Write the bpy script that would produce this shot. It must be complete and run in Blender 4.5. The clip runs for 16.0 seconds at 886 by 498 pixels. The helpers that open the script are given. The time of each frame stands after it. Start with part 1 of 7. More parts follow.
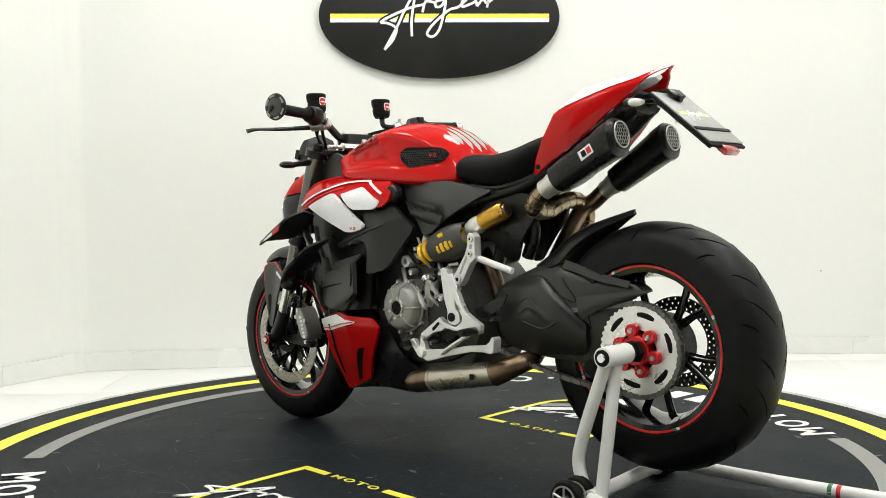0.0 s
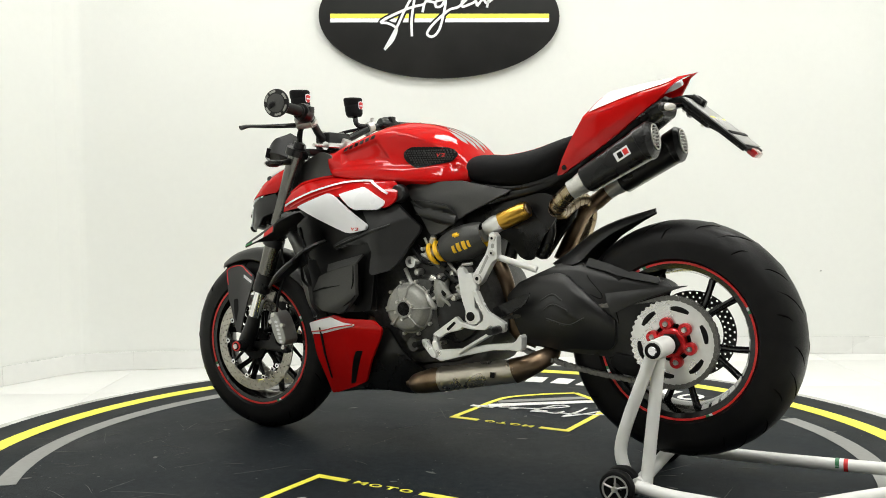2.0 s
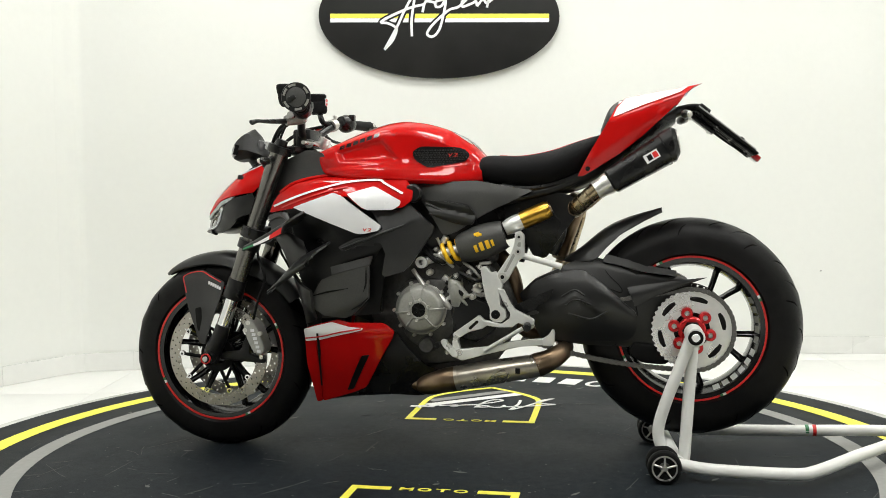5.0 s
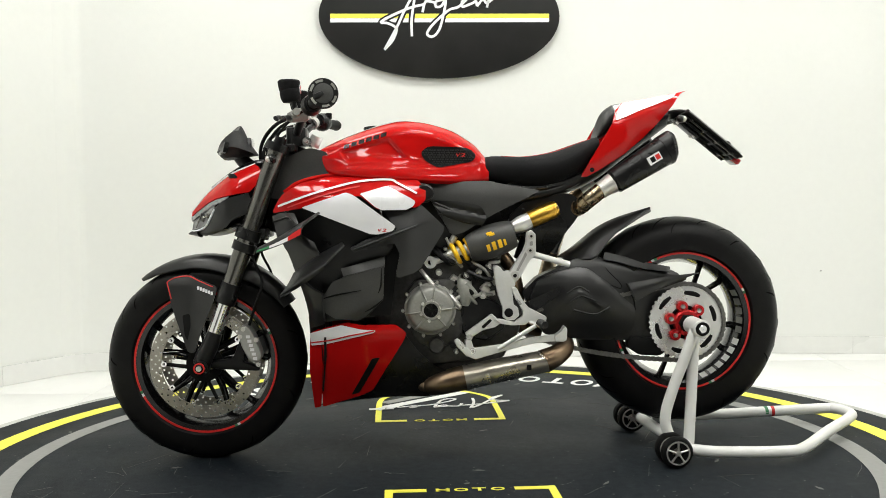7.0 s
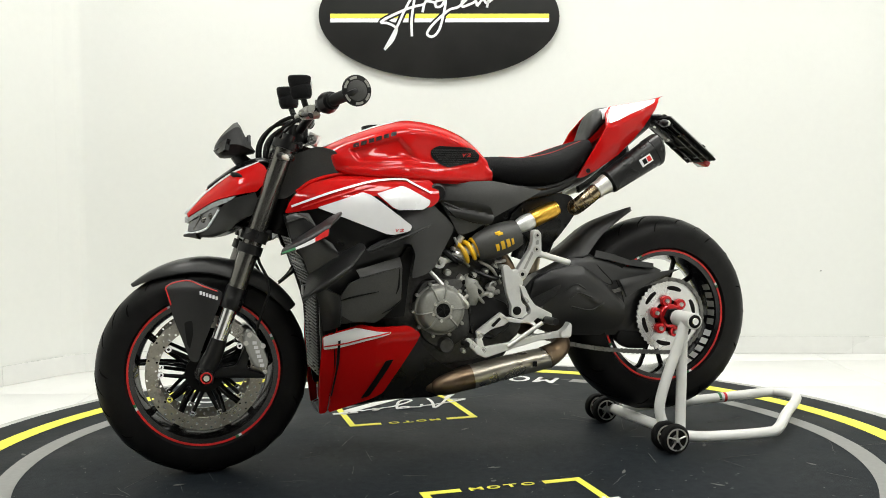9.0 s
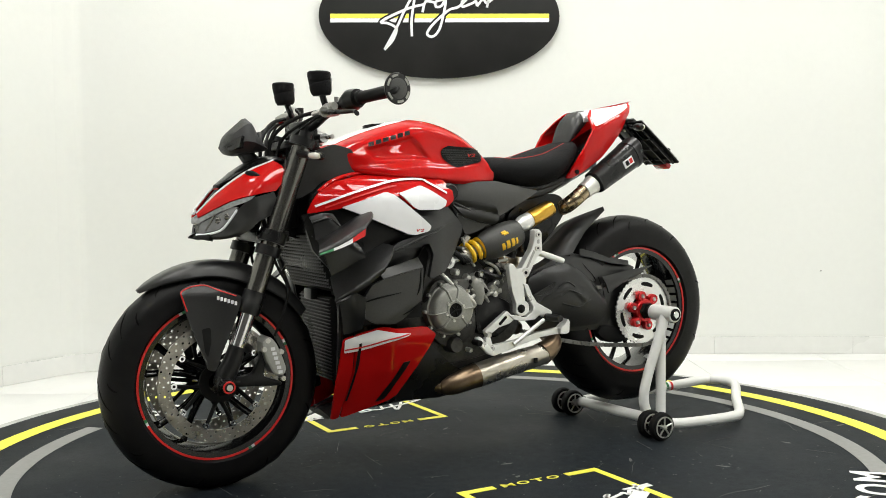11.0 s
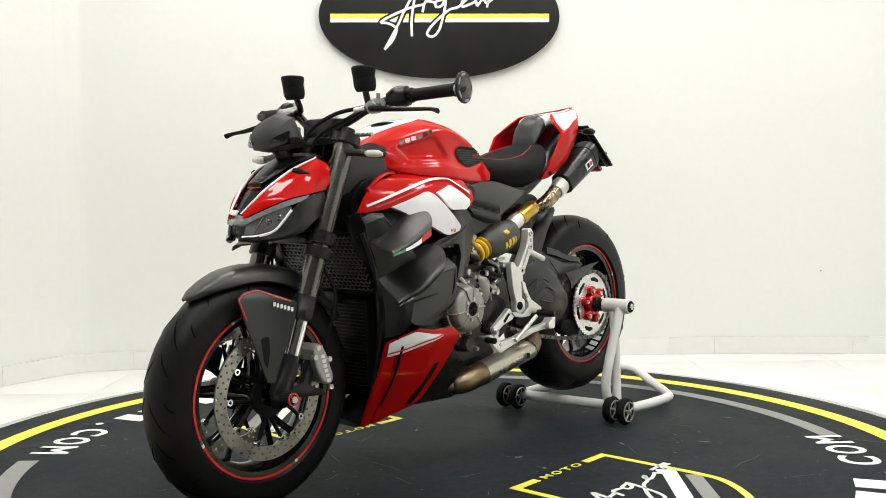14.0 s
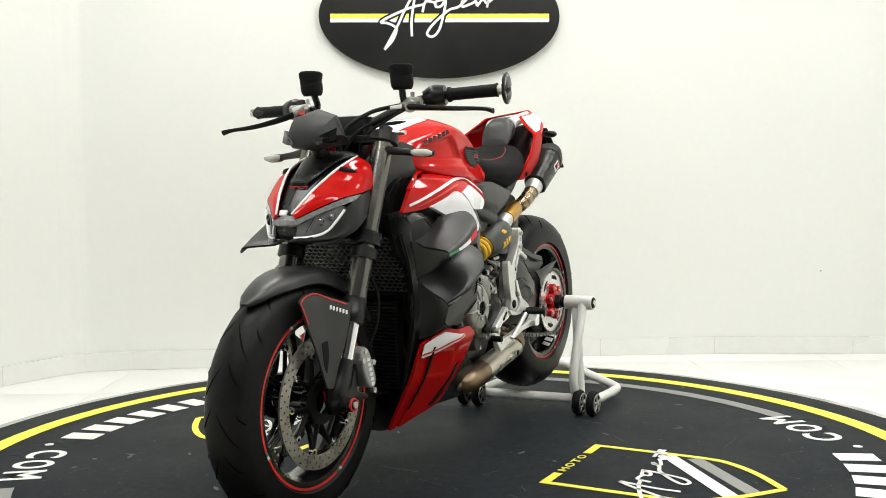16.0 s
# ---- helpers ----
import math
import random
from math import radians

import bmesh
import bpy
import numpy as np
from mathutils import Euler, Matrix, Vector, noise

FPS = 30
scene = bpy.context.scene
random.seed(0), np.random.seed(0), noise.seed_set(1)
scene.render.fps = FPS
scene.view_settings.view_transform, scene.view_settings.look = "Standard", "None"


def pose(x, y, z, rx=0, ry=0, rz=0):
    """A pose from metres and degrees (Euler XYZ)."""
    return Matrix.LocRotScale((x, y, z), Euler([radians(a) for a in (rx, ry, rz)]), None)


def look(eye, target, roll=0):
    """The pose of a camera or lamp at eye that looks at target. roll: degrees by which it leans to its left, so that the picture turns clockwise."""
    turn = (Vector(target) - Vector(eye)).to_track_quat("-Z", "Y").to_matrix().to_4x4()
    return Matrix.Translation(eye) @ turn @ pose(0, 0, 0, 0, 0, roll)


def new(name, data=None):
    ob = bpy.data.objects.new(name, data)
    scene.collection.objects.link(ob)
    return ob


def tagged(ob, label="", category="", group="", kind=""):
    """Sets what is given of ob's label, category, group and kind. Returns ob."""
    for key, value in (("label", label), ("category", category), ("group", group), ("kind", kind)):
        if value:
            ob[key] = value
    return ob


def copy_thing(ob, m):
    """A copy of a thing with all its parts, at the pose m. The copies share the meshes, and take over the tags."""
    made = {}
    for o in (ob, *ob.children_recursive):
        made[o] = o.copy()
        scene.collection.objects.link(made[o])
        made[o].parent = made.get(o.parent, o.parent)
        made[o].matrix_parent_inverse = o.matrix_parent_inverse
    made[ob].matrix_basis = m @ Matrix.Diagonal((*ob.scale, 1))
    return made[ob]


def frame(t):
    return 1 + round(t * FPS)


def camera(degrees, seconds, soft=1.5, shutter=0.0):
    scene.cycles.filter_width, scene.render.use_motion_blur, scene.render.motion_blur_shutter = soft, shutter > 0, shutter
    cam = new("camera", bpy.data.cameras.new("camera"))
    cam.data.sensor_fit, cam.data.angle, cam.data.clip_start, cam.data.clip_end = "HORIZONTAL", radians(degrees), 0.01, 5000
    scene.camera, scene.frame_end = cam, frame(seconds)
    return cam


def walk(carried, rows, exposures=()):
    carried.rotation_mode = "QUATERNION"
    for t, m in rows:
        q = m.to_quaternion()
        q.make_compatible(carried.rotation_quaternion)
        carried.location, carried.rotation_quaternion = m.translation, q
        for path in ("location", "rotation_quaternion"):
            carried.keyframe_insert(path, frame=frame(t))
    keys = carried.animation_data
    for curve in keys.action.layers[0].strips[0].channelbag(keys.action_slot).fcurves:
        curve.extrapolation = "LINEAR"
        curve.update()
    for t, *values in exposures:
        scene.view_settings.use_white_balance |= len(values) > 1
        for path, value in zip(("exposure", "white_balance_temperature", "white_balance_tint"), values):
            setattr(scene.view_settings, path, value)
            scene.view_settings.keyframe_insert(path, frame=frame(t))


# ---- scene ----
from mathutils.bvhtree import BVHTree

# ---- camera: on a tripod in front of the turntable ----
cam = camera(49.22, 16.0, soft=0.9)
EYE = (0.0, -2.993, 0.788)
STAND_STILL = look(EYE, (0.0007, -1.993, 0.788 - 0.05154), roll=-0.58)
walk(cam, [(0.0, STAND_STILL), (16.0, STAND_STILL)], exposures=[(0.0, -0.66), (16.0, -0.66)])

# the turntable's angle, degrees, at each time
SPIN = [(0.0, -47.35), (1.5, -37.55), (3.5, -24.25), (5.25, -12.4), (7.0, -0.35), (9.0, 12.45), (10.75, 23.8),
        (12.5, 35.25), (14.5, 48.35), (16.0, 58.15)]
BIKE_ON_TABLE = pose(0, 0.047, 0, 0, 0, 3.5)
FLOOR_Z, CEILING_Z = -0.05, 3.1

# ---- world: a closed white showroom, lit by ceiling panels ----
world = bpy.data.worlds.new("world")
scene.world = world
world.use_nodes = True
world.node_tree.nodes["Background"].inputs[0].default_value = (0.9, 0.95, 1.0, 1)
world.node_tree.nodes["Background"].inputs[1].default_value = 0.05
LAMP_POWER = 26.0
LAMP_COLOR = (1.0, 0.997, 0.952)


# ---- materials ----
def material(name, base, rough=0.5, metal=0.0, coat=0.0, second=None, grain=40.0, blotch=4.0, amount=0.12, bump=0.0,
             bump_scale=200.0, glow=0.0, rough_var=0.08, spec=0.5):
    m = bpy.data.materials.new(name)
    m.use_nodes = True
    nt = m.node_tree
    b = nt.nodes["Principled BSDF"]
    link = nt.links.new
    co = nt.nodes.new("ShaderNodeTexCoord")

    def noise_at(scale, detail):
        n = nt.nodes.new("ShaderNodeTexNoise")
        n.inputs["Scale"].default_value = scale
        n.inputs["Detail"].default_value = detail
        link(co.outputs["Object"], n.inputs["Vector"])
        return n
    fine, broad = noise_at(grain, 6), noise_at(blotch, 4)
    add = nt.nodes.new("ShaderNodeMath")
    add.operation = "ADD"
    link(fine.outputs[0], add.inputs[0])
    link(broad.outputs[0], add.inputs[1])
    half = nt.nodes.new("ShaderNodeMapRange")
    half.inputs[1].default_value, half.inputs[2].default_value = 0.7, 1.3
    link(add.outputs[0], half.inputs[0])
    mix = nt.nodes.new("ShaderNodeMix")
    mix.data_type = "RGBA"
    if second is None:
        second = [min(1.0, c * (1 + amount) + 0.01 * amount) for c in base]
        base = [c * (1 - amount) for c in base]
    mix.inputs[6].default_value = (*base, 1)
    mix.inputs[7].default_value = (*second, 1)
    link(half.outputs[0], mix.inputs[0])
    link(mix.outputs[2], b.inputs["Base Color"])
    rr = nt.nodes.new("ShaderNodeMapRange")
    rr.inputs[1].default_value, rr.inputs[2].default_value = 0.3, 0.7
    rr.inputs[3].default_value, rr.inputs[4].default_value = max(0.02, rough - rough_var), min(1, rough + rough_var)
    link(broad.outputs[0], rr.inputs[0])
    link(rr.outputs[0], b.inputs["Roughness"])
    b.inputs["Metallic"].default_value = metal
    b.inputs["Specular IOR Level"].default_value = spec
    b.inputs["Coat Weight"].default_value = coat
    b.inputs["Coat Roughness"].default_value = 0.04
    if bump:
        bn = nt.nodes.new("ShaderNodeBump")
        bn.inputs["Strength"].default_value = bump
        bn.inputs["Distance"].default_value = 0.002
        rough_noise = noise_at(bump_scale, 5)
        link(rough_noise.outputs[0], bn.inputs["Height"])
        link(bn.outputs[0], b.inputs["Normal"])
    if glow:
        b.inputs["Emission Color"].default_value = (*LAMP_COLOR, 1)
        b.inputs["Emission Strength"].default_value = glow
    return m


def glass(name, tint=(1, 1, 1), rough=0.02):
    m = bpy.data.materials.new(name)
    m.use_nodes = True
    b = m.node_tree.nodes["Principled BSDF"]
    b.inputs["Base Color"].default_value = (*tint, 1)
    b.inputs["Transmission Weight"].default_value = 1
    b.inputs["Roughness"].default_value = rough
    return m


WALL = material("white wall paint", (0.765, 0.775, 0.745), 0.6, grain=30, blotch=0.7, amount=0.012, bump=0.15, bump_scale=120)
SKIRT = material("pale skirting tile", (0.765, 0.77, 0.745), 0.25, grain=20, blotch=1.5, amount=0.03)
TILE = material("white polished floor tile", (0.80, 0.80, 0.78), 0.38, grain=18, blotch=1.2, amount=0.02, rough_var=0.05)
# for the added out-of-view walls and ceiling that keep reflections dark
DARK_SURROUND = material("unseen grey surround paint", (0.26, 0.26, 0.25), 0.7, amount=0.1)
GROUT = material("floor grout", (0.62, 0.62, 0.60), 0.8)
CEIL = material("white ceiling paint", (0.82, 0.82, 0.80), 0.8, amount=0.02)
LAMP = material("lamp diffuser", (0.9, 0.9, 0.88), 0.5, glow=9.0)
LAMP_FRAME = material("white lamp frame", (0.8, 0.8, 0.8), 0.4)
RUBBER_MAT = material("dark rubber mat", (0.0030, 0.0050, 0.0078), 0.6, second=(0.0165, 0.0210, 0.0250), spec=0.1, grain=38, blotch=2.3,
                      bump=0.35, bump_scale=300, rough_var=0.1)
DUST = material("dry dust smear", (0.12, 0.12, 0.112), 0.85, amount=0.4)
MAT_YELLOW = material("yellow mat print", (0.86, 0.80, 0.07), 0.55, grain=60, amount=0.06)
MAT_GREY = material("grey mat print", (0.24, 0.24, 0.23), 0.6, grain=60, amount=0.08)
MAT_WHITE = material("white mat print", (0.76, 0.76, 0.74), 0.55, grain=60, amount=0.06)
RIM_STRIP = material("worn grey edge strip", (0.30, 0.30, 0.28), 0.5, second=(0.68, 0.68, 0.65), grain=9, blotch=3.0, bump=0.2)
SIGN_BLACK = material("black painted board", (0.007, 0.007, 0.0068), 0.34, second=(0.016, 0.016, 0.015), spec=0.24, grain=6, blotch=2.0,
                      bump=0.1, bump_scale=60)
SIGN_WHITE = material("white sign lettering", (0.85, 0.86, 0.88), 0.35, amount=0.02)
SIGN_YELLOW = material("yellow sign stripe", (0.85, 0.80, 0.09), 0.35, amount=0.03)

RED = material("red lacquer", (0.47, 0.0055, 0.005), 0.38, coat=0.55, spec=0.0, grain=900, blotch=2.0, amount=0.05, rough_var=0.04)
WHITE = material("white lacquer", (0.78, 0.78, 0.80), 0.3, coat=0.6, amount=0.02)
SATIN = material("satin black plastic", (0.006, 0.006, 0.0062), 0.30, spec=0.32, grain=300, blotch=5, amount=0.25, bump=0.12, bump_scale=900)
MATTE = material("matte dark grey plastic", (0.0125, 0.0125, 0.0125), 0.36, spec=0.5, grain=300, blotch=5, amount=0.2, bump=0.1, bump_scale=900)
FRAME_GREY = material("dark grey cast frame", (0.040, 0.040, 0.038), 0.40, spec=0.5, grain=250, blotch=5, amount=0.2, bump=0.2, bump_scale=600)
COWL = material("rough black plastic", (0.012, 0.012, 0.0125), 0.52, spec=0.35, grain=300, amount=0.2, bump=0.2, bump_scale=900)
BLACK = material("deep black", (0.004, 0.004, 0.004), 0.6, spec=0.15, amount=0.2)
GLOSS = material("gloss black", (0.005, 0.005, 0.0055), 0.14, coat=0.25, spec=0.4, amount=0.1)
TYRE = material("tyre rubber", (0.0035, 0.0035, 0.0037), 0.40, second=(0.0085, 0.0082, 0.0082), spec=0.15, grain=30, blotch=6, bump=0.2, bump_scale=500)
GUARD = material("grey coated mesh", (0.10, 0.10, 0.102), 0.4, metal=0.5)
GROOVE_SHADE = material("tyre groove shade", (0.002, 0.002, 0.002), 0.9, spec=0.05)
CHAIN = material("oiled chain steel", (0.15, 0.147, 0.14), 0.36, metal=0.8, grain=300, amount=0.3)
SEAT = material("black seat fabric", (0.005, 0.005, 0.0055), 0.7, spec=0.12, grain=400, blotch=6, amount=0.2, bump=0.5, bump_scale=1500)
ALLOY = material("bare aluminium", (0.74, 0.74, 0.725), 0.33, metal=0.62, grain=80, blotch=8, amount=0.05, bump=0.08, bump_scale=500)
SPROCKET = material("machined sprocket alloy", (0.78, 0.78, 0.77), 0.30, metal=0.8, grain=60, amount=0.05)
CALIPER = material("grey cast caliper", (0.36, 0.36, 0.34), 0.36, metal=0.35, grain=120, amount=0.1)
STEEL = material("brushed steel", (0.62, 0.61, 0.58), 0.32, metal=0.70, grain=200, blotch=10, amount=0.1)
DISC = material("worn disc steel", (0.40, 0.38, 0.34), 0.32, metal=0.9, grain=200, blotch=10, amount=0.15)
CHROME = material("polished chrome", (0.75, 0.75, 0.76), 0.1, metal=1.0, amount=0.03, rough_var=0.03)
COVER = material("grey magnesium cover", (0.30, 0.30, 0.275), 0.42, metal=0.35, grain=150, blotch=10, amount=0.12, bump=0.2, bump_scale=500)
ENGINE = material("cast engine metal", (0.065, 0.064, 0.061), 0.48, metal=0.6, grain=90, blotch=14, amount=0.35, bump=0.35, bump_scale=300)
TITAN = material("heat-tinted titanium", (0.46, 0.42, 0.36), 0.3, metal=0.9, second=(0.62, 0.58, 0.51), grain=12, blotch=7)
BURNT = material("burnt exhaust steel", (0.13, 0.085, 0.05), 0.35, metal=1.0, second=(0.30, 0.22, 0.15), grain=15, blotch=9)
PIPE = material("straw-tinted titanium pipe", (0.24, 0.175, 0.10), 0.27, metal=1.0, second=(0.50, 0.43, 0.31), grain=18, blotch=9)
GOLD = material("gold anodised alloy", (0.60, 0.34, 0.055), 0.32, metal=1.0, grain=60, amount=0.08)
SPRING = material("yellow spring paint", (0.85, 0.50, 0.012), 0.35, coat=0.3, amount=0.05)
RED_ALLOY = material("red anodised alloy", (0.55, 0.012, 0.015), 0.3, metal=0.6, coat=0.3, amount=0.06)
STAND_WHITE = material("white powder coat", (0.74, 0.74, 0.72), 0.4, grain=20, blotch=6, amount=0.05)
GREEN = material("green decal", (0.02, 0.17, 0.06), 0.4)
RED_DECAL = material("red decal", (0.60, 0.015, 0.012), 0.4)
LENS = material("smoked lamp lens", (0.11, 0.11, 0.115), 0.12, coat=1.0, amount=0.3)
LIGHT_STRIP = material("white daylight strip", (0.85, 0.87, 0.9), 0.2, coat=0.5, amount=0.02)
CLEAR_STRIP = material("clear lamp cover", (0.22, 0.22, 0.225), 0.12, coat=1.0, amount=0.35, grain=120)
PLATE = material("grey printed plate", (0.30, 0.30, 0.29), 0.45, grain=50, amount=0.1)
TAIL_LENS = material("red tail lens", (0.35, 0.01, 0.012), 0.2, coat=0.8)
CLEAR = material("clear signal lens", (0.62, 0.60, 0.55), 0.15, coat=0.8)
FORK = material("dark coated fork tube", (0.15, 0.145, 0.135), 0.2, metal=0.9, grain=300, amount=0.1)
MIRROR = material("mirror glass", (0.30, 0.31, 0.32), 0.06, metal=1.0, amount=0.02, rough_var=0.02)


# ---- builders ----
def part(name, bm, mat, parent=None, label="", angle=35.0):
    me = bpy.data.meshes.new(name)
    bmesh.ops.recalc_face_normals(bm, faces=bm.faces[:])
    bm.to_mesh(me)
    bm.free()
    me.materials.append(mat)
    me.shade_smooth()
    me.set_sharp_from_angle(angle=radians(angle))
    ob = new(name, me)
    if parent is not None:
        ob.parent = parent
    if label:
        tagged(ob, label)
    return ob


def spline(pts, n=6):
    """Catmull-Rom through points of any dimension."""
    p = [np.array(q, float) for q in pts]
    p = [2 * p[0] - p[1]] + p + [2 * p[-1] - p[-2]]
    out = []
    for i in range(1, len(p) - 2):
        for k in range(n):
            s = k / n
            out.append(0.5 * (2 * p[i] + (p[i + 1] - p[i - 1]) * s + (2 * p[i - 1] - 5 * p[i] + 4 * p[i + 1] - p[i + 2]) * s * s
                              + (3 * p[i] - p[i - 1] - 3 * p[i + 1] + p[i + 2]) * s ** 3))
    return out + [p[-2]]


def skin_rings(bm, rings, cap=True, closed=False):
    vs = [[bm.verts.new(tuple(v)) for v in r] for r in rings]
    k = len(vs[0])
    pairs = list(zip(vs, vs[1:])) + ([(vs[-1], vs[0])] if closed else [])
    for a, b in pairs:
        for i in range(k):
            bm.faces.new((a[i], a[(i + 1) % k], b[(i + 1) % k], b[i]))
    if cap and not closed:
        bm.faces.new(vs[0][::-1])
        bm.faces.new(vs[-1])
    return bm


def tube(pts, r, seg=12, n=5, bm=None, straight=False, flat=1.0):
    """A round bar along a smooth path; r a number or one per point."""
    bm = bm or bmesh.new()
    rs = r if isinstance(r, (list, tuple)) else [r] * len(pts)
    rows = [(*p, q) for p, q in zip(pts, rs)]
    rows = [np.array(q, float) for q in rows] if straight else spline(rows, n)
    p = [Vector(q[:3]) for q in rows]
    up, rings = None, []
    for i, q in enumerate(rows):
        d = (p[min(i + 1, len(p) - 1)] - p[max(i - 1, 0)]).normalized()
        if up is None:
            up = d.orthogonal().normalized()
        up = (up - d * up.dot(d)).normalized()
        side = d.cross(up)
        rings.append([p[i] + (up * math.cos(a) * flat + side * math.sin(a)) * q[3]
                      for a in (2 * math.pi * j / seg for j in range(seg))])
    return skin_rings(bm, rings)


def rod(a, b, r, seg=16, bm=None, r2=None):
    return tube([a, b], [r, r if r2 is None else r2], seg, bm=bm, straight=True)


def revolve(profile, n=48, center=(0, 0, 0), bm=None, closed=True):
    """Turn a closed profile of (radius, y) about the y axis."""
    bm = bm or bmesh.new()
    c = Vector(center)
    rings = [[c + Vector((r * math.cos(a), y, r * math.sin(a))) for r, y in profile]
             for a in (2 * math.pi * j / n for j in range(n))]
    return skin_rings(bm, rings, closed=True)


def rounded(outline, r=0.01, n=3):
    """Cut the corners of a closed outline with small arcs."""
    out, k = [], len(outline)
    for i in range(k):
        a, b, c = (Vector(outline[j % k]) for j in (i - 1, i, i + 1))
        la, lc = (a - b).length, (c - b).length
        ra, rc = min(r, la * 0.45), min(r, lc * 0.45)
        p, q = b + (a - b).normalized() * ra, b + (c - b).normalized() * rc
        for j in range(n + 1):
            s = j / n
            out.append(tuple(p * (1 - s) ** 2 + b * 2 * s * (1 - s) + q * s * s))
    return out


def plate(outline, y0, y1, bevel=0.003, round_r=0.008, bm=None):
    """A flat piece with an outline in x, z between two y planes, its edges broken."""
    own = bmesh.new()
    pts = rounded(outline, round_r, 2) if round_r else outline
    f = own.faces.new([own.verts.new((x, y0, z)) for x, z in pts])
    g = bmesh.ops.extrude_face_region(own, geom=[f])
    bmesh.ops.translate(own, verts=[v for v in g["geom"] if isinstance(v, bmesh.types.BMVert)], vec=(0, y1 - y0, 0))
    bmesh.ops.recalc_face_normals(own, faces=own.faces[:])
    if bevel:
        edges = [e for e in own.edges if abs(e.verts[0].co.y - e.verts[1].co.y) < 1e-6]
        bmesh.ops.bevel(own, geom=edges, offset=bevel, segments=2, profile=0.5, affect="EDGES")
    bmesh.ops.triangulate(own, faces=[f for f in own.faces if len(f.verts) > 4])
    return merged(own, bm)


def merged(own, bm):
    if bm is None:
        return own
    me = bpy.data.meshes.new("tmp")
    own.to_mesh(me)
    own.free()
    bm.from_mesh(me)
    bpy.data.meshes.remove(me)
    return bm


def cut_sheet(outline, step, axes="xz"):
    bm = bmesh.new()
    f = bm.faces.new([bm.verts.new((x, 0, z)) for x, z in outline])
    bmesh.ops.triangulate(bm, faces=[f])
    for ax, normal in ((0, (1, 0, 0)), (1, (0, 0, 1))):
        lo, hi = min(p[ax] for p in outline), max(p[ax] for p in outline)
        k = max(1, int((hi - lo) / step))
        for i in range(1, k):
            at = lo + (hi - lo) * i / k
            bmesh.ops.bisect_plane(bm, geom=bm.verts[:] + bm.edges[:] + bm.faces[:],
                                   plane_co=(at, 0, 0) if ax == 0 else (0, 0, at), plane_no=normal)
    # keep the grid's own edges only, so that the sheet shades evenly
    slanted = [e for e in bm.edges if len(e.link_faces) == 2 and min(abs(e.verts[0].co.x - e.verts[1].co.x), abs(e.verts[0].co.z - e.verts[1].co.z)) > 1e-5]
    bmesh.ops.dissolve_edges(bm, edges=slanted, use_verts=False)
    spare = [v for v in bm.verts if len(v.link_edges) == 2 and not v.is_boundary]
    bmesh.ops.dissolve_verts(bm, verts=spare)
    return bm


def skin(outline, fy, thick, step=0.025, round_r=0.012, side=-1, soften=0):
    """A curved panel: an outline in x, z pushed out to |y| = fy(x, z), with thickness inwards."""
    bm = cut_sheet(rounded(outline, round_r, 3) if round_r else outline, step)
    top = {}
    for v in bm.verts:
        top[v] = fy(v.co.x, v.co.z)
        v.co.y = side * top[v]
    inner = [v for v in bm.verts if not v.is_boundary]
    for _ in range(soften):
        bmesh.ops.smooth_vert(bm, verts=inner, factor=0.5, use_axis_y=True)
    g = bmesh.ops.extrude_face_region(bm, geom=bm.faces[:])
    for v in g["geom"]:
        if isinstance(v, bmesh.types.BMVert):
            v.co.y -= side * thick
    return bm


def loft(rows, thick, side=-1, n=4, m=4, hint=(0.0, 1.0, 0.5), lift=0.0):
    """A shell through rows of points (x, |y|, z), smooth both ways, with thickness away from the hint."""
    grid = [spline(r, n) for r in rows]
    grid = [list(c) for c in zip(*[spline(list(col), m) for col in zip(*grid)])]
    grid = [[Vector((p[0], side * p[1], p[2])) for p in row] for row in grid]
    h, k, w = Vector((hint[0], side * hint[1], hint[2])), len(grid), len(grid[0])
    rings = []
    for i in range(k):
        outer, inner = [], []
        for j in range(w):
            du = grid[i][min(j + 1, w - 1)] - grid[i][max(j - 1, 0)]
            dv = grid[min(i + 1, k - 1)][j] - grid[max(i - 1, 0)][j]
            nr = du.cross(dv)
            nr = nr.normalized() if nr.length > 1e-12 else h.normalized()
            if nr.dot(h) < 0:
                nr = -nr
            outer.append(grid[i][j] + nr * lift)
            inner.append(grid[i][j] + nr * (lift - thick))
        rings.append(outer + inner[::-1])
    return skin_rings(bmesh.new(), rings)


def text_on(word, tree, x0, z0, height, slope, side, lift):
    """Raised characters laid on a body's flank, reading from that side."""
    bm, at = bmesh.new(), 0.0
    for ch in word:
        own = letter(ch, height * 1.35, height, 0.0, 0.0008)
        for v in own.verts:
            lx, ly, up = v.co.x + at + 0.28 * v.co.y, v.co.y, v.co.z
            x, z = x0 - side * lx, z0 + ly + slope * lx
            hit = tree.ray_cast(Vector((x, side, z)), Vector((0, -side, 0)))
            v.co = Vector((x, (hit[0].y if hit[0] else 0.0) + side * (lift + up), z))
        merged(own, bm)
        at += height * 1.65
    return bm


def box(x0, x1, y0, y1, z0, z1, bevel=0.004, bm=None):
    own = bmesh.new()
    bmesh.ops.create_cube(own, size=1)
    for v in own.verts:
        v.co = Vector(((x0 + x1) / 2 + v.co.x * (x1 - x0), (y0 + y1) / 2 + v.co.y * (y1 - y0), (z0 + z1) / 2 + v.co.z * (z1 - z0)))
    if bevel:
        bmesh.ops.bevel(own, geom=own.edges[:], offset=bevel, segments=2, profile=0.5, affect="EDGES")
    return merged(own, bm)


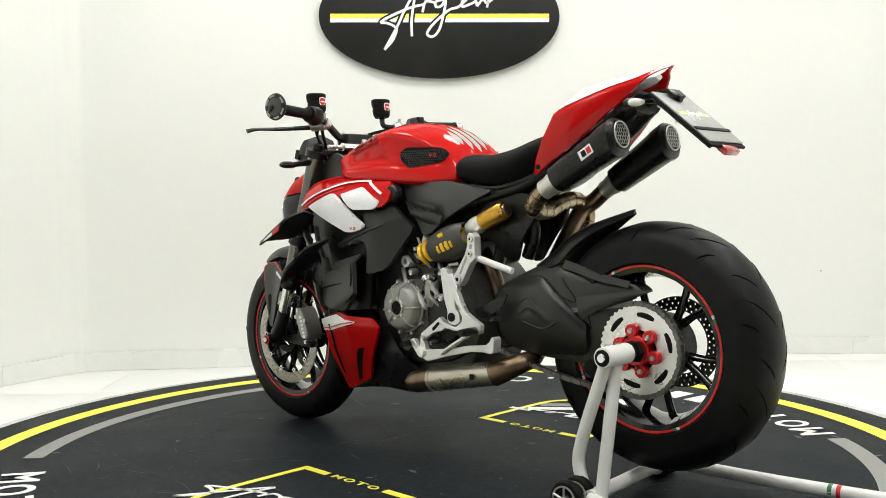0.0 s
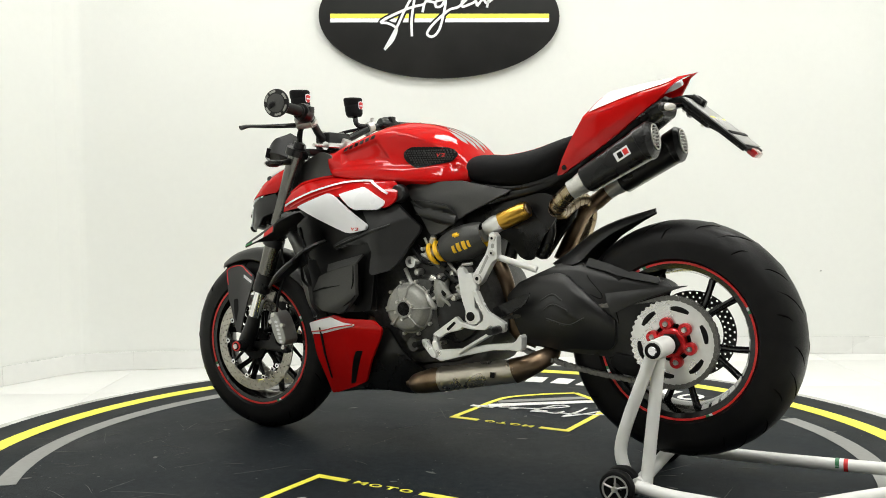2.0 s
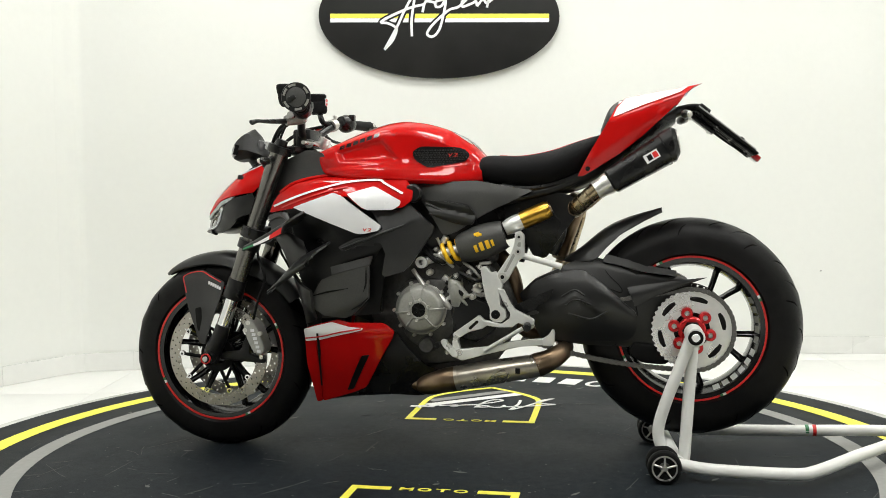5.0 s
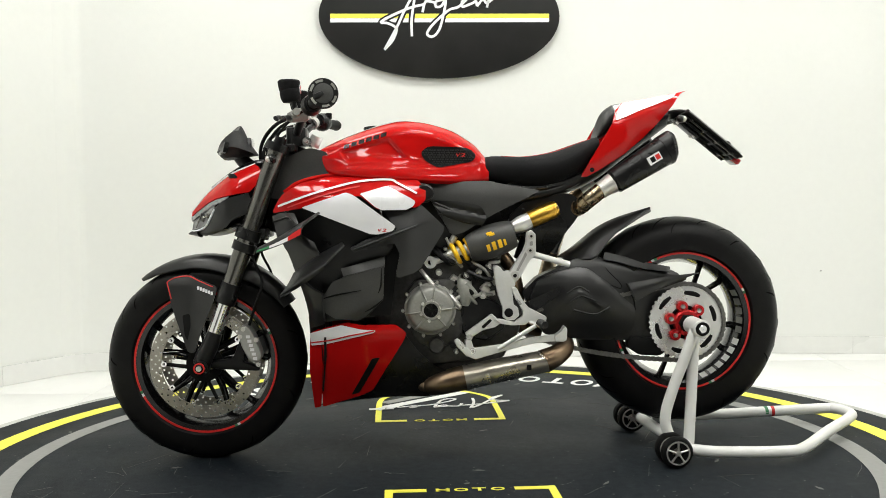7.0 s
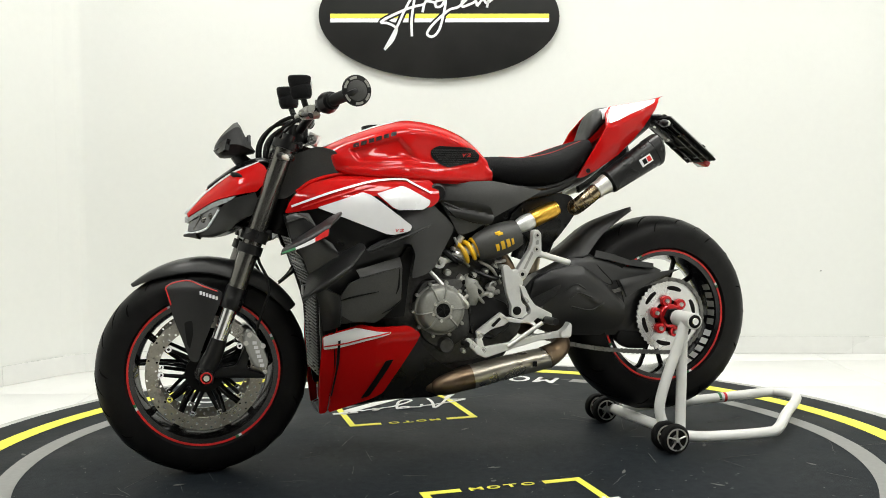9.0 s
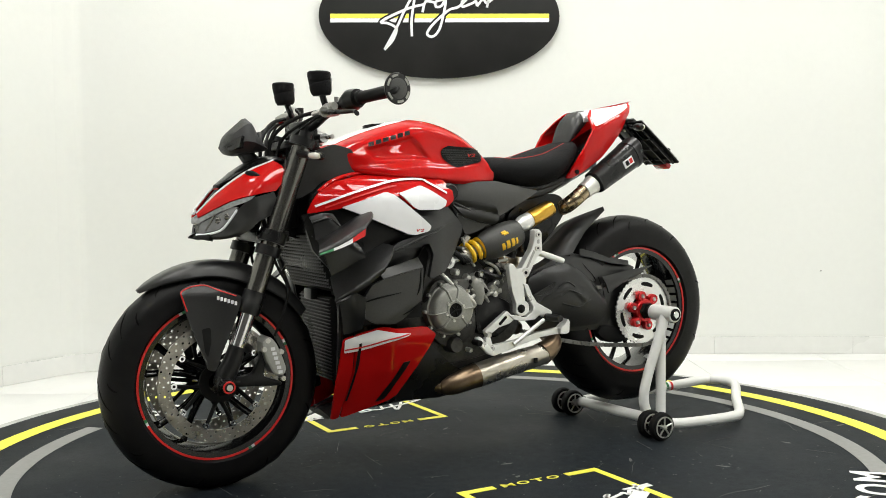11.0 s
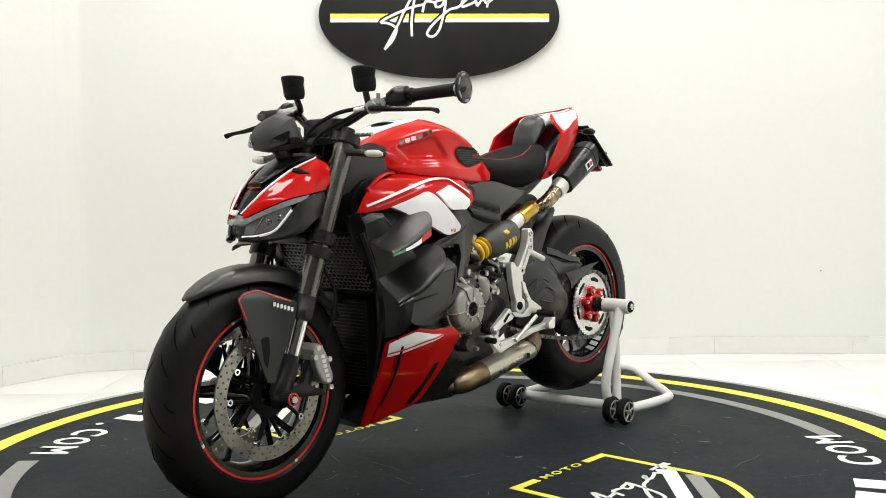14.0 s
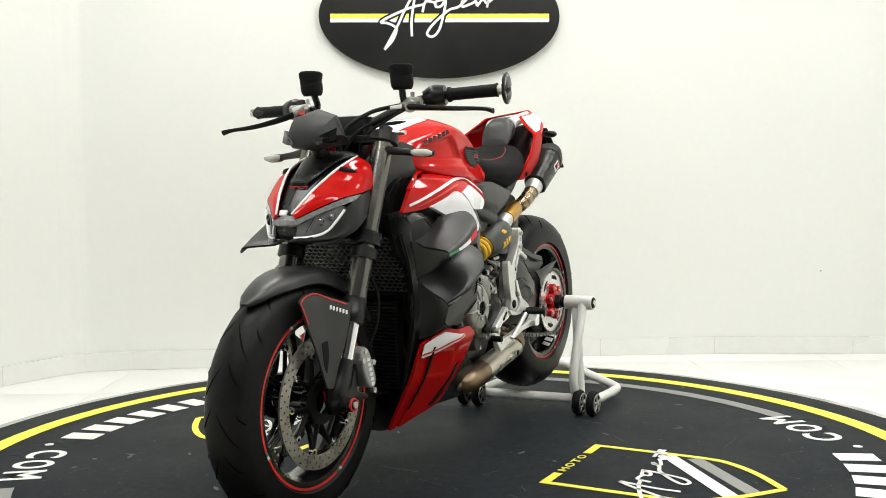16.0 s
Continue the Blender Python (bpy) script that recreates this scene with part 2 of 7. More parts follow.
def moved(bm, m):
    bmesh.ops.transform(bm, matrix=m, verts=bm.verts[:])
    return bm


def hull(stations, n=5, k=4, cy=0.0, bm=None):
    """A body from half profiles: (x, [(half width, z), ...] from its keel to its ridge)."""
    rows = spline([[x] + [c for p in prof for c in p] for x, prof in stations], n)
    rings = []
    for row in rows:
        prof = spline(row[1:].reshape(-1, 2), k)
        ring = [(row[0], cy + max(w, 0.0005), z) for w, z in prof] + [(row[0], cy - max(w, 0.0005), z) for w, z in prof[::-1]]
        rings.append(ring)
    bm = bm or bmesh.new()
    return skin_rings(bm, rings)


def drape(outline, target, lift=0.0015, step=0.02, side=-1, way="y", round_r=0.008):
    """A thin print laid onto a body: each point is dropped onto it along y (or down z)."""
    tree = body_tree(target)
    bm = cut_sheet(rounded(outline, round_r, 3) if round_r else outline, step)
    for v in bm.verts:
        if way == "y":
            hit = tree.ray_cast(Vector((v.co.x, side * 1.0, v.co.z)), Vector((0, -side, 0)))
            v.co.y = (hit[0].y + side * lift) if hit[0] else 0.0
        else:
            hit = tree.ray_cast(Vector((v.co.x, v.co.z, 2.0)), Vector((0, 0, -1)))
            v.co = Vector((v.co.x, v.co.z, (hit[0].z + lift) if hit[0] else 0.0))
    return bm


def body_tree(ob):
    bm = bmesh.new()
    bm.from_mesh(ob.data)
    tree = BVHTree.FromBMesh(bm)
    bm.free()
    return tree


def ridge(x, z, a, b, height, width):
    """A soft swelling along the line from a to b."""
    ax, az, bx, bz = *a, *b
    dx, dz = bx - ax, bz - az
    f = min(1.0, max(0.0, ((x - ax) * dx + (z - az) * dz) / (dx * dx + dz * dz)))
    return height * math.exp(-(math.hypot(x - ax - f * dx, z - az - f * dz) / (0.62 * width)) ** 2)


def on_body(tree, pts, side, lift=0.0):
    """Points (x, z) set onto a body from its side."""
    out = []
    for x, z in pts:
        h = tree.ray_cast(Vector((x, side, z)), Vector((0, -side, 0)))
        if h[0]:
            out.append(tuple(h[0] + Vector((0, side * lift, 0))))
    return out


def lerp(x, xs, ys):
    return float(np.interp(x, xs, ys))


def empty(name):
    return new(name)


# ---- the room ----
WALL_LINE = [(-2.62, -3.6), (-2.62, 0.46), (-2.03, 1.41), (-1.86, 1.69), (-1.80, 1.755), (-1.68, 1.80), (-0.96, 1.89), (0.05, 2.01),
             (0.83, 2.105), (1.64, 2.135), (2.33, 2.07), (2.95, 1.93), (3.45, 1.55), (3.6, 0.9), (3.6, -3.6)]


def offset_line(line, d):
    out = []
    for i, p in enumerate(line):
        a, b = Vector(line[max(i - 1, 0)]), Vector(line[min(i + 1, len(line) - 1)])
        t = (b - a).normalized()
        out.append((p[0] - t.y * d, p[1] + t.x * d))
    return out


def wall_strip(line, thick, z0, z1):
    bm = bmesh.new()
    inner, outer = line, offset_line(line, thick)
    rings = [[(a[0], a[1], z0), (b[0], b[1], z0), (b[0], b[1], z1), (a[0], a[1], z1)] for a, b in zip(inner, outer)]
    return skin_rings(bm, rings)


def build_room():
    def setting(name, bm, mat, label, category):
        return tagged(part(name, bm, mat, None, label), category=category, kind="structure")
    curve = [tuple(p) for p in spline(WALL_LINE[3:-2], 4)]
    setting("wall_back", wall_strip(curve, 0.12, FLOOR_Z, CEILING_Z), WALL, "curved white painted showroom wall, slightly marked", "wall")
    setting("wall_left", wall_strip(WALL_LINE[:3] + [curve[0]], 0.12, FLOOR_Z, CEILING_Z), WALL, "white painted showroom side wall with an angled corner", "wall")
    setting("wall_right", wall_strip([curve[-1]] + WALL_LINE[-2:], 0.12, FLOOR_Z, CEILING_Z), WALL, "white painted showroom side wall", "wall")
    # unseen grey enclosure behind the camera, added so glossy parts reflect something dark
    surround = [(3.6, -3.6), (4.6, -3.6), (4.6, -8.0), (-3.6, -8.0), (-3.6, -3.6), (-2.62, -3.6)]
    setting("wall_front", wall_strip(surround, 0.12, FLOOR_Z, CEILING_Z), DARK_SURROUND, "unseen grey walls added to darken reflections", "wall")
    setting("ceiling_hall", box(-3.9, 4.9, -8.3, -3.6, CEILING_Z + 0.002, CEILING_Z + 0.1, 0), DARK_SURROUND, "unseen grey ceiling added to darken reflections", "ceiling")
    bm = bmesh.new()
    setting("ceiling", box(-3.0, 4.0, -3.6, 2.6, CEILING_Z + 0.002, CEILING_Z + 0.1, 0, bm), CEIL, "plain white painted ceiling", "ceiling")
    tagged(part("wall_mark", moved(revolve([(0.0005, -0.001), (0.004, -0.001), (0.004, 0.004), (0.0005, 0.004)], 10), Matrix.Translation((2.0, 2.1035, 0.39))), MAT_GREY, bpy.data.objects["wall_back"], "small dark mark on the wall"), kind="structure")
    skirt_line = WALL_LINE[1:3] + curve
    base = setting("baseboard", wall_strip(offset_line(skirt_line, -0.012), 0.010, FLOOR_Z + 0.001, FLOOR_Z + 0.092), SKIRT,
                   "pale glossy tile skirting along the wall", "baseboard")
    # joints between skirting tiles
    length, marks = 0.0, bmesh.new()
    for a, b in zip(skirt_line, skirt_line[1:]):
        length += (Vector(b) - Vector(a)).length
        if length > 0.6:
            length = 0.0
            t = (Vector(b) - Vector(a)).normalized()
            c = Vector(b) + Vector((t.y, -t.x)) * 0.0125
            own = box(-0.0012, 0.0012, -0.001, 0.001, FLOOR_Z + 0.002, FLOOR_Z + 0.091, 0)
            moved(own, Matrix.Translation((c.x, c.y, 0)) @ Matrix.Rotation(math.atan2(t.y, t.x), 4, "Z"))
            merged(own, marks)
    part("joint", marks, GROUT, base)
    floor = setting("floor", box(-3.9, 4.9, -8.4, 2.6, FLOOR_Z - 0.1, FLOOR_Z - 0.003, 0), GROUT,
                    "white polished large-format tile floor", "floor")
    tile_mesh = None
    for i in range(-8, 6):
        for j in range(-14, 2):
            x, y = 1.26 + 0.7 * i, 1.23 + 0.67 * j
            if tile_mesh is None:
                bm = box(0.0012, 0.6988, 0.0012, 0.6688, FLOOR_Z - 0.02, FLOOR_Z, 0.0012)
                ob = part("tile", bm, TILE, floor)
                tile_mesh = ob.data
            else:
                ob = new("tile", tile_mesh)
                ob.parent = floor
            ob.location = (x, y, 0)


def build_ceiling_lights():
    first = None
    for x, y in ((-1.2, -2.6), (0.5, -2.6), (2.2, -2.6), (-1.2, -0.9), (0.5, -0.9), (2.2, -0.9), (-1.0, 0.8), (0.5, 0.8), (2.0, 0.8)):
        if first is None:
            first = empty("ceiling_light")
            tagged(first, "flat white square LED panel in the ceiling", "ceiling light", "ceiling lights")
            bm = bmesh.new()
            for a in ((-0.32, 0.32, -0.32, -0.30), (-0.32, 0.32, 0.30, 0.32), (-0.32, -0.30, -0.30, 0.30), (0.30, 0.32, -0.30, 0.30)):
                box(*a, -0.03, 0.0, 0.002, bm)
            part("frame", bm, LAMP_FRAME, first)
            part("diffuser", box(-0.30, 0.30, -0.30, 0.30, -0.018, -0.004, 0.001), LAMP, first)
            first.location = (x, y, CEILING_Z)
        else:
            copy_thing(first, pose(x, y, CEILING_Z))
        lamp = bpy.data.lights.new("panel_light", "AREA")
        lamp.shape, lamp.size, lamp.size_y = "RECTANGLE", 0.58, 0.58
        lamp.energy, lamp.color = LAMP_POWER, LAMP_COLOR
        ob = new("panel_light", lamp)
        ob.location = (x, y, CEILING_Z - 0.035)


def ribbon(pts, width, z0, z1, n=6, bm=None):
    """A flat painted stroke along points in x, y; each may carry its own width."""
    bm = bm or bmesh.new()
    rows = [np.array(p, float) for p in spline([tuple(p) + ((width,) if len(p) == 2 else ()) for p in pts], n)] if n else \
        [np.array(tuple(p) + ((width,) if len(p) == 2 else ()), float) for p in pts]
    rings = []
    for i, p in enumerate(rows):
        d = rows[min(i + 1, len(rows) - 1)][:2] - rows[max(i - 1, 0)][:2]
        d = d / (np.hypot(*d) + 1e-9)
        s = np.array((-d[1], d[0])) * p[2] / 2
        a, b = p[:2] + s, p[:2] - s
        rings.append([(*a, z0), (*b, z0), (*b, z1), (*a, z1)])
    return skin_rings(bm, rings)


SCRIPT = [  # sweeping pen strokes, in a unit box
    [(0.05, 0.02), (0.11, 0.12), (0.14, 0.25), (0.08, 0.32), (0.03, 0.34), (0.1, 0.4), (0.24, 0.48), (0.35, 0.51)],
    [(0.05, 0.02), (0.14, 0.26), (0.21, 0.48), (0.28, 0.65), (0.27, 0.54), (0.25, 0.34), (0.25, 0.15)],
    [(0.33, 0.42), (0.35, 0.53), (0.38, 0.54), (0.42, 0.52)],
    [(0.49, 0.55), (0.43, 0.53), (0.43, 0.47), (0.47, 0.48), (0.5, 0.56), (0.49, 0.43), (0.45, 0.21), (0.4, 0.13), (0.36, 0.17), (0.41, 0.28), (0.52, 0.42), (0.59, 0.45), (0.65, 0.53), (0.62, 0.51), (0.62, 0.45), (0.69, 0.48), (0.72, 0.5), (0.73, 0.45), (0.77, 0.52), (0.8, 0.47), (0.85, 0.52), (0.9, 0.52)],
    [(0.84, 0.62), (0.81, 0.49), (0.8, 0.42)],
    [(0.75, 0.56), (0.82, 0.56), (0.9, 0.56)],
]


def strokes(x0, y0, sx, sy, width, z0, z1):
    bm = bmesh.new()
    for s in SCRIPT:
        ribbon([(x0 + a * sx, y0 + (b * 0.86 + a * 0.10) * sy) for a, b in s], width, z0, z1, 5, bm)
    return bm


def build_sign():
    cx, cy, cz, a, b = 0.004, 1.985, 1.715, 0.612, 0.312
    sign = empty("wall_sign")
    tagged(sign, "black oval wall sign with yellow and white stripes and white script", "sign")
    bm = bmesh.new()
    n = 96
    rings = []
    for s, y in ((0.985, 0.03), (1.0, 0.024), (1.0, -0.02), (0.994, -0.027), (0.98, -0.029)):
        rings.append([(a * s * math.cos(t), y, b * s * math.sin(t)) for t in (2 * math.pi * i / n for i in range(n))])
    part("board", skin_rings(bm, rings), SIGN_BLACK, sign)
    part("stripe", box(-0.556, 0.556, -0.036, -0.028, -0.012, 0.010, 0.002), SIGN_YELLOW, sign, "yellow painted stripe")
    part("stripe", box(-0.556, 0.556, -0.036, -0.028, -0.033, -0.013, 0.002), SIGN_WHITE, sign, "white painted stripe")
    own = strokes(-0.325, -0.180, 0.70, 0.50, 0.030, 0.0345, 0.0368)
    part("lettering_outline", moved(own, Matrix.Rotation(radians(90), 4, "X")), SIGN_BLACK, sign, "black outline behind the script")
    own = strokes(-0.325, -0.180, 0.70, 0.50, 0.0125, 0.034, 0.043)
    part("lettering", moved(own, Matrix.Rotation(radians(90), 4, "X")), SIGN_WHITE, sign, "raised white script strokes")
    sign.matrix_basis = Matrix.Translation((cx, cy - 0.002, cz + 0.003)) @ Matrix.Rotation(radians(6.9), 4, "Z") @ Matrix.Rotation(radians(-0.75), 4, "Y") @ Matrix.Diagonal((1.007, 0.4, 1.007, 1))
    return sign


# ---- turntable with its printed mat ----
def arc_band(r0, r1, a0, a1, z0, z1, n=None, bm=None):
    bm = bm or bmesh.new()
    n = n or max(2, int((a1 - a0) / 2))
    rings = []
    for i in range(n + 1):
        t = radians(a0 + (a1 - a0) * i / n)
        c, s = math.cos(t), math.sin(t)
        rings.append([(r0 * c, r0 * s, z0), (r1 * c, r1 * s, z0), (r1 * c, r1 * s, z1), (r0 * c, r0 * s, z1)])
    return skin_rings(bm, rings)


def letter(ch, width, height, z0, z1):
    """One upright character in the x-y plane, centred on x, with its foot at y = 0."""
    curve = bpy.data.curves.new("letter", "FONT")
    curve.body = ch
    curve.offset = 0.022
    curve.extrude = 0.5
    holder = bpy.data.objects.new("letter", curve)
    me = holder.to_mesh()
    bm = bmesh.new()
    bm.from_mesh(me)
    holder.to_mesh_clear()
    bpy.data.objects.remove(holder)
    bpy.data.curves.remove(curve)
    xs, ys = [v.co.x for v in bm.verts], [v.co.y for v in bm.verts]
    wide, low, tall = max(xs) - min(xs), (0.0 if ch == "." else min(ys)), (0.7 if ch == "." else max(ys) - min(ys))
    fit = width / wide if ch != "." else height / tall
    for v in bm.verts:
        v.co = Vector(((v.co.x - (max(xs) + min(xs)) / 2) * fit, (v.co.y - low) / tall * height, z1 if v.co.z > 0 else z0))
    return bm


def ring_writing(a0, a1, r0, r1, z0, z1):
    """Characters round the mat, their heads to its middle; plain bars for the name among them."""
    made = []
    chars = "MOTO#######.COM"
    step = (a1 - a0) / len(chars)
    wide = radians(step) * (r0 + r1) / 2 * 0.78
    for i, ch in enumerate(chars):
        mid = a0 + step * (i + 0.5)
        bm = box(-wide * 0.42, wide * 0.42, 0, r1 - r0, z0, z1, 0) if ch == "#" else letter(ch, wide, r1 - r0, z0, z1)
        made.append(moved(bm, Matrix.Rotation(radians(mid - 90), 4, "Z") @ Matrix.Translation((0, r1, 0)) @ Matrix.Rotation(math.pi, 4, "Z")))
    return made


def shield(table, m, flip=1):
    """Printed badge: yellow outline open at its top, two diagonal bars, script strokes and a row of marks."""
    z0, z1 = 0.0005, 0.0016
    w = 0.222

    def put(name, bm, mat, label):
        ob = part(name, moved(bm, m), mat, table, label)
        return ob
    bm = bmesh.new()
    side = [(0.12, 0.0), (w, 0.0), (w, -0.15), (w - 0.004, -0.34), (w - 0.03, -0.42), (0.115, -0.51), (0.0, -0.60)]
    for s in (1, -1):
        ribbon([(s * x, y) for x, y in side[:2]], 0.026, z0, z1, 0, bm)
        ribbon([(s * x, y + (0.013 if i == 0 else 0)) for i, (x, y) in enumerate(side[1:])], 0.022, z0 + 0.0003, z1 + 0.0003, 5, bm)
    put("outline", bm, MAT_YELLOW, "yellow printed badge outline")
    put("diagonal_bar", ribbon([(w - 0.02, -0.23), (-0.13, -0.49)], 0.045, z0, z1, 0), MAT_WHITE, "white printed diagonal bar")
    put("diagonal_bar", ribbon([(w - 0.02, -0.31), (-0.07, -0.535)], 0.045, z0, z1, 0), MAT_GREY, "grey printed diagonal bar")
    for i, ch in enumerate("MOTO"):
        put("letter", moved(letter(ch, 0.038, 0.026, z0, z1), Matrix.Translation((-0.076 + i * 0.05, -0.013, 0))), MAT_YELLOW, "small yellow letter")
    own = strokes(-0.30, -0.42, 0.62, 0.40, 0.011, z0 + 0.001, z1 + 0.0014)
    put("script", own, MAT_WHITE, "white printed script strokes")


def build_turntable():
    table = empty("turntable")
    tagged(table, "round motorcycle turntable with a dark printed rubber mat", "turntable")
    n = 128
    part("platform", revolve_z([(0.0, FLOOR_Z + 0.004), (1.635, FLOOR_Z + 0.004), (1.635, -0.006), (0.0, -0.006)], n), RIM_STRIP, table)
    part("edge_strip", arc_band(1.60, 1.648, 0, 360, FLOOR_Z + 0.003, -0.003, 180), RIM_STRIP, table, "worn grey and white edge strip")
    part("rubber_mat", revolve_z([(0.0, -0.005), (1.605, -0.005), (1.607, -0.002), (1.604, 0.0), (0.0, 0.0)], n), RUBBER_MAT, table, "dark blue-black rubber mat")
    part("ring", arc_band(1.418, 1.484, 0, 360, 0.0005, 0.0014, 180), MAT_YELLOW, table, "yellow printed ring")
    for a0, a1 in ((138, 229), (321, 412)):
        part("arc", arc_band(1.243, 1.305, a0, a1, 0.0005, 0.0014), MAT_GREY, table, "grey printed arc")
    for a0, a1 in ((54, 135), (236, 322)):
        for bm in ring_writing(a0, a1, 1.185, 1.305, 0.0005, 0.0016):
            part("letter", bm, MAT_WHITE, table, "white character of a ring of writing")
    shield(table, BIKE_ON_TABLE @ pose(0.045, -0.456, 0))
    shield(table, BIKE_ON_TABLE @ pose(0.008, 0.376, 0, 0, 0, 180))
    rnd = random.Random(4)
    scuff = bmesh.new()
    for i in range(900):
        r, t = 1.40 * math.sqrt(rnd.random()), rnd.uniform(0, 2 * math.pi)
        x, y, a = r * math.cos(t), r * math.sin(t), rnd.uniform(0, 3.14)
        if i % 9 == 0:
            l, w0, w1 = rnd.uniform(0.02, 0.10), 0.0012, 0.001
        elif i % 23 == 1:
            l, w0, w1 = rnd.uniform(0.010, 0.022), rnd.uniform(0.008, 0.014), rnd.uniform(0.006, 0.012)
        else:
            l, w0, w1 = rnd.uniform(0.001, 0.005), rnd.uniform(0.001, 0.003), rnd.uniform(0.001, 0.003)
        pts = [(x + math.cos(a) * l * s, y + math.sin(a) * l * s + rnd.uniform(-0.1, 0.1) * l, w) for s, w in ((-1, 0.0007), (-0.4, w0), (0.3, w1), (1, 0.0005))]
        ribbon(pts, 0.003, 0.0003, 0.0009, 2, scuff)
    tagged(part("scuff", scuff, DUST, table, "pale dust marks and scratches"), kind="stuff")
    return table


def revolve_z(profile, n):
    bm = bmesh.new()
    vs = []
    rings = [[(r * math.cos(t), r * math.sin(t), z) for r, z in profile if r > 0] for t in (2 * math.pi * i / n for i in range(n))]
    rows = [[bm.verts.new(p) for p in ring] for ring in rings]
    k = len(rows[0])
    for i in range(n):
        a, b = rows[i], rows[(i + 1) % n]
        for j in range(k - 1):
            bm.faces.new((a[j], a[j + 1], b[j + 1], b[j]))
    bm.faces.new([r[0] for r in rows])
    bm.faces.new([r[-1] for r in rows])
    return bm


# ---- paddock stand ----
def build_stand():
    stand = empty("paddock_stand")
    tagged(stand, "white tubular paddock stand with four small black wheels", "paddock stand")
    r = 0.0175
    part("base_tube", tube([(0.70, -0.262, 0.045), (0.80, -0.272, 0.036), (1.00, -0.272, 0.033), (1.07, -0.24, 0.036), (1.20, -0.10, 0.045), (1.34, 0.04, 0.055),
                            (1.37, 0.10, 0.057), (1.355, 0.17, 0.056), (1.30, 0.19, 0.054), (1.00, 0.185, 0.045), (0.72, 0.185, 0.04)], r, 14, 5), STAND_WHITE, stand)
    part("cross_tube", rod((0.70, -0.262, 0.05), (0.66, 0.20, 0.05), r, 14), STAND_WHITE, stand)
    part("leg", tube([(0.735, -0.235, 0.40), (0.71, -0.235, 0.33), (0.665, -0.232, 0.21), (0.645, -0.232, 0.13), (0.66, -0.235, 0.075), (0.69, -0.24, 0.045)], 0.0165, 14, 5), STAND_WHITE, stand)
    part("leg", rod((0.742, -0.205, 0.40), (0.715, -0.235, 0.045), 0.0165, 14), STAND_WHITE, stand)
    part("sleeve", revolve([(0.014, -0.272), (0.0245, -0.272), (0.026, -0.270), (0.026, -0.168), (0.0245, -0.166), (0.014, -0.166)], 28, (0.744, 0, 0.401)), STAND_WHITE, stand)
    part("pin", revolve([(0.0005, -0.279), (0.010, -0.279), (0.012, -0.277), (0.012, -0.12), (0.0005, -0.12)], 20, (0.744, 0, 0.401)), CHROME, stand, "bright steel axle pin")
    part("bush", revolve([(0.011, -0.276), (0.019, -0.276), (0.0205, -0.274), (0.0205, -0.15), (0.011, -0.15)], 24, (0.744, 0, 0.401)), BLACK, stand, "black plastic bush")
    for x, y in ((0.660, -0.300), (0.656, -0.248), (0.640, 0.148), (0.638, 0.206)):
        prof = [(0.016, -0.013), (0.036, -0.015), (0.043, -0.012), (0.0465, -0.006), (0.0465, 0.006), (0.043, 0.012), (0.036, 0.015), (0.016, 0.013)]
        w = part("wheel", revolve(prof, 32, (x, y, 0.0468)), BLACK, stand, "small black castor wheel")
        for s in (-1, 1):
            for k in range(5):
                bm = bmesh.new()
                t = 2 * math.pi * k / 5 + 0.3
                rod((x, y + s * 0.0155, 0.0468), (x + 0.033 * math.cos(t), y + s * 0.0155, 0.0468 + 0.033 * math.sin(t)), 0.003, 6, bm)
                part("spoke", bm, STEEL, w)
            part("rim", revolve([(0.031, s * 0.0155 - 0.002), (0.035, s * 0.0155 - 0.002), (0.035, s * 0.0155 + 0.002), (0.031, s * 0.0155 + 0.002)], 28, (x, y, 0.0468)), STEEL, w, "grey castor rim")
            part("hub", revolve([(0.0005, s * 0.017 - 0.002), (0.008, s * 0.017 - 0.002), (0.008, s * 0.017 + 0.003), (0.0005, s * 0.017 + 0.003)], 14, (x, y, 0.0468)), STEEL, w)
    for x, y in ((0.658, -0.274), (0.639, 0.177)):
        part("axle", rod((x, y - 0.05, 0.0468), (x, y + 0.05, 0.0468), 0.006, 10), STEEL, stand)
    bm = bmesh.new()
    for i, (y, mt) in enumerate(((-0.007, GREEN), (0.0, WHITE), (0.007, RED_DECAL))):
        t = tube([(1.11 + 0.011 * i, 0.1875, 0.049), (1.121 + 0.011 * i, 0.1877, 0.0494)], 0.0179, 14, straight=True)
        part("sticker", t, mt, stand, "small tricolour sticker band")
    bm.free()
    return stand


# ---- motorcycle: x to its tail, y to its right side, z up; the origin on the mat between the wheels ----
FRONT, REAR = Vector((-0.727, 0, 0.300)), Vector((0.744, 0, 0.401))


def tyre_profile(r, w, rim):
    """Half-round tyre section as (radius, y)."""
    out = []
    for i in range(15):
        t = math.pi * i / 14
        out.append((rim + 0.012 + (r - rim - 0.012) * math.sin(t) ** 0.62, -w / 2 * math.cos(t) * (1 + 0.05 * math.sin(2 * t) ** 2)))
    return out + [(rim, w * 0.38), (rim, -w * 0.38)]


def tyre_point(prof, u):
    """A point on the tread for u from -1 to 1."""
    body = prof[:15]
    s = (u + 1) / 2 * 14
    i = min(int(s), 13)
    f = s - i
    return body[i][0] * (1 - f) + body[i + 1][0] * f, body[i][1] * (1 - f) + body[i + 1][1] * f


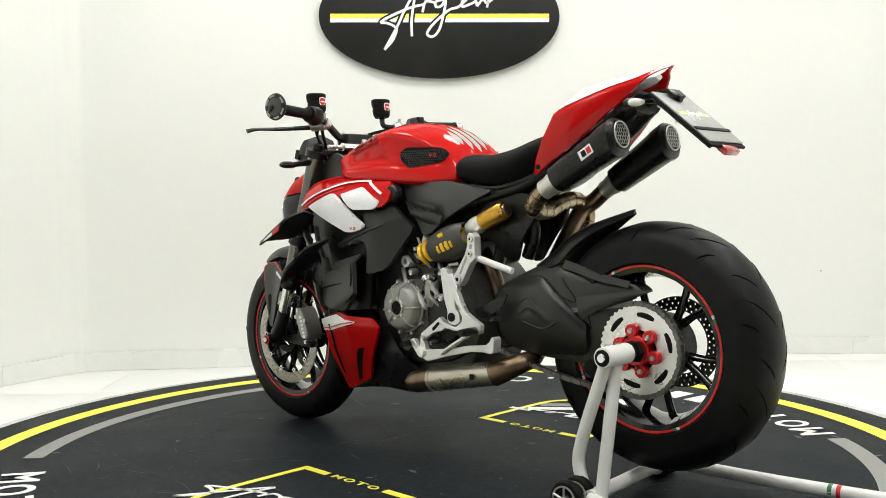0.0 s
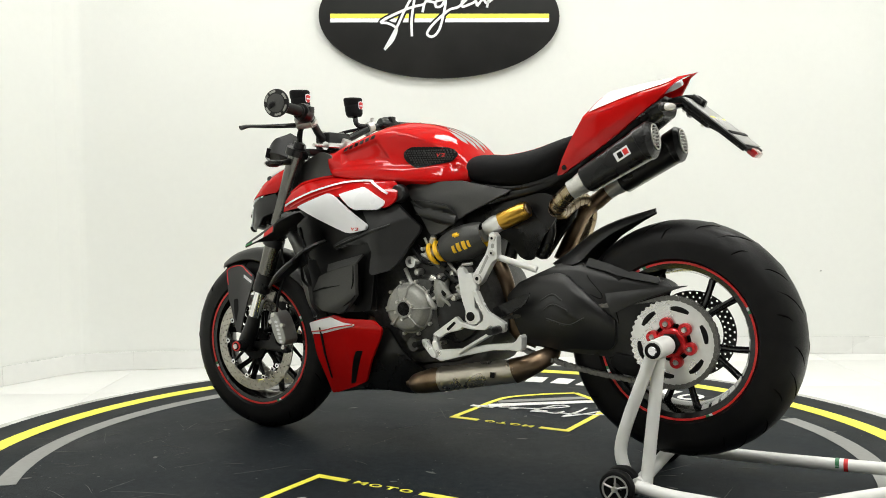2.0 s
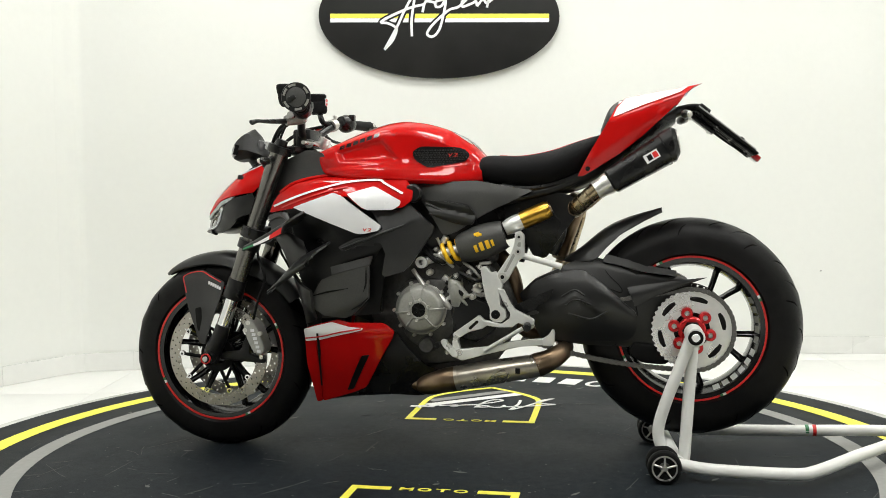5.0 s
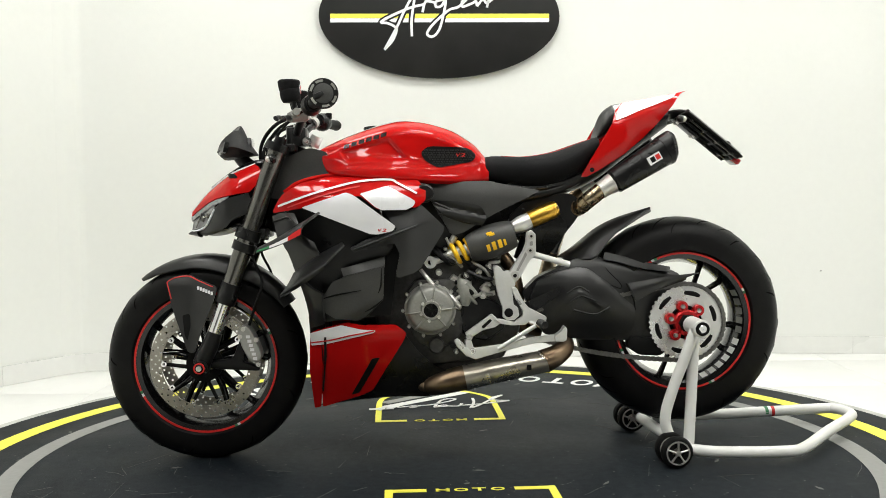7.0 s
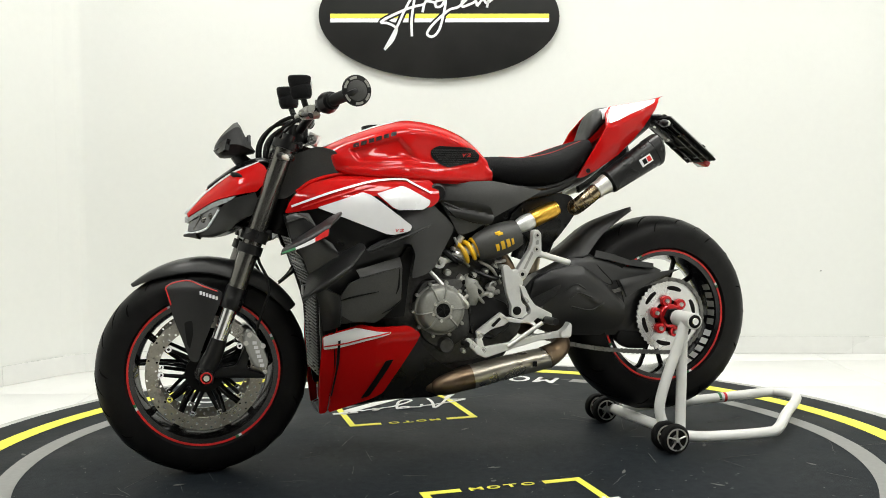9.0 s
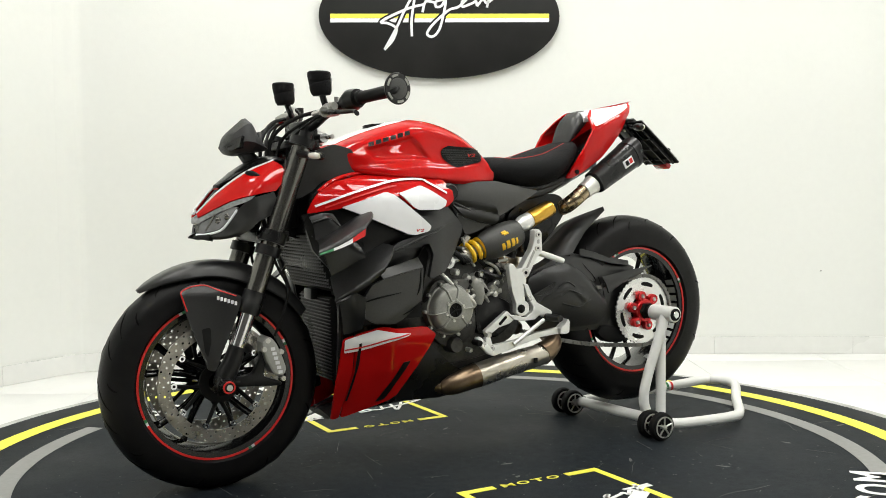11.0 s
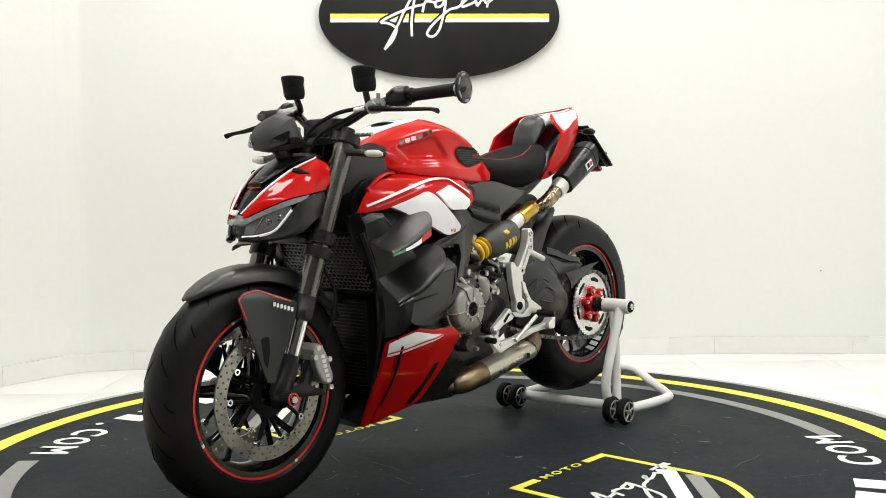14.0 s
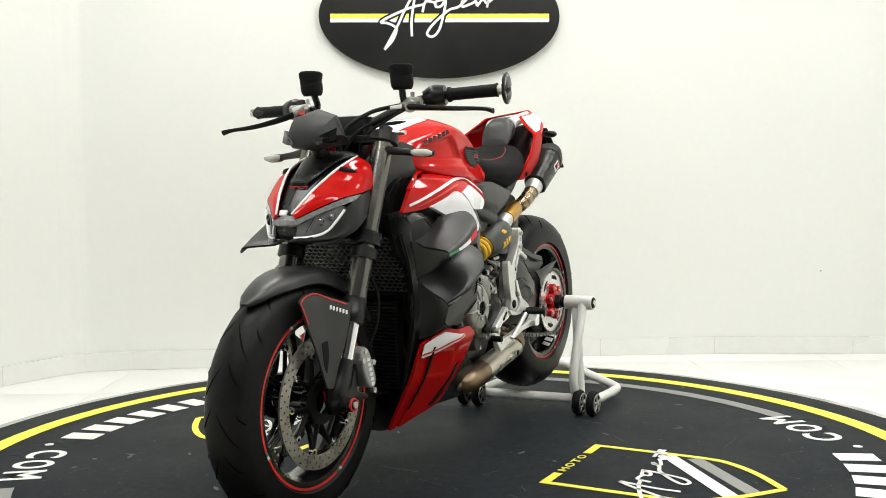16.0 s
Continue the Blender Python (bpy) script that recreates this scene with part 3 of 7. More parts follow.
def build_wheel(bike, name, at, r, w, phase, disc_side):
    rim_r = 0.222
    barrel = [(0.196, -w * 0.42), (rim_r - 0.004, -w * 0.44), (rim_r - 0.002, -w * 0.41), (0.205, -w * 0.36), (0.196, -w * 0.20), (0.190, 0), (0.196, w * 0.20),
              (0.205, w * 0.36), (rim_r - 0.002, w * 0.41), (rim_r - 0.004, w * 0.44), (0.198, w * 0.42), (0.184, w * 0.2), (0.180, 0), (0.184, -w * 0.2)]
    wheel = part(name, revolve(barrel, 72, at), GLOSS, bike, "black cast wheel with a red rim stripe")
    prof = tyre_profile(r, w, rim_r - 0.012)
    part("tyre", revolve(prof, 144, at), TYRE, wheel, "black road tyre with curved tread grooves")
    # grooves are raised near-black strips, with the shade of a cut put in their colour
    grooves = [((-0.02, 0.0), (0.18, 0.10), (0.40, 0.20), (0.62, 0.27)), ((0.12, 0.28), (0.26, 0.36), (0.44, 0.43), (0.56, 0.46)), ((0.52, 0.02), (0.62, 0.06), (0.76, 0.09), (0.82, 0.10))]
    count = 9
    for k in range(count):
        for s in (-1, 1):
            for g in grooves:
                pts = []
                for u, a in g:
                    rr, y = tyre_point(prof, u * s * 0.92)
                    t = 2 * math.pi * (k + a * 1.6 + (0.5 if s > 0 else 0)) / count + phase
                    pts.append((at.x + (rr - 0.0006) * math.cos(t), at.y + y, at.z + (rr - 0.0006) * math.sin(t)))
                part("tread_groove", tube(pts, [0.0008, 0.0023, 0.0023, 0.0008], 6, 5), GROOVE_SHADE, wheel)
    for s in (-1, 1):
        y = s * w * 0.446
        part("rim_stripe", revolve([(0.2095, y - 0.0012), (0.2155, y - 0.0012), (0.2155, y + 0.0012), (0.2095, y + 0.0012)], 72, at), RED_DECAL, wheel, "red rim stripe")
        for k in range(4):
            for j, mt in enumerate((GREEN, WHITE, RED_DECAL)):
                t0 = 0.4 + k * math.pi / 2 + j * 0.045
                bm = bmesh.new()
                rings = [[(at.x + q * math.cos(t), at.y + yy, at.z + q * math.sin(t)) for q, yy in ((0.2092, y - s * 0.001), (0.2158, y - s * 0.001), (0.2158, y + s * 0.0019), (0.2092, y + s * 0.0019))]
                         for t in (t0, t0 + 0.022, t0 + 0.044)]
                part("rim_mark", skin_rings(bm, rings), mt, wheel)
    hub_w = 0.05 if name == "front_wheel" else 0.06
    part("wheel_hub", revolve([(0.012, -hub_w), (0.038, -hub_w), (0.046, -hub_w + 0.01), (0.040, -0.012), (0.040, 0.012), (0.046, hub_w - 0.01), (0.038, hub_w), (0.012, hub_w)], 32, at), GLOSS, wheel)
    for k in range(5):
        t = 2 * math.pi * k / 5 + phase
        bm = bmesh.new()

        def on(q, a, y=0.0):
            return (at.x + q * math.cos(a), at.y + y, at.z + q * math.sin(a))
        for d in (-0.23, 0.23):
            tube([on(0.036, t + d * 0.55), on(0.09, t + d * 0.55), on(0.14, t + d * 0.8), on(0.188, t + d)], [0.0095, 0.0085, 0.0075, 0.0085], 8, 3, bm, flat=1.35)
        part("spoke", bm, GLOSS, wheel, "slim black Y-shaped spoke")
    return wheel


def brake_disc(parent, at, y, r, inner, mat=STEEL):
    c = Vector((at.x, at.y + y, at.z))
    bm = bmesh.new()
    n, bands, hw = 36, 3, 0.0025

    def spot(q, t, y):
        return bm.verts.new((c.x + q * math.cos(t), c.y + y, c.z + q * math.sin(t)))
    for j in range(bands):
        r0, r1 = inner + (r - inner) * j / bands, inner + (r - inner) * (j + 1) / bands
        for k in range(n):
            t0, t1 = 2 * math.pi * (k + j * 0.5) / n, 2 * math.pi * (k + 1 + j * 0.5) / n
            tm, rm = (t0 + t1) / 2, (r0 + r1) / 2
            rim = [(r0, t0), (r0, tm), (r0, t1), (rm, t1), (r1, t1), (r1, tm), (r1, t0), (rm, t0)]
            hole = [(rm - 0.0034 * math.cos(math.radians(45 * (i - 1))), tm + 0.0034 * math.sin(math.radians(45 * (i - 1))) / rm) for i in range(8)]
            sides = []
            for y in (-hw, hw):
                a, b = [spot(q, t, y) for q, t in rim], [spot(q, t, y) for q, t in hole]
                for i in range(8):
                    bm.faces.new((a[i], a[(i + 1) % 8], b[(i + 1) % 8], b[i]))
                sides.append((a, b))
            for i in range(8):
                bm.faces.new((sides[0][1][i], sides[0][1][(i + 1) % 8], sides[1][1][(i + 1) % 8], sides[1][1][i]))
            for e in ((0, 1) if j == 0 else (4, 5) if j == bands - 1 else ()):
                bm.faces.new((sides[0][0][e], sides[0][0][e + 1], sides[1][0][e + 1], sides[1][0][e]))
    bmesh.ops.remove_doubles(bm, verts=bm.verts[:], dist=0.0002)
    d = part("brake_disc", bm, mat, parent, "drilled steel brake disc")
    return d, c


def build_front_end(bike):
    wheel = build_wheel(bike, "front_wheel", FRONT, 0.302, 0.122, 0.25, 0)
    for s in (-1, 1):
        d, c = brake_disc(bike, FRONT, s * 0.068, 0.165, 0.130, mat=DISC)
        for k in range(10):
            t = 2 * math.pi * k / 10
            p = Vector((c.x + 0.122 * math.cos(t), c.y, c.z + 0.122 * math.sin(t)))
            part("bobbin", revolve([(0.004, -0.006), (0.0085, -0.006), (0.0085, 0.006), (0.004, 0.006)], 12, p), CHROME, d, "bright disc bobbin")
        for k in range(10):
            bm = bmesh.new()
            t = 2 * math.pi * k / 10
            t2 = t + (0.28 if k % 2 else -0.28)
            rod((c.x + 0.045 * math.cos(t2), c.y - s * 0.008, c.z + 0.045 * math.sin(t2)), (c.x + 0.122 * math.cos(t), c.y, c.z + 0.122 * math.sin(t)), 0.0065, 8, bm, 0.005)
            part("carrier_arm", bm, BLACK, d, "black disc carrier arm")
        part("disc_carrier", revolve([(0.03, -0.008), (0.055, -0.008), (0.055, 0.004), (0.03, 0.004)], 32, c), BLACK, d, "black disc carrier")
    top, low = Vector((-0.484, 0, 0.965)), Vector((-0.722, 0, 0.305))
    def on(z, y):
        f = (z - low.z) / (top.z - low.z)
        p = low.lerp(top, f)
        return Vector((p.x, y, z))
    for s in (-1, 1):
        y = s * 0.112
        f = part("fork_leg", rod(on(0.50, y), on(0.955, y), 0.0275, 24), FORK, bike, "dark glossy upside-down fork leg")
        part("fork_seal", revolve_between(on(0.485, y), on(0.545, y), [(0.0295, 0), (0.031, 0.1), (0.031, 0.5), (0.029, 0.55), (0.029, 1.0)]), SATIN, f)
        part("stanchion", rod(on(0.37, y), on(0.50, y), 0.0215, 24), CHROME, f, "polished chrome stanchion")
        part("fork_foot", tube([on(0.40, y), on(0.36, y), (-0.727, y, 0.31), (-0.727, y, 0.275)], [0.0225, 0.025, 0.027, 0.020], 16, 4), SATIN, f, "black cast fork foot")
        part("axle_slider", revolve([(0.0005, -s * -0.032), (0.010, s * 0.032), (0.012, s * 0.029), (0.018, s * 0.026), (0.020, 0.0), (0.018, -s * 0.04), (0.0005, -s * 0.04)], 24, FRONT + Vector((0, s * 0.135, 0))), SATIN, f, "black axle slider")
        part("slider_ring", revolve([(0.0125, -0.002), (0.0165, -0.002), (0.0165, 0.002), (0.0125, 0.002)], 24, FRONT + Vector((0, s * 0.1635, 0))), RED_DECAL, f, "red ring on the slider")
        part("slider_bolt", revolve([(0.0005, -0.002), (0.008, -0.002), (0.008, 0.002), (0.0005, 0.002)], 18, FRONT + Vector((0, s * 0.1685, 0))), STEEL, f)
        # calliper behind the leg
        cal = [(-0.622, 0.405), (-0.600, 0.422), (-0.580, 0.402), (-0.566, 0.372), (-0.550, 0.326), (-0.560, 0.306), (-0.590, 0.314), (-0.612, 0.360)]
        c = part("brake_caliper", plate(cal, s * 0.050, s * 0.118, 0.006, 0.010), CALIPER, bike, "grey radial brake caliper", angle=22)
        part("caliper_bracket", plate([(-0.71, 0.308), (-0.64, 0.318), (-0.612, 0.385), (-0.596, 0.380), (-0.612, 0.308), (-0.560, 0.290), (-0.560, 0.278), (-0.71, 0.288)], s * 0.075, s * 0.098, 0.003), SATIN, c)
        bm = bmesh.new()
        for i in range(6):
            z = 0.385 - i * 0.013
            x = -0.590 + i * 0.0040
            box(x - 0.006, x + 0.006, s * 0.1184 - 0.0007, s * 0.1184 + 0.0007, z - 0.0045, z + 0.0045, 0, bm)
        part("writing", bm, WHITE, c, "small white bars")
        for x, z in ((-0.604, 0.408), (-0.566, 0.375), (-0.562, 0.302), (-0.614, 0.385)):
            bm = bmesh.new()
            revolve([(0.0005, -0.006), (0.007, -0.006), (0.007, 0.006), (0.0005, 0.006)], 10, (x, s * 0.115, z), bm)
            part("caliper_bolt", bm, STEEL, c)
        part("brake_hose", tube([(-0.585, s * 0.12, 0.42), (-0.565, s * 0.13, 0.48), (-0.545, s * 0.12, 0.55), (-0.575, s * 0.10, 0.63), (-0.56, s * 0.07, 0.72)], 0.0042, 8, 5), BLACK, bike)
    for name, z, h, w in (("upper_clamp", 0.945, 0.022, 0.038), ("lower_clamp", 0.690, 0.030, 0.038)):
        bm = bmesh.new()
        for s in (-1, 1):
            a, b = on(z - h / 2, s * 0.112), on(z + h / 2, s * 0.112)
            rod(a, b, w, 28, bm)
        c = on(z, 0)
        box(c.x - 0.03, c.x + 0.05, -0.11, 0.11, z - h / 2, z + h / 2, 0.005, bm)
        if name == "lower_clamp":
            for s in (-1, 1):
                rod(on(z - 0.05, s * 0.112), on(z - 0.025, s * 0.112), w - 0.003, 28, bm)
        part(name, bm, SATIN, bike, "black triple clamp")
    for s in (-1, 1):
        part("fork_cap", rod(on(0.955, s * 0.112), on(0.975, s * 0.112), 0.018, 20), SATIN, bike)
    # mudguard
    rings = []
    for i in range(19):
        t = radians(128 - i * 5.2)
        f = i / 18
        rr = 0.323 + 0.006 * math.sin(f * 3.1)
        half = lerp(f, [0, 0.06, 0.25, 0.6, 1], [0.010, 0.036, 0.066, 0.076, 0.060])
        drop = lerp(f, [0, 0.2, 0.6, 1], [0.006, 0.03, 0.05, 0.03])
        ring = []
        for k in range(13):
            a = -1 + 2 * k / 12
            q = rr - drop * abs(a) ** 3.2
            ring.append((FRONT.x + q * math.cos(t), half * math.sin(a * 1.35) / math.sin(1.35), FRONT.z + q * math.sin(t)))
        inner = [(FRONT.x + (x - FRONT.x) * 0.984, y * 0.95, FRONT.z + (z - FRONT.z) * 0.984) for x, y, z in ring[::-1]]
        rings.append(ring + inner)
    guard = part("front_mudguard", skin_rings(bmesh.new(), rings), MATTE, bike, "matte dark grey front mudguard")
    for s in (-1, 1):
        sk = [(-0.832, 0.552), (-0.806, 0.566), (-0.766, 0.570), (-0.730, 0.556), (-0.676, 0.536), (-0.682, 0.510), (-0.698, 0.468), (-0.732, 0.386), (-0.748, 0.338), (-0.768, 0.342), (-0.786, 0.396), (-0.804, 0.446), (-0.820, 0.496)]
        fy = lambda x, z: 0.070 + lerp(z, [0.30, 0.45, 0.545, 0.60], [0.052, 0.046, 0.030, 0.0]) + 0.34 * bend(x + 0.745, 0.02) + 0.10 * min(0.0, x + 0.74)
        side = part("mudguard_side", skin(sk, fy, 0.006, 0.012, 0.008, s), MATTE, guard, "matte dark grey guard panel beside the fork")
        line = [(-0.816, 0.500), (-0.826, 0.535), (-0.828, 0.550), (-0.805, 0.562), (-0.766, 0.566), (-0.732, 0.552), (-0.690, 0.536)]
        part("pinstripe", tube([(x, s * (fy(x, z) + 0.0005), z) for x, z in line], 0.0018, 6, 4), RED_DECAL, guard, "red pinstripe")
        bm = bmesh.new()
        for i in range(6):
            x, z = -0.735 + i * 0.0085, 0.532 - i * 0.0030
            y = s * (fy(x, z) + 0.0008)
            box(x - 0.0032, x + 0.0032, y - 0.001, y + 0.001, z - 0.005, z + 0.005, 0, bm)
        part("writing", bm, WHITE, guard, "white block marks")
        # black patch on the uncut panel, painting the dark inside the vent
        vent = [(-0.782, 0.452), (-0.760, 0.456), (-0.758, 0.420), (-0.768, 0.376), (-0.776, 0.392)]
        part("vent", skin(vent, lambda x, z: fy(x, z) + 0.001, 0.002, 0.02, 0.006, s), BLACK, guard, "black patch for the shade in a vent opening")
    return on


def revolve_between(a, b, prof, seg=24):
    """Rings of (radius, share of the way) from a to b."""
    return tube([a.lerp(b, f) for r, f in prof], [r for r, f in prof], seg, straight=True)


def build_controls(bike):
    # handlebar
    pts = [(-0.345, -0.40, 1.070), (-0.375, -0.26, 1.062), (-0.41, -0.16, 1.04), (-0.440, -0.07, 0.995), (-0.445, 0, 0.990), (-0.440, 0.07, 0.995), (-0.41, 0.16, 1.034),
           (-0.378, 0.26, 1.047), (-0.352, 0.40, 1.048)]
    bar = part("handlebar", tube(pts, 0.0125, 14, 6), SATIN, bike, "black tapered handlebar")
    part("bar_clamp", box(-0.475, -0.415, -0.06, 0.06, 0.955, 1.012, 0.008), SATIN, bike)
    for s in (-1, 1):
        drop = 0.0 if s < 0 else -0.020
        a, b = Vector((-0.376, s * 0.262, 1.062 + drop * 0.75)), Vector((-0.347, s * 0.392, 1.069 + drop))
        part("grip", revolve_between(a, b, [(0.020, 0), (0.020, 0.05), (0.0165, 0.08), (0.0165, 0.5), (0.017, 0.95), (0.0185, 1.0)]), BLACK, bar, "black rubber grip")
        part("switchgear", tube([(-0.395, s * 0.20, 1.052), (-0.385, s * 0.225, 1.058 + drop * 0.5), (-0.378, s * 0.255, 1.062 + drop * 0.7)], [0.021, 0.031, 0.026], 14, 4), SATIN, bar)
        part("switch", box(-0.372, -0.352, s * 0.228 - 0.012, s * 0.228 + 0.012, 1.058, 1.078, 0.003), SATIN, bar, "small switch block")
        part("lever_perch", tube([(-0.405, s * 0.165, 1.040), (-0.43, s * 0.175, 1.035), (-0.45, s * 0.19, 1.028)], [0.021, 0.020, 0.015], 12, 4), COVER, bar, "grey lever perch")
        part("lever", tube([(-0.448, s * 0.18, 1.028), (-0.462, s * 0.25, 1.022 + drop * 0.7), (-0.462, s * 0.33, 1.016 + drop), (-0.456, s * 0.40, 1.012 + drop), (-0.462, s * 0.432, 1.005 + drop)],
                           [0.010, 0.0085, 0.007, 0.006, 0.0085], 10, 5, flat=0.7), SATIN if s < 0 else BLACK, bar, "black brake lever" if s > 0 else "black clutch lever")
        part("bar_end", rod((-0.347, s * 0.392, 1.069 + drop), (-0.341, s * 0.418, 1.071 + drop), 0.013, 16), STEEL, bar)
        y = -0.164 if s < 0 else 0.124
        res = Vector((-0.450, y, 1.105))
        cup = part("reservoir", tube([res + Vector((0.004, 0, -0.030)), res + Vector((0.003, 0, -0.020)), res + Vector((0, 0, -0.002)), res + Vector((-0.002, 0.001, 0.006)), res + Vector((-0.003, 0, 0.016)), res + Vector((-0.003, 0, 0.029)), res + Vector((-0.003, 0, 0.034))],
                                      [0.024, 0.029, 0.0305, 0.029, 0.0312, 0.0325, 0.029], 18, 5), SEAT, bike, "black fabric sleeve over the fluid reservoir")
        part("reservoir_stem", tube([res + Vector((0.004, 0, -0.012)), res + Vector((0.008, -s * 0.004, -0.030)), res + Vector((0.02, -s * 0.005, -0.06)), (-0.41, s * 0.16, 1.040)], 0.009, 10, 4), SATIN, bike)
        for k, (mt, q) in enumerate(((WHITE, 1.0), (RED_DECAL, 0.82))):
            crest = [(0.0, -0.016), (0.011, -0.008), (0.013, 0.012), (0.0, 0.016), (-0.013, 0.012), (-0.011, -0.008)]
            bm = plate([(x * q, z * q) for x, z in crest], -0.0008, 0.0008, 0, 0.003)
            part("badge", moved(bm, Matrix.Translation(res + Vector((0.0298 + k * 0.0008, 0, 0.006))) @ Matrix.Rotation(radians(90), 4, "Z")), mt, cup, "small red and white shield patch")
        bm = box(-0.0006, 0.0006, -0.008, 0.008, 0.0, 0.004, 0)
        part("badge", moved(bm, Matrix.Translation(res + Vector((0.0317, 0, 0.004)))), WHITE, cup)
        part("cable", tube([(-0.43, s * 0.17, 1.03), (-0.49, s * 0.13, 1.00), (-0.53, s * 0.06, 0.95), (-0.53, s * 0.03, 0.86), (-0.47, s * 0.04, 0.78)], 0.0045, 8, 6), BLACK, bike)
        part("cable", tube([(-0.41, s * 0.21, 1.045), (-0.47, s * 0.15, 1.005), (-0.515, s * 0.08, 0.94), (-0.50, s * 0.06, 0.84)], 0.0035, 8, 6), BLACK, bike)
        # bar-end mirror
    c = Vector((-0.338, -0.413, 1.073))
    m = part("bar_end_mirror", revolve([(0.0005, -0.004), (0.034, -0.004), (0.040, -0.003), (0.0415, 0.0), (0.040, 0.004), (0.0005, 0.004)], 36, c), SATIN, bike, "round black bar-end mirror")
    part("mirror_arm", tube([(-0.362, -0.412, 1.060), (-0.352, -0.422, 1.067), (-0.340, -0.421, 1.074)], [0.009, 0.008, 0.006], 10, 4, flat=0.6), SATIN, m, "black mirror arm")
    part("mirror_back", revolve([(0.0005, -0.0062), (0.024, -0.0062), (0.027, -0.005), (0.027, -0.003), (0.0005, -0.003)], 36, c), FRAME_GREY, m, "grey disc on the mirror's back")
    part("mirror_glass", revolve([(0.0005, 0.0042), (0.036, 0.0042), (0.036, 0.006), (0.0005, 0.006)], 36, c), MIRROR, m)
    bm = bmesh.new()
    for a0 in (0.3, 1.6, 2.4, 3.5, 4.6, 5.5):
        rings = [[(c.x + q * math.cos(t), c.y + yy, c.z + q * math.sin(t)) for q, yy in ((0.031, -0.0035), (0.037, -0.0035), (0.037, -0.0052), (0.031, -0.0052))]
                 for t in (a0, a0 + 0.2, a0 + 0.4, a0 + 0.6)]
        skin_rings(bm, rings)
    part("mirror_segments", bm, COVER, m, "grey segments round the mirror's back")
    for ob in (m, *m.children):
        ob.data.transform(Matrix.Translation(c) @ Matrix.Rotation(radians(11), 4, "Z") @ Matrix.Translation(-c))
    part("inner_frame", plate([(-0.475, 0.70), (-0.48, 0.79), (-0.43, 0.845), (-0.33, 0.855), (-0.20, 0.82), (-0.18, 0.62), (-0.44, 0.58)], -0.135, 0.135, 0.01, 0.02), SATIN, bike, "black frame and airbox between the fairings")
    for s in (-1, 1):
        part("master_cylinder", tube([(-0.425, s * 0.150, 1.036), (-0.43, s * 0.178, 1.040), (-0.428, s * 0.21, 1.044)], [0.012, 0.0135, 0.011], 12, 3), COVER, bar, "grey master cylinder")
        part("clamp_band", revolve_between(Vector((-0.412, s * 0.152, 1.036)), Vector((-0.405, s * 0.172, 1.043)), [(0.0175, 0), (0.0175, 1)]), STEEL, bar)
        part("mirror_bolt", rod((-0.405, s * 0.17, 1.055), (-0.405, s * 0.17, 1.072), 0.006, 10), STEEL, bar)
        part("adjuster", rod((-0.45, s * 0.165, 1.030), (-0.46, s * 0.135, 1.026), 0.007, 10), RED_ALLOY if s > 0 else STEEL, bar)
        part("hose", tube([(-0.44, s * 0.15, 1.035), (-0.50, s * 0.10, 1.015), (-0.545, s * 0.05, 0.97), (-0.555, s * 0.04, 0.91), (-0.53, s * 0.05, 0.80)], 0.0055, 8, 6), BLACK, bike)
        part("bar_riser", rod((-0.447, s * 0.05, 0.955), (-0.447, s * 0.05, 1.008), 0.020, 18), SATIN, bike)
        part("riser_bolt", rod((-0.447, s * 0.05, 1.008), (-0.447, s * 0.05, 1.016), 0.007, 10), STEEL, bike)
    part("ignition", rod((-0.40, 0, 0.955), (-0.385, 0, 0.985), 0.019, 16), STEEL, bike, "steel ignition barrel")
    # bridge and ignition
    part("steering_damper", rod((-0.41, -0.09, 0.965), (-0.41, 0.09, 0.965), 0.014, 16), CHROME, bike, "bright steering damper body")
    part("damper_rod", rod((-0.41, -0.15, 0.965), (-0.41, 0.15, 0.965), 0.006, 12), STEEL, bike)
    part("headstock", tube([(-0.43, 0, 0.95), (-0.47, 0, 0.82), (-0.51, 0, 0.69)], [0.045, 0.05, 0.045], 18, 4), SATIN, bike)
    for s in (-1, 1):
        side = [(-0.515, 0.90), (-0.40, 0.945), (-0.345, 0.93), (-0.335, 0.86), (-0.43, 0.83), (-0.50, 0.79), (-0.53, 0.80)]
        part("side_cover", skin(side, lambda x, z: 0.105 + 0.25 * (x + 0.5), 0.01, 0.02, 0.015, s), FRAME_GREY, bike, "dark grey cover beside the headstock")


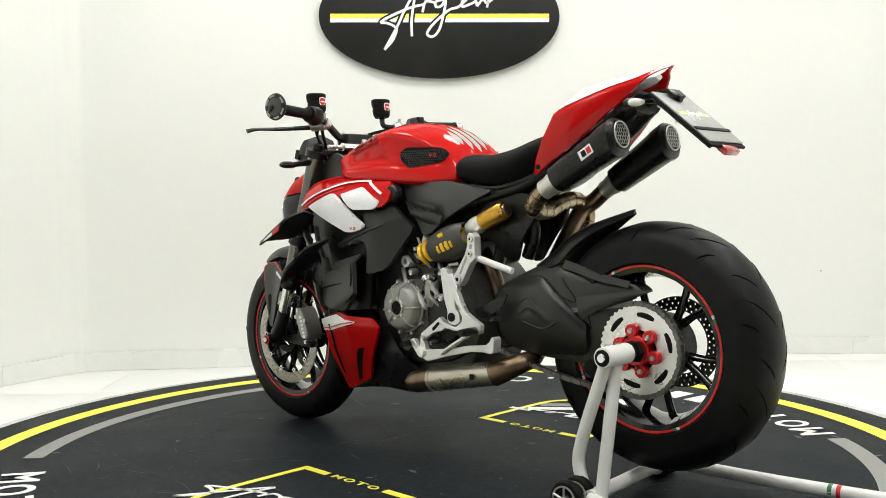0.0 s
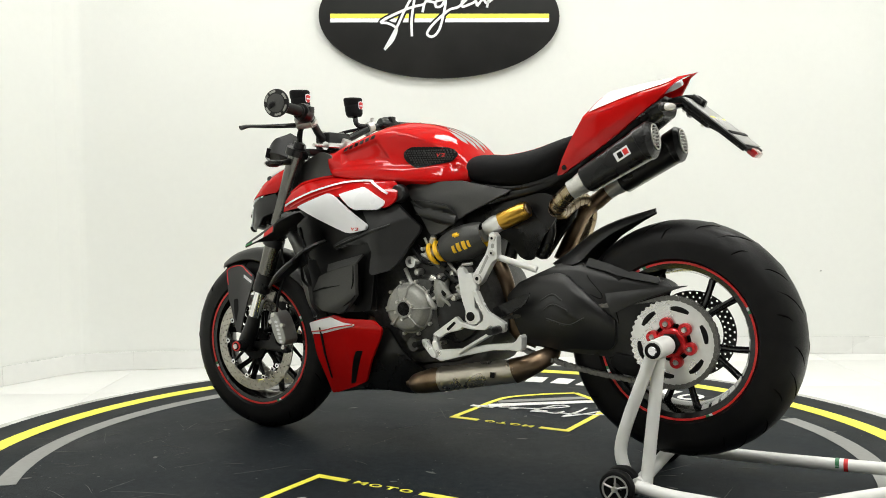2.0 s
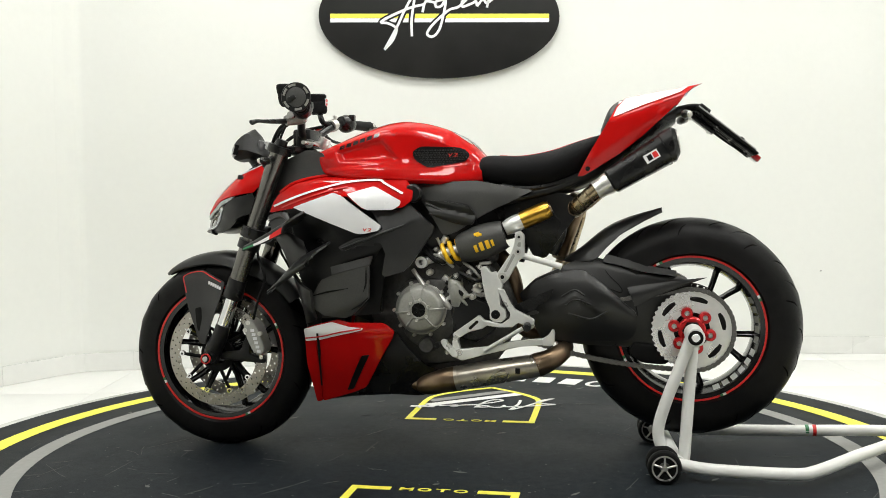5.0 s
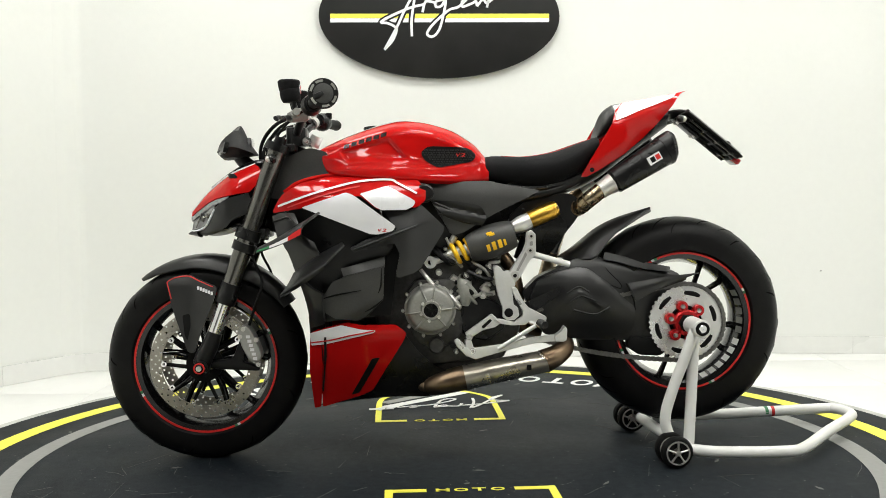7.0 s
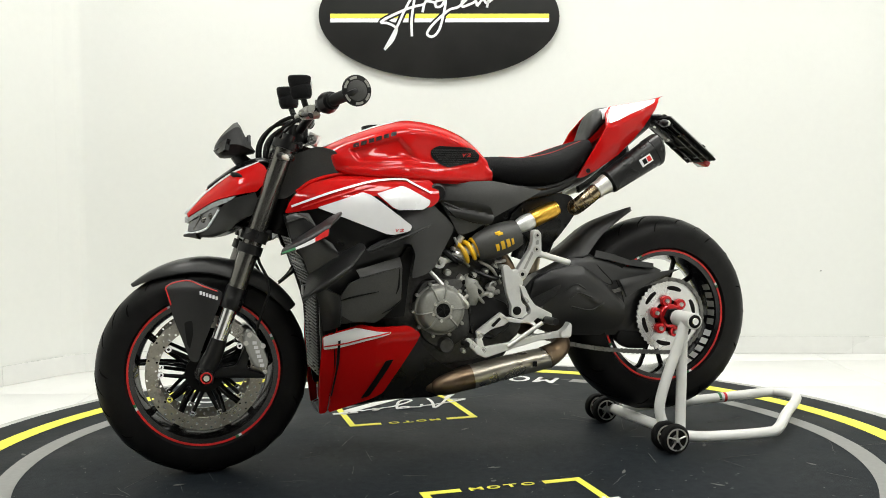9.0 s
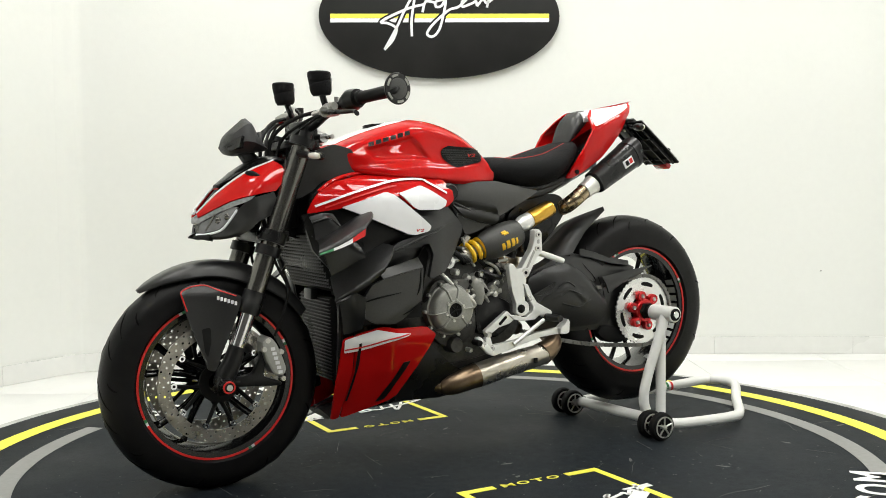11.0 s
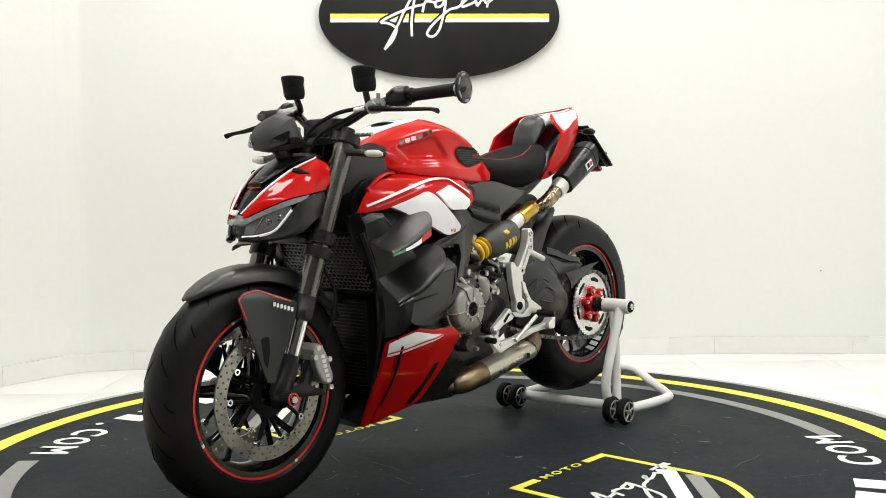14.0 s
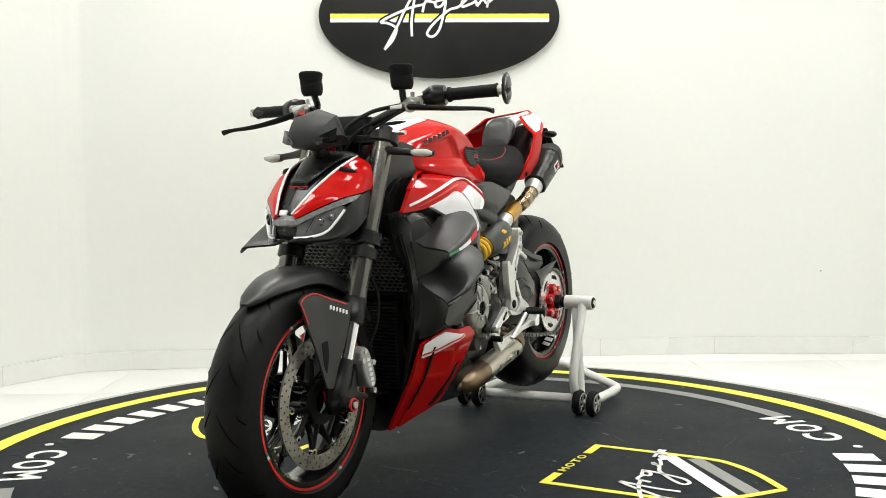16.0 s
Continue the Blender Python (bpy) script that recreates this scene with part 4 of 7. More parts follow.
def build_nose(bike):
    # clocks with a small screen
    clock = part("instrument_cowl", hull([(-0.682, [(0.0, 0.930), (0.026, 0.931), (0.036, 0.936), (0.030, 0.946), (0.0, 0.950)]),
                                          (-0.668, [(0.0, 0.914), (0.044, 0.920), (0.064, 0.942), (0.050, 0.968), (0.0, 0.974)]),
                                          (-0.640, [(0.0, 0.914), (0.050, 0.920), (0.078, 0.950), (0.060, 0.992), (0.0, 1.004)]),
                                          (-0.616, [(0.0, 0.918), (0.052, 0.922), (0.080, 0.948), (0.058, 1.000), (0.0, 1.019)]),
                                          (-0.598, [(0.0, 0.922), (0.052, 0.926), (0.074, 0.942), (0.050, 0.970), (0.0, 0.984)]),
                                          (-0.572, [(0.0, 0.926), (0.048, 0.928), (0.060, 0.932), (0.034, 0.936), (0.0, 0.938)])], 2, 1), COWL, bike, "matte black angular instrument cowl", angle=38)
    part("clock_face", box(-0.592, -0.582, -0.045, 0.045, 0.945, 0.980, 0.004), LENS, clock)
    for s in (-1, 1):
        part("cowl_vent", loft([[(-0.684, 0.029, 0.937), (-0.670, 0.056, 0.953), (-0.650, 0.079, 0.966)], [(-0.674, 0.037, 0.926), (-0.668, 0.060, 0.928), (-0.658, 0.081, 0.935)]], 0.014, s, 4, 3, (-1, 0.6, 0.2), 0.002), GLOSS, clock, "dark glossy air opening")
    part("cowl_stay", tube([(-0.62, 0, 0.925), (-0.60, 0, 0.90), (-0.56, 0, 0.88)], 0.022, 12, 4), SATIN, bike)
    # headlamp cowl: a black core under red, clear and black shells
    nose = part("headlamp_cowl", hull([(-0.758, [(0.0, 0.704), (0.014, 0.705), (0.024, 0.722), (0.016, 0.742), (0.0, 0.750)]),
                                       (-0.745, [(0.0, 0.690), (0.040, 0.698), (0.048, 0.722), (0.032, 0.758), (0.0, 0.772)]),
                                       (-0.700, [(0.0, 0.682), (0.078, 0.696), (0.092, 0.735), (0.048, 0.806), (0.0, 0.826)]),
                                       (-0.650, [(0.0, 0.690), (0.098, 0.712), (0.118, 0.764), (0.064, 0.846), (0.0, 0.862)]),
                                       (-0.600, [(0.0, 0.715), (0.100, 0.740), (0.116, 0.795), (0.076, 0.872), (0.0, 0.890)]),
                                       (-0.560, [(0.0, 0.760), (0.094, 0.785), (0.100, 0.840), (0.078, 0.888), (0.0, 0.902)]),
                                       (-0.535, [(0.0, 0.800), (0.080, 0.815), (0.090, 0.850), (0.070, 0.880), (0.0, 0.890)])], 6, 5), SATIN, bike, "satin black headlamp cowl")
    hood = part("nose_hood", hull([(-0.703, [(0.0, 0.822), (0.022, 0.824), (0.026, 0.832), (0.018, 0.834), (0.0, 0.836)]),
                                   (-0.660, [(0.0, 0.850), (0.034, 0.852), (0.040, 0.860), (0.026, 0.867), (0.0, 0.869)]),
                                   (-0.610, [(0.0, 0.880), (0.046, 0.882), (0.056, 0.889), (0.038, 0.897), (0.0, 0.900)]),
                                   (-0.560, [(0.0, 0.895), (0.060, 0.897), (0.072, 0.902), (0.050, 0.912), (0.0, 0.915)]),
                                   (-0.530, [(0.0, 0.890), (0.060, 0.892), (0.074, 0.898), (0.050, 0.908), (0.0, 0.911)])], 4, 3), SATIN, nose, "satin black hood above the nose")
    # solid black block in place of the slot's inner shade
    part("intake", box(-0.706, -0.700, -0.019, 0.019, 0.822, 0.833, 0.003), BLACK, hood, "black block for the shade in an intake slot")
    part("red_lip", tube([(-0.704, -0.028, 0.822), (-0.710, 0.0, 0.822), (-0.704, 0.028, 0.822)], 0.0016, 8, 4), RED, hood)
    part("nose_tip", hull([(-0.772, [(0.0, 0.728), (0.004, 0.729), (0.006, 0.736), (0.004, 0.742), (0.0, 0.743)]), (-0.764, [(0.0, 0.724), (0.020, 0.726), (0.030, 0.734), (0.024, 0.742), (0.0, 0.748)]),
                           (-0.752, [(0.0, 0.720), (0.030, 0.724), (0.040, 0.736), (0.030, 0.747), (0.0, 0.757)])], 4, 3), CLEAR_STRIP, nose, "clear cover joining the two headlamps")
    part("nose_badge", loft([[(-0.7715, -0.010, 0.7545), (-0.7735, 0.0, 0.7545), (-0.7715, 0.010, 0.7545)], [(-0.765, -0.011, 0.766), (-0.767, 0.0, 0.766), (-0.765, 0.011, 0.766)]], 0.006, 1, 3, 3, (-1, 0, 0.5)), WHITE, nose, "small white nose mark")
    for s in (-1, 1):
        part("chin", tube([(-0.775, s * 0.024, 0.690), (-0.755, s * 0.040, 0.693), (-0.735, s * 0.060, 0.692)], [0.003, 0.010, 0.014], 10, 4, flat=0.7), SATIN, nose, "pointed black chin")
        inner = [(-0.765, 0.024, 0.755), (-0.735, 0.040, 0.788), (-0.705, 0.053, 0.818), (-0.640, 0.075, 0.866), (-0.564, 0.082, 0.899)]
        rows = [inner,
                [(-0.764, 0.028, 0.752), (-0.730, 0.058, 0.788), (-0.692, 0.083, 0.814), (-0.630, 0.108, 0.854), (-0.546, 0.106, 0.880)],
                [(-0.764, 0.031, 0.748), (-0.726, 0.069, 0.780), (-0.686, 0.102, 0.804), (-0.622, 0.130, 0.832), (-0.550, 0.122, 0.846)],
                [(-0.764, 0.032, 0.744), (-0.722, 0.076, 0.772), (-0.684, 0.113, 0.793), (-0.633, 0.137, 0.806), (-0.575, 0.129, 0.815)]]
        part("red_panel", loft(rows, 0.006, s, 6, 4, (-0.4, 0.8, 0.8)), RED, nose, "glossy red cowl panel")
        part("white_line", tube([(x, s * (h - 0.001), z + 0.001) for x, h, z in inner], [0.0022, 0.0032, 0.0034, 0.0034, 0.0022], 8, 6), WHITE, nose, "white pinstripe")
        # black bulge through the red panel stands for the duct's shaded mouth
        part("duct", tube([(-0.640, s * 0.078, 0.8655), (-0.628, s * 0.093, 0.8585), (-0.612, s * 0.108, 0.852)], [0.007, 0.0125, 0.008], 12, 4, flat=0.8), BLACK, nose, "small black bulge for the shade in an air duct")
        strip = [(-0.7645, 0.033, 0.741), (-0.722, 0.077, 0.769), (-0.684, 0.114, 0.790), (-0.636, 0.138, 0.803)]
        lower = [(-0.763, 0.036, 0.729), (-0.720, 0.077, 0.757), (-0.684, 0.117, 0.776), (-0.650, 0.134, 0.789)]
        part("lamp_edge", loft([strip, lower], 0.005, s, 6, 2, (-0.5, 1, 0.3)), CLEAR_STRIP, nose, "clear lamp edge strip")
        part("headlamp", loft([[(-0.759, 0.035, 0.727), (-0.718, 0.073, 0.755), (-0.692, 0.106, 0.772), (-0.678, 0.119, 0.773)],
                               [(-0.762, 0.035, 0.712), (-0.732, 0.068, 0.724), (-0.704, 0.097, 0.742), (-0.684, 0.116, 0.766)],
                               [(-0.764, 0.033, 0.702), (-0.742, 0.061, 0.706), (-0.714, 0.087, 0.718), (-0.688, 0.114, 0.758)]], 0.006, s, 6, 4, (-0.6, 1, 0)), LENS, nose, "dark glossy headlamp lens")
        part("daylight_strip", tube([(x, s * h, z) for x, h, z in [(-0.768, 0.030, 0.698), (-0.745, 0.060, 0.700), (-0.716, 0.087, 0.711), (-0.698, 0.104, 0.735), (-0.681, 0.120, 0.765)]], 0.0034, 8, 5), LIGHT_STRIP, nose, "white daylight running strip")
        part("cheek", loft([[(-0.765, 0.030, 0.694), (-0.716, 0.086, 0.706), (-0.695, 0.104, 0.733), (-0.680, 0.121, 0.765), (-0.645, 0.135, 0.794), (-0.580, 0.128, 0.812)],
                            [(-0.748, 0.046, 0.688), (-0.700, 0.098, 0.696), (-0.672, 0.121, 0.722), (-0.655, 0.134, 0.748), (-0.622, 0.137, 0.768), (-0.570, 0.124, 0.786)],
                            [(-0.732, 0.048, 0.685), (-0.690, 0.098, 0.690), (-0.650, 0.126, 0.710), (-0.627, 0.137, 0.734), (-0.600, 0.130, 0.745), (-0.565, 0.112, 0.756)]], 0.006, s, 5, 4, (-0.2, 1, -0.1)), MATTE, nose, "matte dark grey cheek round the headlamp")
        for x, y, z in ((-0.7005, 0.0985, 0.746), (-0.720, 0.0805, 0.736)):
            part("projector", revolve([(0.0005, -0.004), (0.005, -0.0035), (0.0085, -0.001), (0.0095, 0.003), (0.0005, 0.003)] if s < 0 else [(0.0005, -0.003), (0.0095, -0.003), (0.0085, 0.001), (0.005, 0.0035), (0.0005, 0.004)], 18, (x, s * y, z)), FORK, nose, "small projector lens")
        part("lamp_fin", tube([(-0.748, s * 0.052, 0.708), (-0.735, s * 0.062, 0.735), (-0.728, s * 0.070, 0.752)], 0.0025, 8, 3), FORK, nose)
        stalk = part("turn_signal", tube([(-0.512, s * 0.11, 0.918), (-0.505, s * 0.16, 0.912), (-0.500, s * 0.212, 0.907)], [0.016, 0.010, 0.009], 10, 4), SATIN, bike, "small front turn signal")
        part("signal_shell", tube([(-0.498, s * 0.204, 0.907), (-0.497, s * 0.218, 0.906), (-0.494, s * 0.252, 0.905), (-0.493, s * 0.267, 0.904)], [0.008, 0.0125, 0.0125, 0.006], 12, 4, flat=0.75), SATIN, stalk)
        part("signal_lens", tube([(-0.506, s * 0.208, 0.907), (-0.507, s * 0.220, 0.906), (-0.504, s * 0.250, 0.905), (-0.502, s * 0.264, 0.904)], [0.006, 0.0105, 0.0105, 0.005], 12, 4, flat=0.75), CLEAR, stalk, "clear signal lens")


def bend(v, w):
    """Zero below -w, then rising to v, with a smooth turn between."""
    return 0.0 if v < -w else v if v > w else (v + w) ** 2 / (4 * w)


def build_bodywork(bike):
    # fuel tank: half profiles from keel to ridge
    shape = hull([(-0.372, [(0.10, 0.925), (0.122, 0.930), (0.126, 0.936), (0.090, 0.940), (0.045, 0.942), (0.0, 0.942)]),
                  (-0.352, [(0.125, 0.868), (0.150, 0.880), (0.152, 0.918), (0.110, 0.944), (0.055, 0.953), (0.0, 0.954)]),
                  (-0.27, [(0.165, 0.852), (0.186, 0.862), (0.170, 0.912), (0.140, 0.962), (0.066, 0.986), (0.0, 0.990)]),
                  (-0.16, [(0.178, 0.846), (0.196, 0.858), (0.178, 0.918), (0.154, 0.987), (0.072, 1.020), (0.0, 1.025)]),
                  (-0.07, [(0.172, 0.838), (0.182, 0.854), (0.160, 0.912), (0.146, 0.984), (0.072, 1.020), (0.0, 1.026)]),
                  (0.02, [(0.146, 0.832), (0.160, 0.848), (0.142, 0.900), (0.130, 0.960), (0.068, 0.996), (0.0, 1.001)]),
                  (0.09, [(0.122, 0.834), (0.138, 0.846), (0.127, 0.886), (0.112, 0.928), (0.060, 0.957), (0.0, 0.962)]),
                  (0.135, [(0.112, 0.836), (0.126, 0.845), (0.126, 0.872), (0.098, 0.898), (0.050, 0.912), (0.0, 0.914)])], 16, 12)
    hollow = [(-0.312, 0.936), (-0.289, 0.898), (-0.101, 0.901), (-0.162, 0.974)]
    crest = [(-0.36, 0.938), (-0.254, 0.971), (-0.153, 0.998), (-0.068, 0.988), (0.018, 0.962), (0.095, 0.905)]
    for v in shape.verts:
        sign = 1 if v.co.y > 0 else -1
        x, z, push = v.co.x, v.co.z, 0.0
        deep = min(((b[0] - a[0]) * (z - a[1]) - (b[1] - a[1]) * (x - a[0])) / math.hypot(b[0] - a[0], b[1] - a[1]) for a, b in zip(hollow, hollow[1:] + hollow[:1]))
        if abs(v.co.y) > 0.09:
            f = min(1.0, max(0.0, deep / 0.011))
            push -= 0.013 * f * f * (3 - 2 * f)
            push += 0.007 * max(0.0, 1 - max(0.0, z - lerp(x, [-0.33, -0.16, -0.06, 0.09], [0.876, 0.884, 0.880, 0.890])) / 0.008) * lerp(x, [-0.36, -0.33, 0.06, 0.11], [0, 1, 1, 0])
        if abs(v.co.y) > 0.05:
            near = min(abs(z - lerp(x, [p[0] for p in crest], [p[1] for p in crest])), 0.026)
            push += 0.008 * (1 - near / 0.026) * lerp(x, [-0.37, -0.33, 0.06, 0.11], [0, 1, 1, 0])
        v.co.y += sign * push
    tank = part("fuel_tank", shape, RED, bike, "glossy red sculpted fuel tank", angle=60)
    for s in (-1, 1):
        pad = [(-0.071, 0.930), (-0.045, 0.946), (0.072, 0.942), (0.100, 0.922), (0.088, 0.900), (-0.021, 0.881), (-0.062, 0.905)]
        p = part("knee_pad", drape(pad, tank, 0.003, 0.012, side=s, round_r=0.012), SEAT, tank, "black textured knee pad")
        tree = body_tree(tank)
        bm = bmesh.new()
        for i in range(20):
            for j in range(8):
                x, z = -0.062 + i * 0.0078 + (0.0039 if j % 2 else 0), 0.886 + j * 0.0068
                if x > 0.088 or z > 0.941 or z < 0.884 + max(0, -0.02 - x) * 0.9 + max(0, (x + 0.02) * 0.19) or x > 0.10 - abs(z - 0.92) * 0.5:
                    continue
                h = tree.ray_cast(Vector((x, s, z)), Vector((0, -s, 0)))
                if h[0]:
                    y = h[0].y + s * 0.0036
                    box(x - 0.0028, x + 0.0028, y - 0.0008, y + 0.0008, z - 0.0023, z + 0.0023, 0, bm)
        part("pad_studs", bm, MATTE, p)
        part("writing", text_on("V2", tree, 0.040 if s < 0 else 0.064, 0.914, 0.010, -s * 0.04 if s < 0 else 0.0, s, 0.0045), RED_DECAL, tank, "red model mark on the knee pad")
        bm = bmesh.new()
        for i in range(6):
            x, z = -0.298 + i * 0.022, 0.945 + i * 0.0065
            q = [(x, z - 0.006), (x + 0.016, z - 0.002), (x + 0.018, z + 0.010), (x + 0.002, z + 0.006)]
            merged(drape(q, tank, 0.0012, 0.01, side=s, round_r=0), bm)
        part("writing", bm, GLOSS, tank, "dark block marks along the tank's shoulder")
    part("tank_top_print", drape([(-0.362, -0.055), (-0.30, -0.060), (-0.17, -0.085), (-0.10, -0.055), (-0.10, 0.055), (-0.17, 0.085), (-0.30, 0.060), (-0.362, 0.055)], tank, 0.0012, 0.02, way="z"), WHITE, tank, "white print on the tank's top")
    for y0, x0, x1 in ((0.0, -0.02, 0.125), (0.030, 0.0, 0.118), (-0.030, 0.0, 0.118), (0.056, 0.03, 0.10), (-0.056, 0.03, 0.10)):
        part("tank_protector", drape([(x0, y0), (x0 + 0.03, y0 - 0.010), (x1 - 0.02, y0 - 0.011), (x1, y0), (x1 - 0.02, y0 + 0.011), (x0 + 0.03, y0 + 0.010)], tank, 0.0014, 0.015, way="z", round_r=0.003), PLATE, tank, "grey ribbed protector strip")
    part("filler_cap", moved(revolve([(0.0005, 0.0), (0.04, 0.0), (0.042, -0.004), (0.042, -0.012), (0.0005, -0.012)], 32), Matrix.Translation((-0.20, 0, 0.999)) @ Matrix.Rotation(radians(-96), 4, "X")), SATIN, tank)

    # side panels under the tank
    up = lambda x, z: 0.250 - (0.87 if x < -0.27 else 0.62) * (x + 0.27) ** 2 - 0.8 * bend(z - 0.80, 0.025) - 2.5 * bend(z - 0.848, 0.008)
    low = lambda x, z: 0.230 - 0.66 * (x + 0.25) ** 2 - 0.10 * bend(0.65 - z, 0.03)
    for s in (-1, 1):
        red = [(-0.505, 0.752), (-0.490, 0.785), (-0.473, 0.808), (-0.424, 0.838), (-0.343, 0.857), (-0.213, 0.862), (-0.082, 0.846), (-0.058, 0.815), (-0.060, 0.785), (-0.085, 0.765), (-0.20, 0.760), (-0.25, 0.80), (-0.33, 0.79), (-0.42, 0.765)]
        upper = part("upper_fairing", skin(red, up, 0.010, 0.010, 0.008, s), RED, bike, "glossy red upper side fairing")
        part("seam_lip", tube([(x, s * (up(x, z) - 0.004), z) for x, z in [(-0.47, 0.812), (-0.424, 0.842), (-0.343, 0.861), (-0.213, 0.866), (-0.082, 0.850)]], 0.006, 8, 4), RED, upper)
        st = [(-0.487, 0.772), (-0.40, 0.803), (-0.326, 0.825), (-0.245, 0.843), (-0.164, 0.847), (-0.140, 0.836), (-0.085, 0.806)]
        part("white_line", ribbon_on(st, 0.006, lambda x, z: up(x, z) + 0.0035, s, 0.002), WHITE, upper, "white pinstripe")
        st = [(-0.46, 0.768), (-0.38, 0.795), (-0.30, 0.818), (-0.25, 0.828)]
        part("dark_line", ribbon_on(st, 0.004, lambda x, z: up(x, z) + 0.003, s), RED_DECAL, upper)
        w1 = [(-0.418, 0.768), (-0.350, 0.790), (-0.290, 0.810), (-0.268, 0.802), (-0.148, 0.712), (-0.155, 0.698), (-0.200, 0.688), (-0.222, 0.690), (-0.33, 0.733)]
        wp = part("white_panel", skin(w1, lambda x, z: up(x, z) + 0.010 - 0.10 * max(0, 0.74 - z), 0.014, 0.012, 0.006, s), WHITE, bike, "white side fairing panel")
        w2 = [(-0.250, 0.806), (-0.172, 0.828), (-0.150, 0.818), (-0.090, 0.784), (-0.094, 0.770), (-0.115, 0.758), (-0.186, 0.758), (-0.205, 0.766)]
        part("white_panel", skin(w2, lambda x, z: up(x, z) + 0.005, 0.010, 0.012, 0.005, s), WHITE, bike, "small white side fairing panel")
        part("writing", text_on("V2", body_tree(wp), -0.196 if s < 0 else -0.176, 0.696, 0.009, 0.0, s, 0.0004), RED_DECAL, wp, "small red model mark")
        # black shroud in several layers
        main = [(-0.505, 0.748), (-0.42, 0.765), (-0.33, 0.735), (-0.215, 0.688), (-0.16, 0.690), (-0.15, 0.60), (-0.165, 0.52), (-0.165, 0.448), (-0.30, 0.434), (-0.392, 0.425), (-0.405, 0.50), (-0.42, 0.585), (-0.476, 0.650)]
        part("side_shroud", skin(main, lambda x, z: low(x, z) - 0.030, 0.012, 0.014, 0.006, s), SATIN, bike, "satin black radiator side shroud")
        crease = lambda x: 0.645 + 0.37 * (x + 0.269)
        efy = lambda x, z: 0.240 - 0.52 * bend(x + 0.13, 0.03) - 0.10 * max(0.0, 0.62 - z) - 0.30 * bend(z - crease(x), 0.006)
        elbow = [(-0.185, 0.757), (-0.103, 0.756), (-0.076, 0.777), (-0.003, 0.707), (-0.007, 0.690), (-0.071, 0.593), (-0.091, 0.575), (-0.141, 0.561), (-0.149, 0.568), (-0.137, 0.630), (-0.150, 0.660), (-0.169, 0.673),
                 (-0.268, 0.636), (-0.281, 0.649), (-0.235, 0.673), (-0.143, 0.701)]
        cover = part("frame_cover", skin(elbow, efy, 0.016, 0.008, 0.005, s), MATTE, bike, "matte dark grey angular frame cover")
        part("cover_ridge", tube([(x, s * (efy(x, crease(x)) + 0.001), crease(x)) for x in (-0.268, -0.22, -0.17, -0.12, -0.085)], [0.003, 0.0045, 0.005, 0.004, 0.002], 8, 4), MATTE, cover)
        ify = lambda x, z: 0.244 + 0.11 * (x + 0.265) + 0.05 * (z - 0.45) - 0.30 * bend(0.475 + 0.45 * (x + 0.25) - z, 0.006)
        inset = [(-0.361, 0.508), (-0.333, 0.552), (-0.297, 0.567), (-0.182, 0.597), (-0.186, 0.499), (-0.237, 0.451), (-0.261, 0.438), (-0.326, 0.445), (-0.367, 0.470)]
        panel = part("shroud_inset", skin(inset, ify, 0.016, 0.008, 0.004, s), FRAME_GREY, bike, "dark grey faceted shroud panel")
        part("shroud_bevel", loft([[(x, ify(x, z) - 0.002, z) for x, z in ((-0.300, 0.568), (-0.240, 0.584), (-0.182, 0.598))], [(-0.308, 0.228, 0.590), (-0.245, 0.226, 0.606), (-0.180, 0.222, 0.624)]], 0.006, s, 3, 2, (0, 0.6, 1)), FRAME_GREY, panel, "paler upper facet")
        for line in ([(-0.361, 0.504), (-0.320, 0.515), (-0.249, 0.528)], [(-0.240, 0.464), (-0.212, 0.480), (-0.186, 0.502)], [(-0.190, 0.592), (-0.192, 0.545), (-0.200, 0.520)]):
            part("panel_seam", tube([(x, s * (ify(x, z) + 0.0008), z) for x, z in line], [0.001, 0.003, 0.001], 6, 4), BLACK, panel)
        # black sheet stands in for the shade between shroud panel and frame cover
        part("rear_gap", skin([(-0.186, 0.602), (-0.150, 0.655), (-0.136, 0.630), (-0.150, 0.560), (-0.165, 0.450), (-0.232, 0.446), (-0.184, 0.498)], lambda x, z: 0.205, 0.006, 0.03, 0.004, s), BLACK, bike, "black sheet for the shade in the gap behind the shroud")
        part("front_vane", loft([[(-0.482, 0.215, 0.676), (-0.430, 0.250, 0.694), (-0.380, 0.258, 0.668)], [(-0.458, 0.212, 0.630), (-0.410, 0.256, 0.642), (-0.367, 0.274, 0.634)],
                                 [(-0.438, 0.208, 0.572), (-0.410, 0.236, 0.574), (-0.372, 0.252, 0.590)]], 0.010, s, 5, 5, (-0.3, 1, 0)), MATTE, bike, "matte dark grey front air vane")
        part("vane_top", loft([[(-0.504, 0.214, 0.744), (-0.475, 0.220, 0.753), (-0.440, 0.224, 0.752)], [(-0.497, 0.222, 0.720), (-0.458, 0.238, 0.736), (-0.424, 0.243, 0.718)],
                               [(-0.490, 0.222, 0.680), (-0.455, 0.243, 0.692), (-0.418, 0.248, 0.692)]], 0.010, s, 5, 5, (-0.3, 1, 0.2)), MATTE, bike, "matte dark grey vane under the fairing")
        part("vane_edge", tube([(-0.500, s * 0.224, 0.728), (-0.460, s * 0.240, 0.741), (-0.446, s * 0.243, 0.735), (-0.424, s * 0.246, 0.714)], 0.0022, 8, 4), FRAME_GREY, bike)
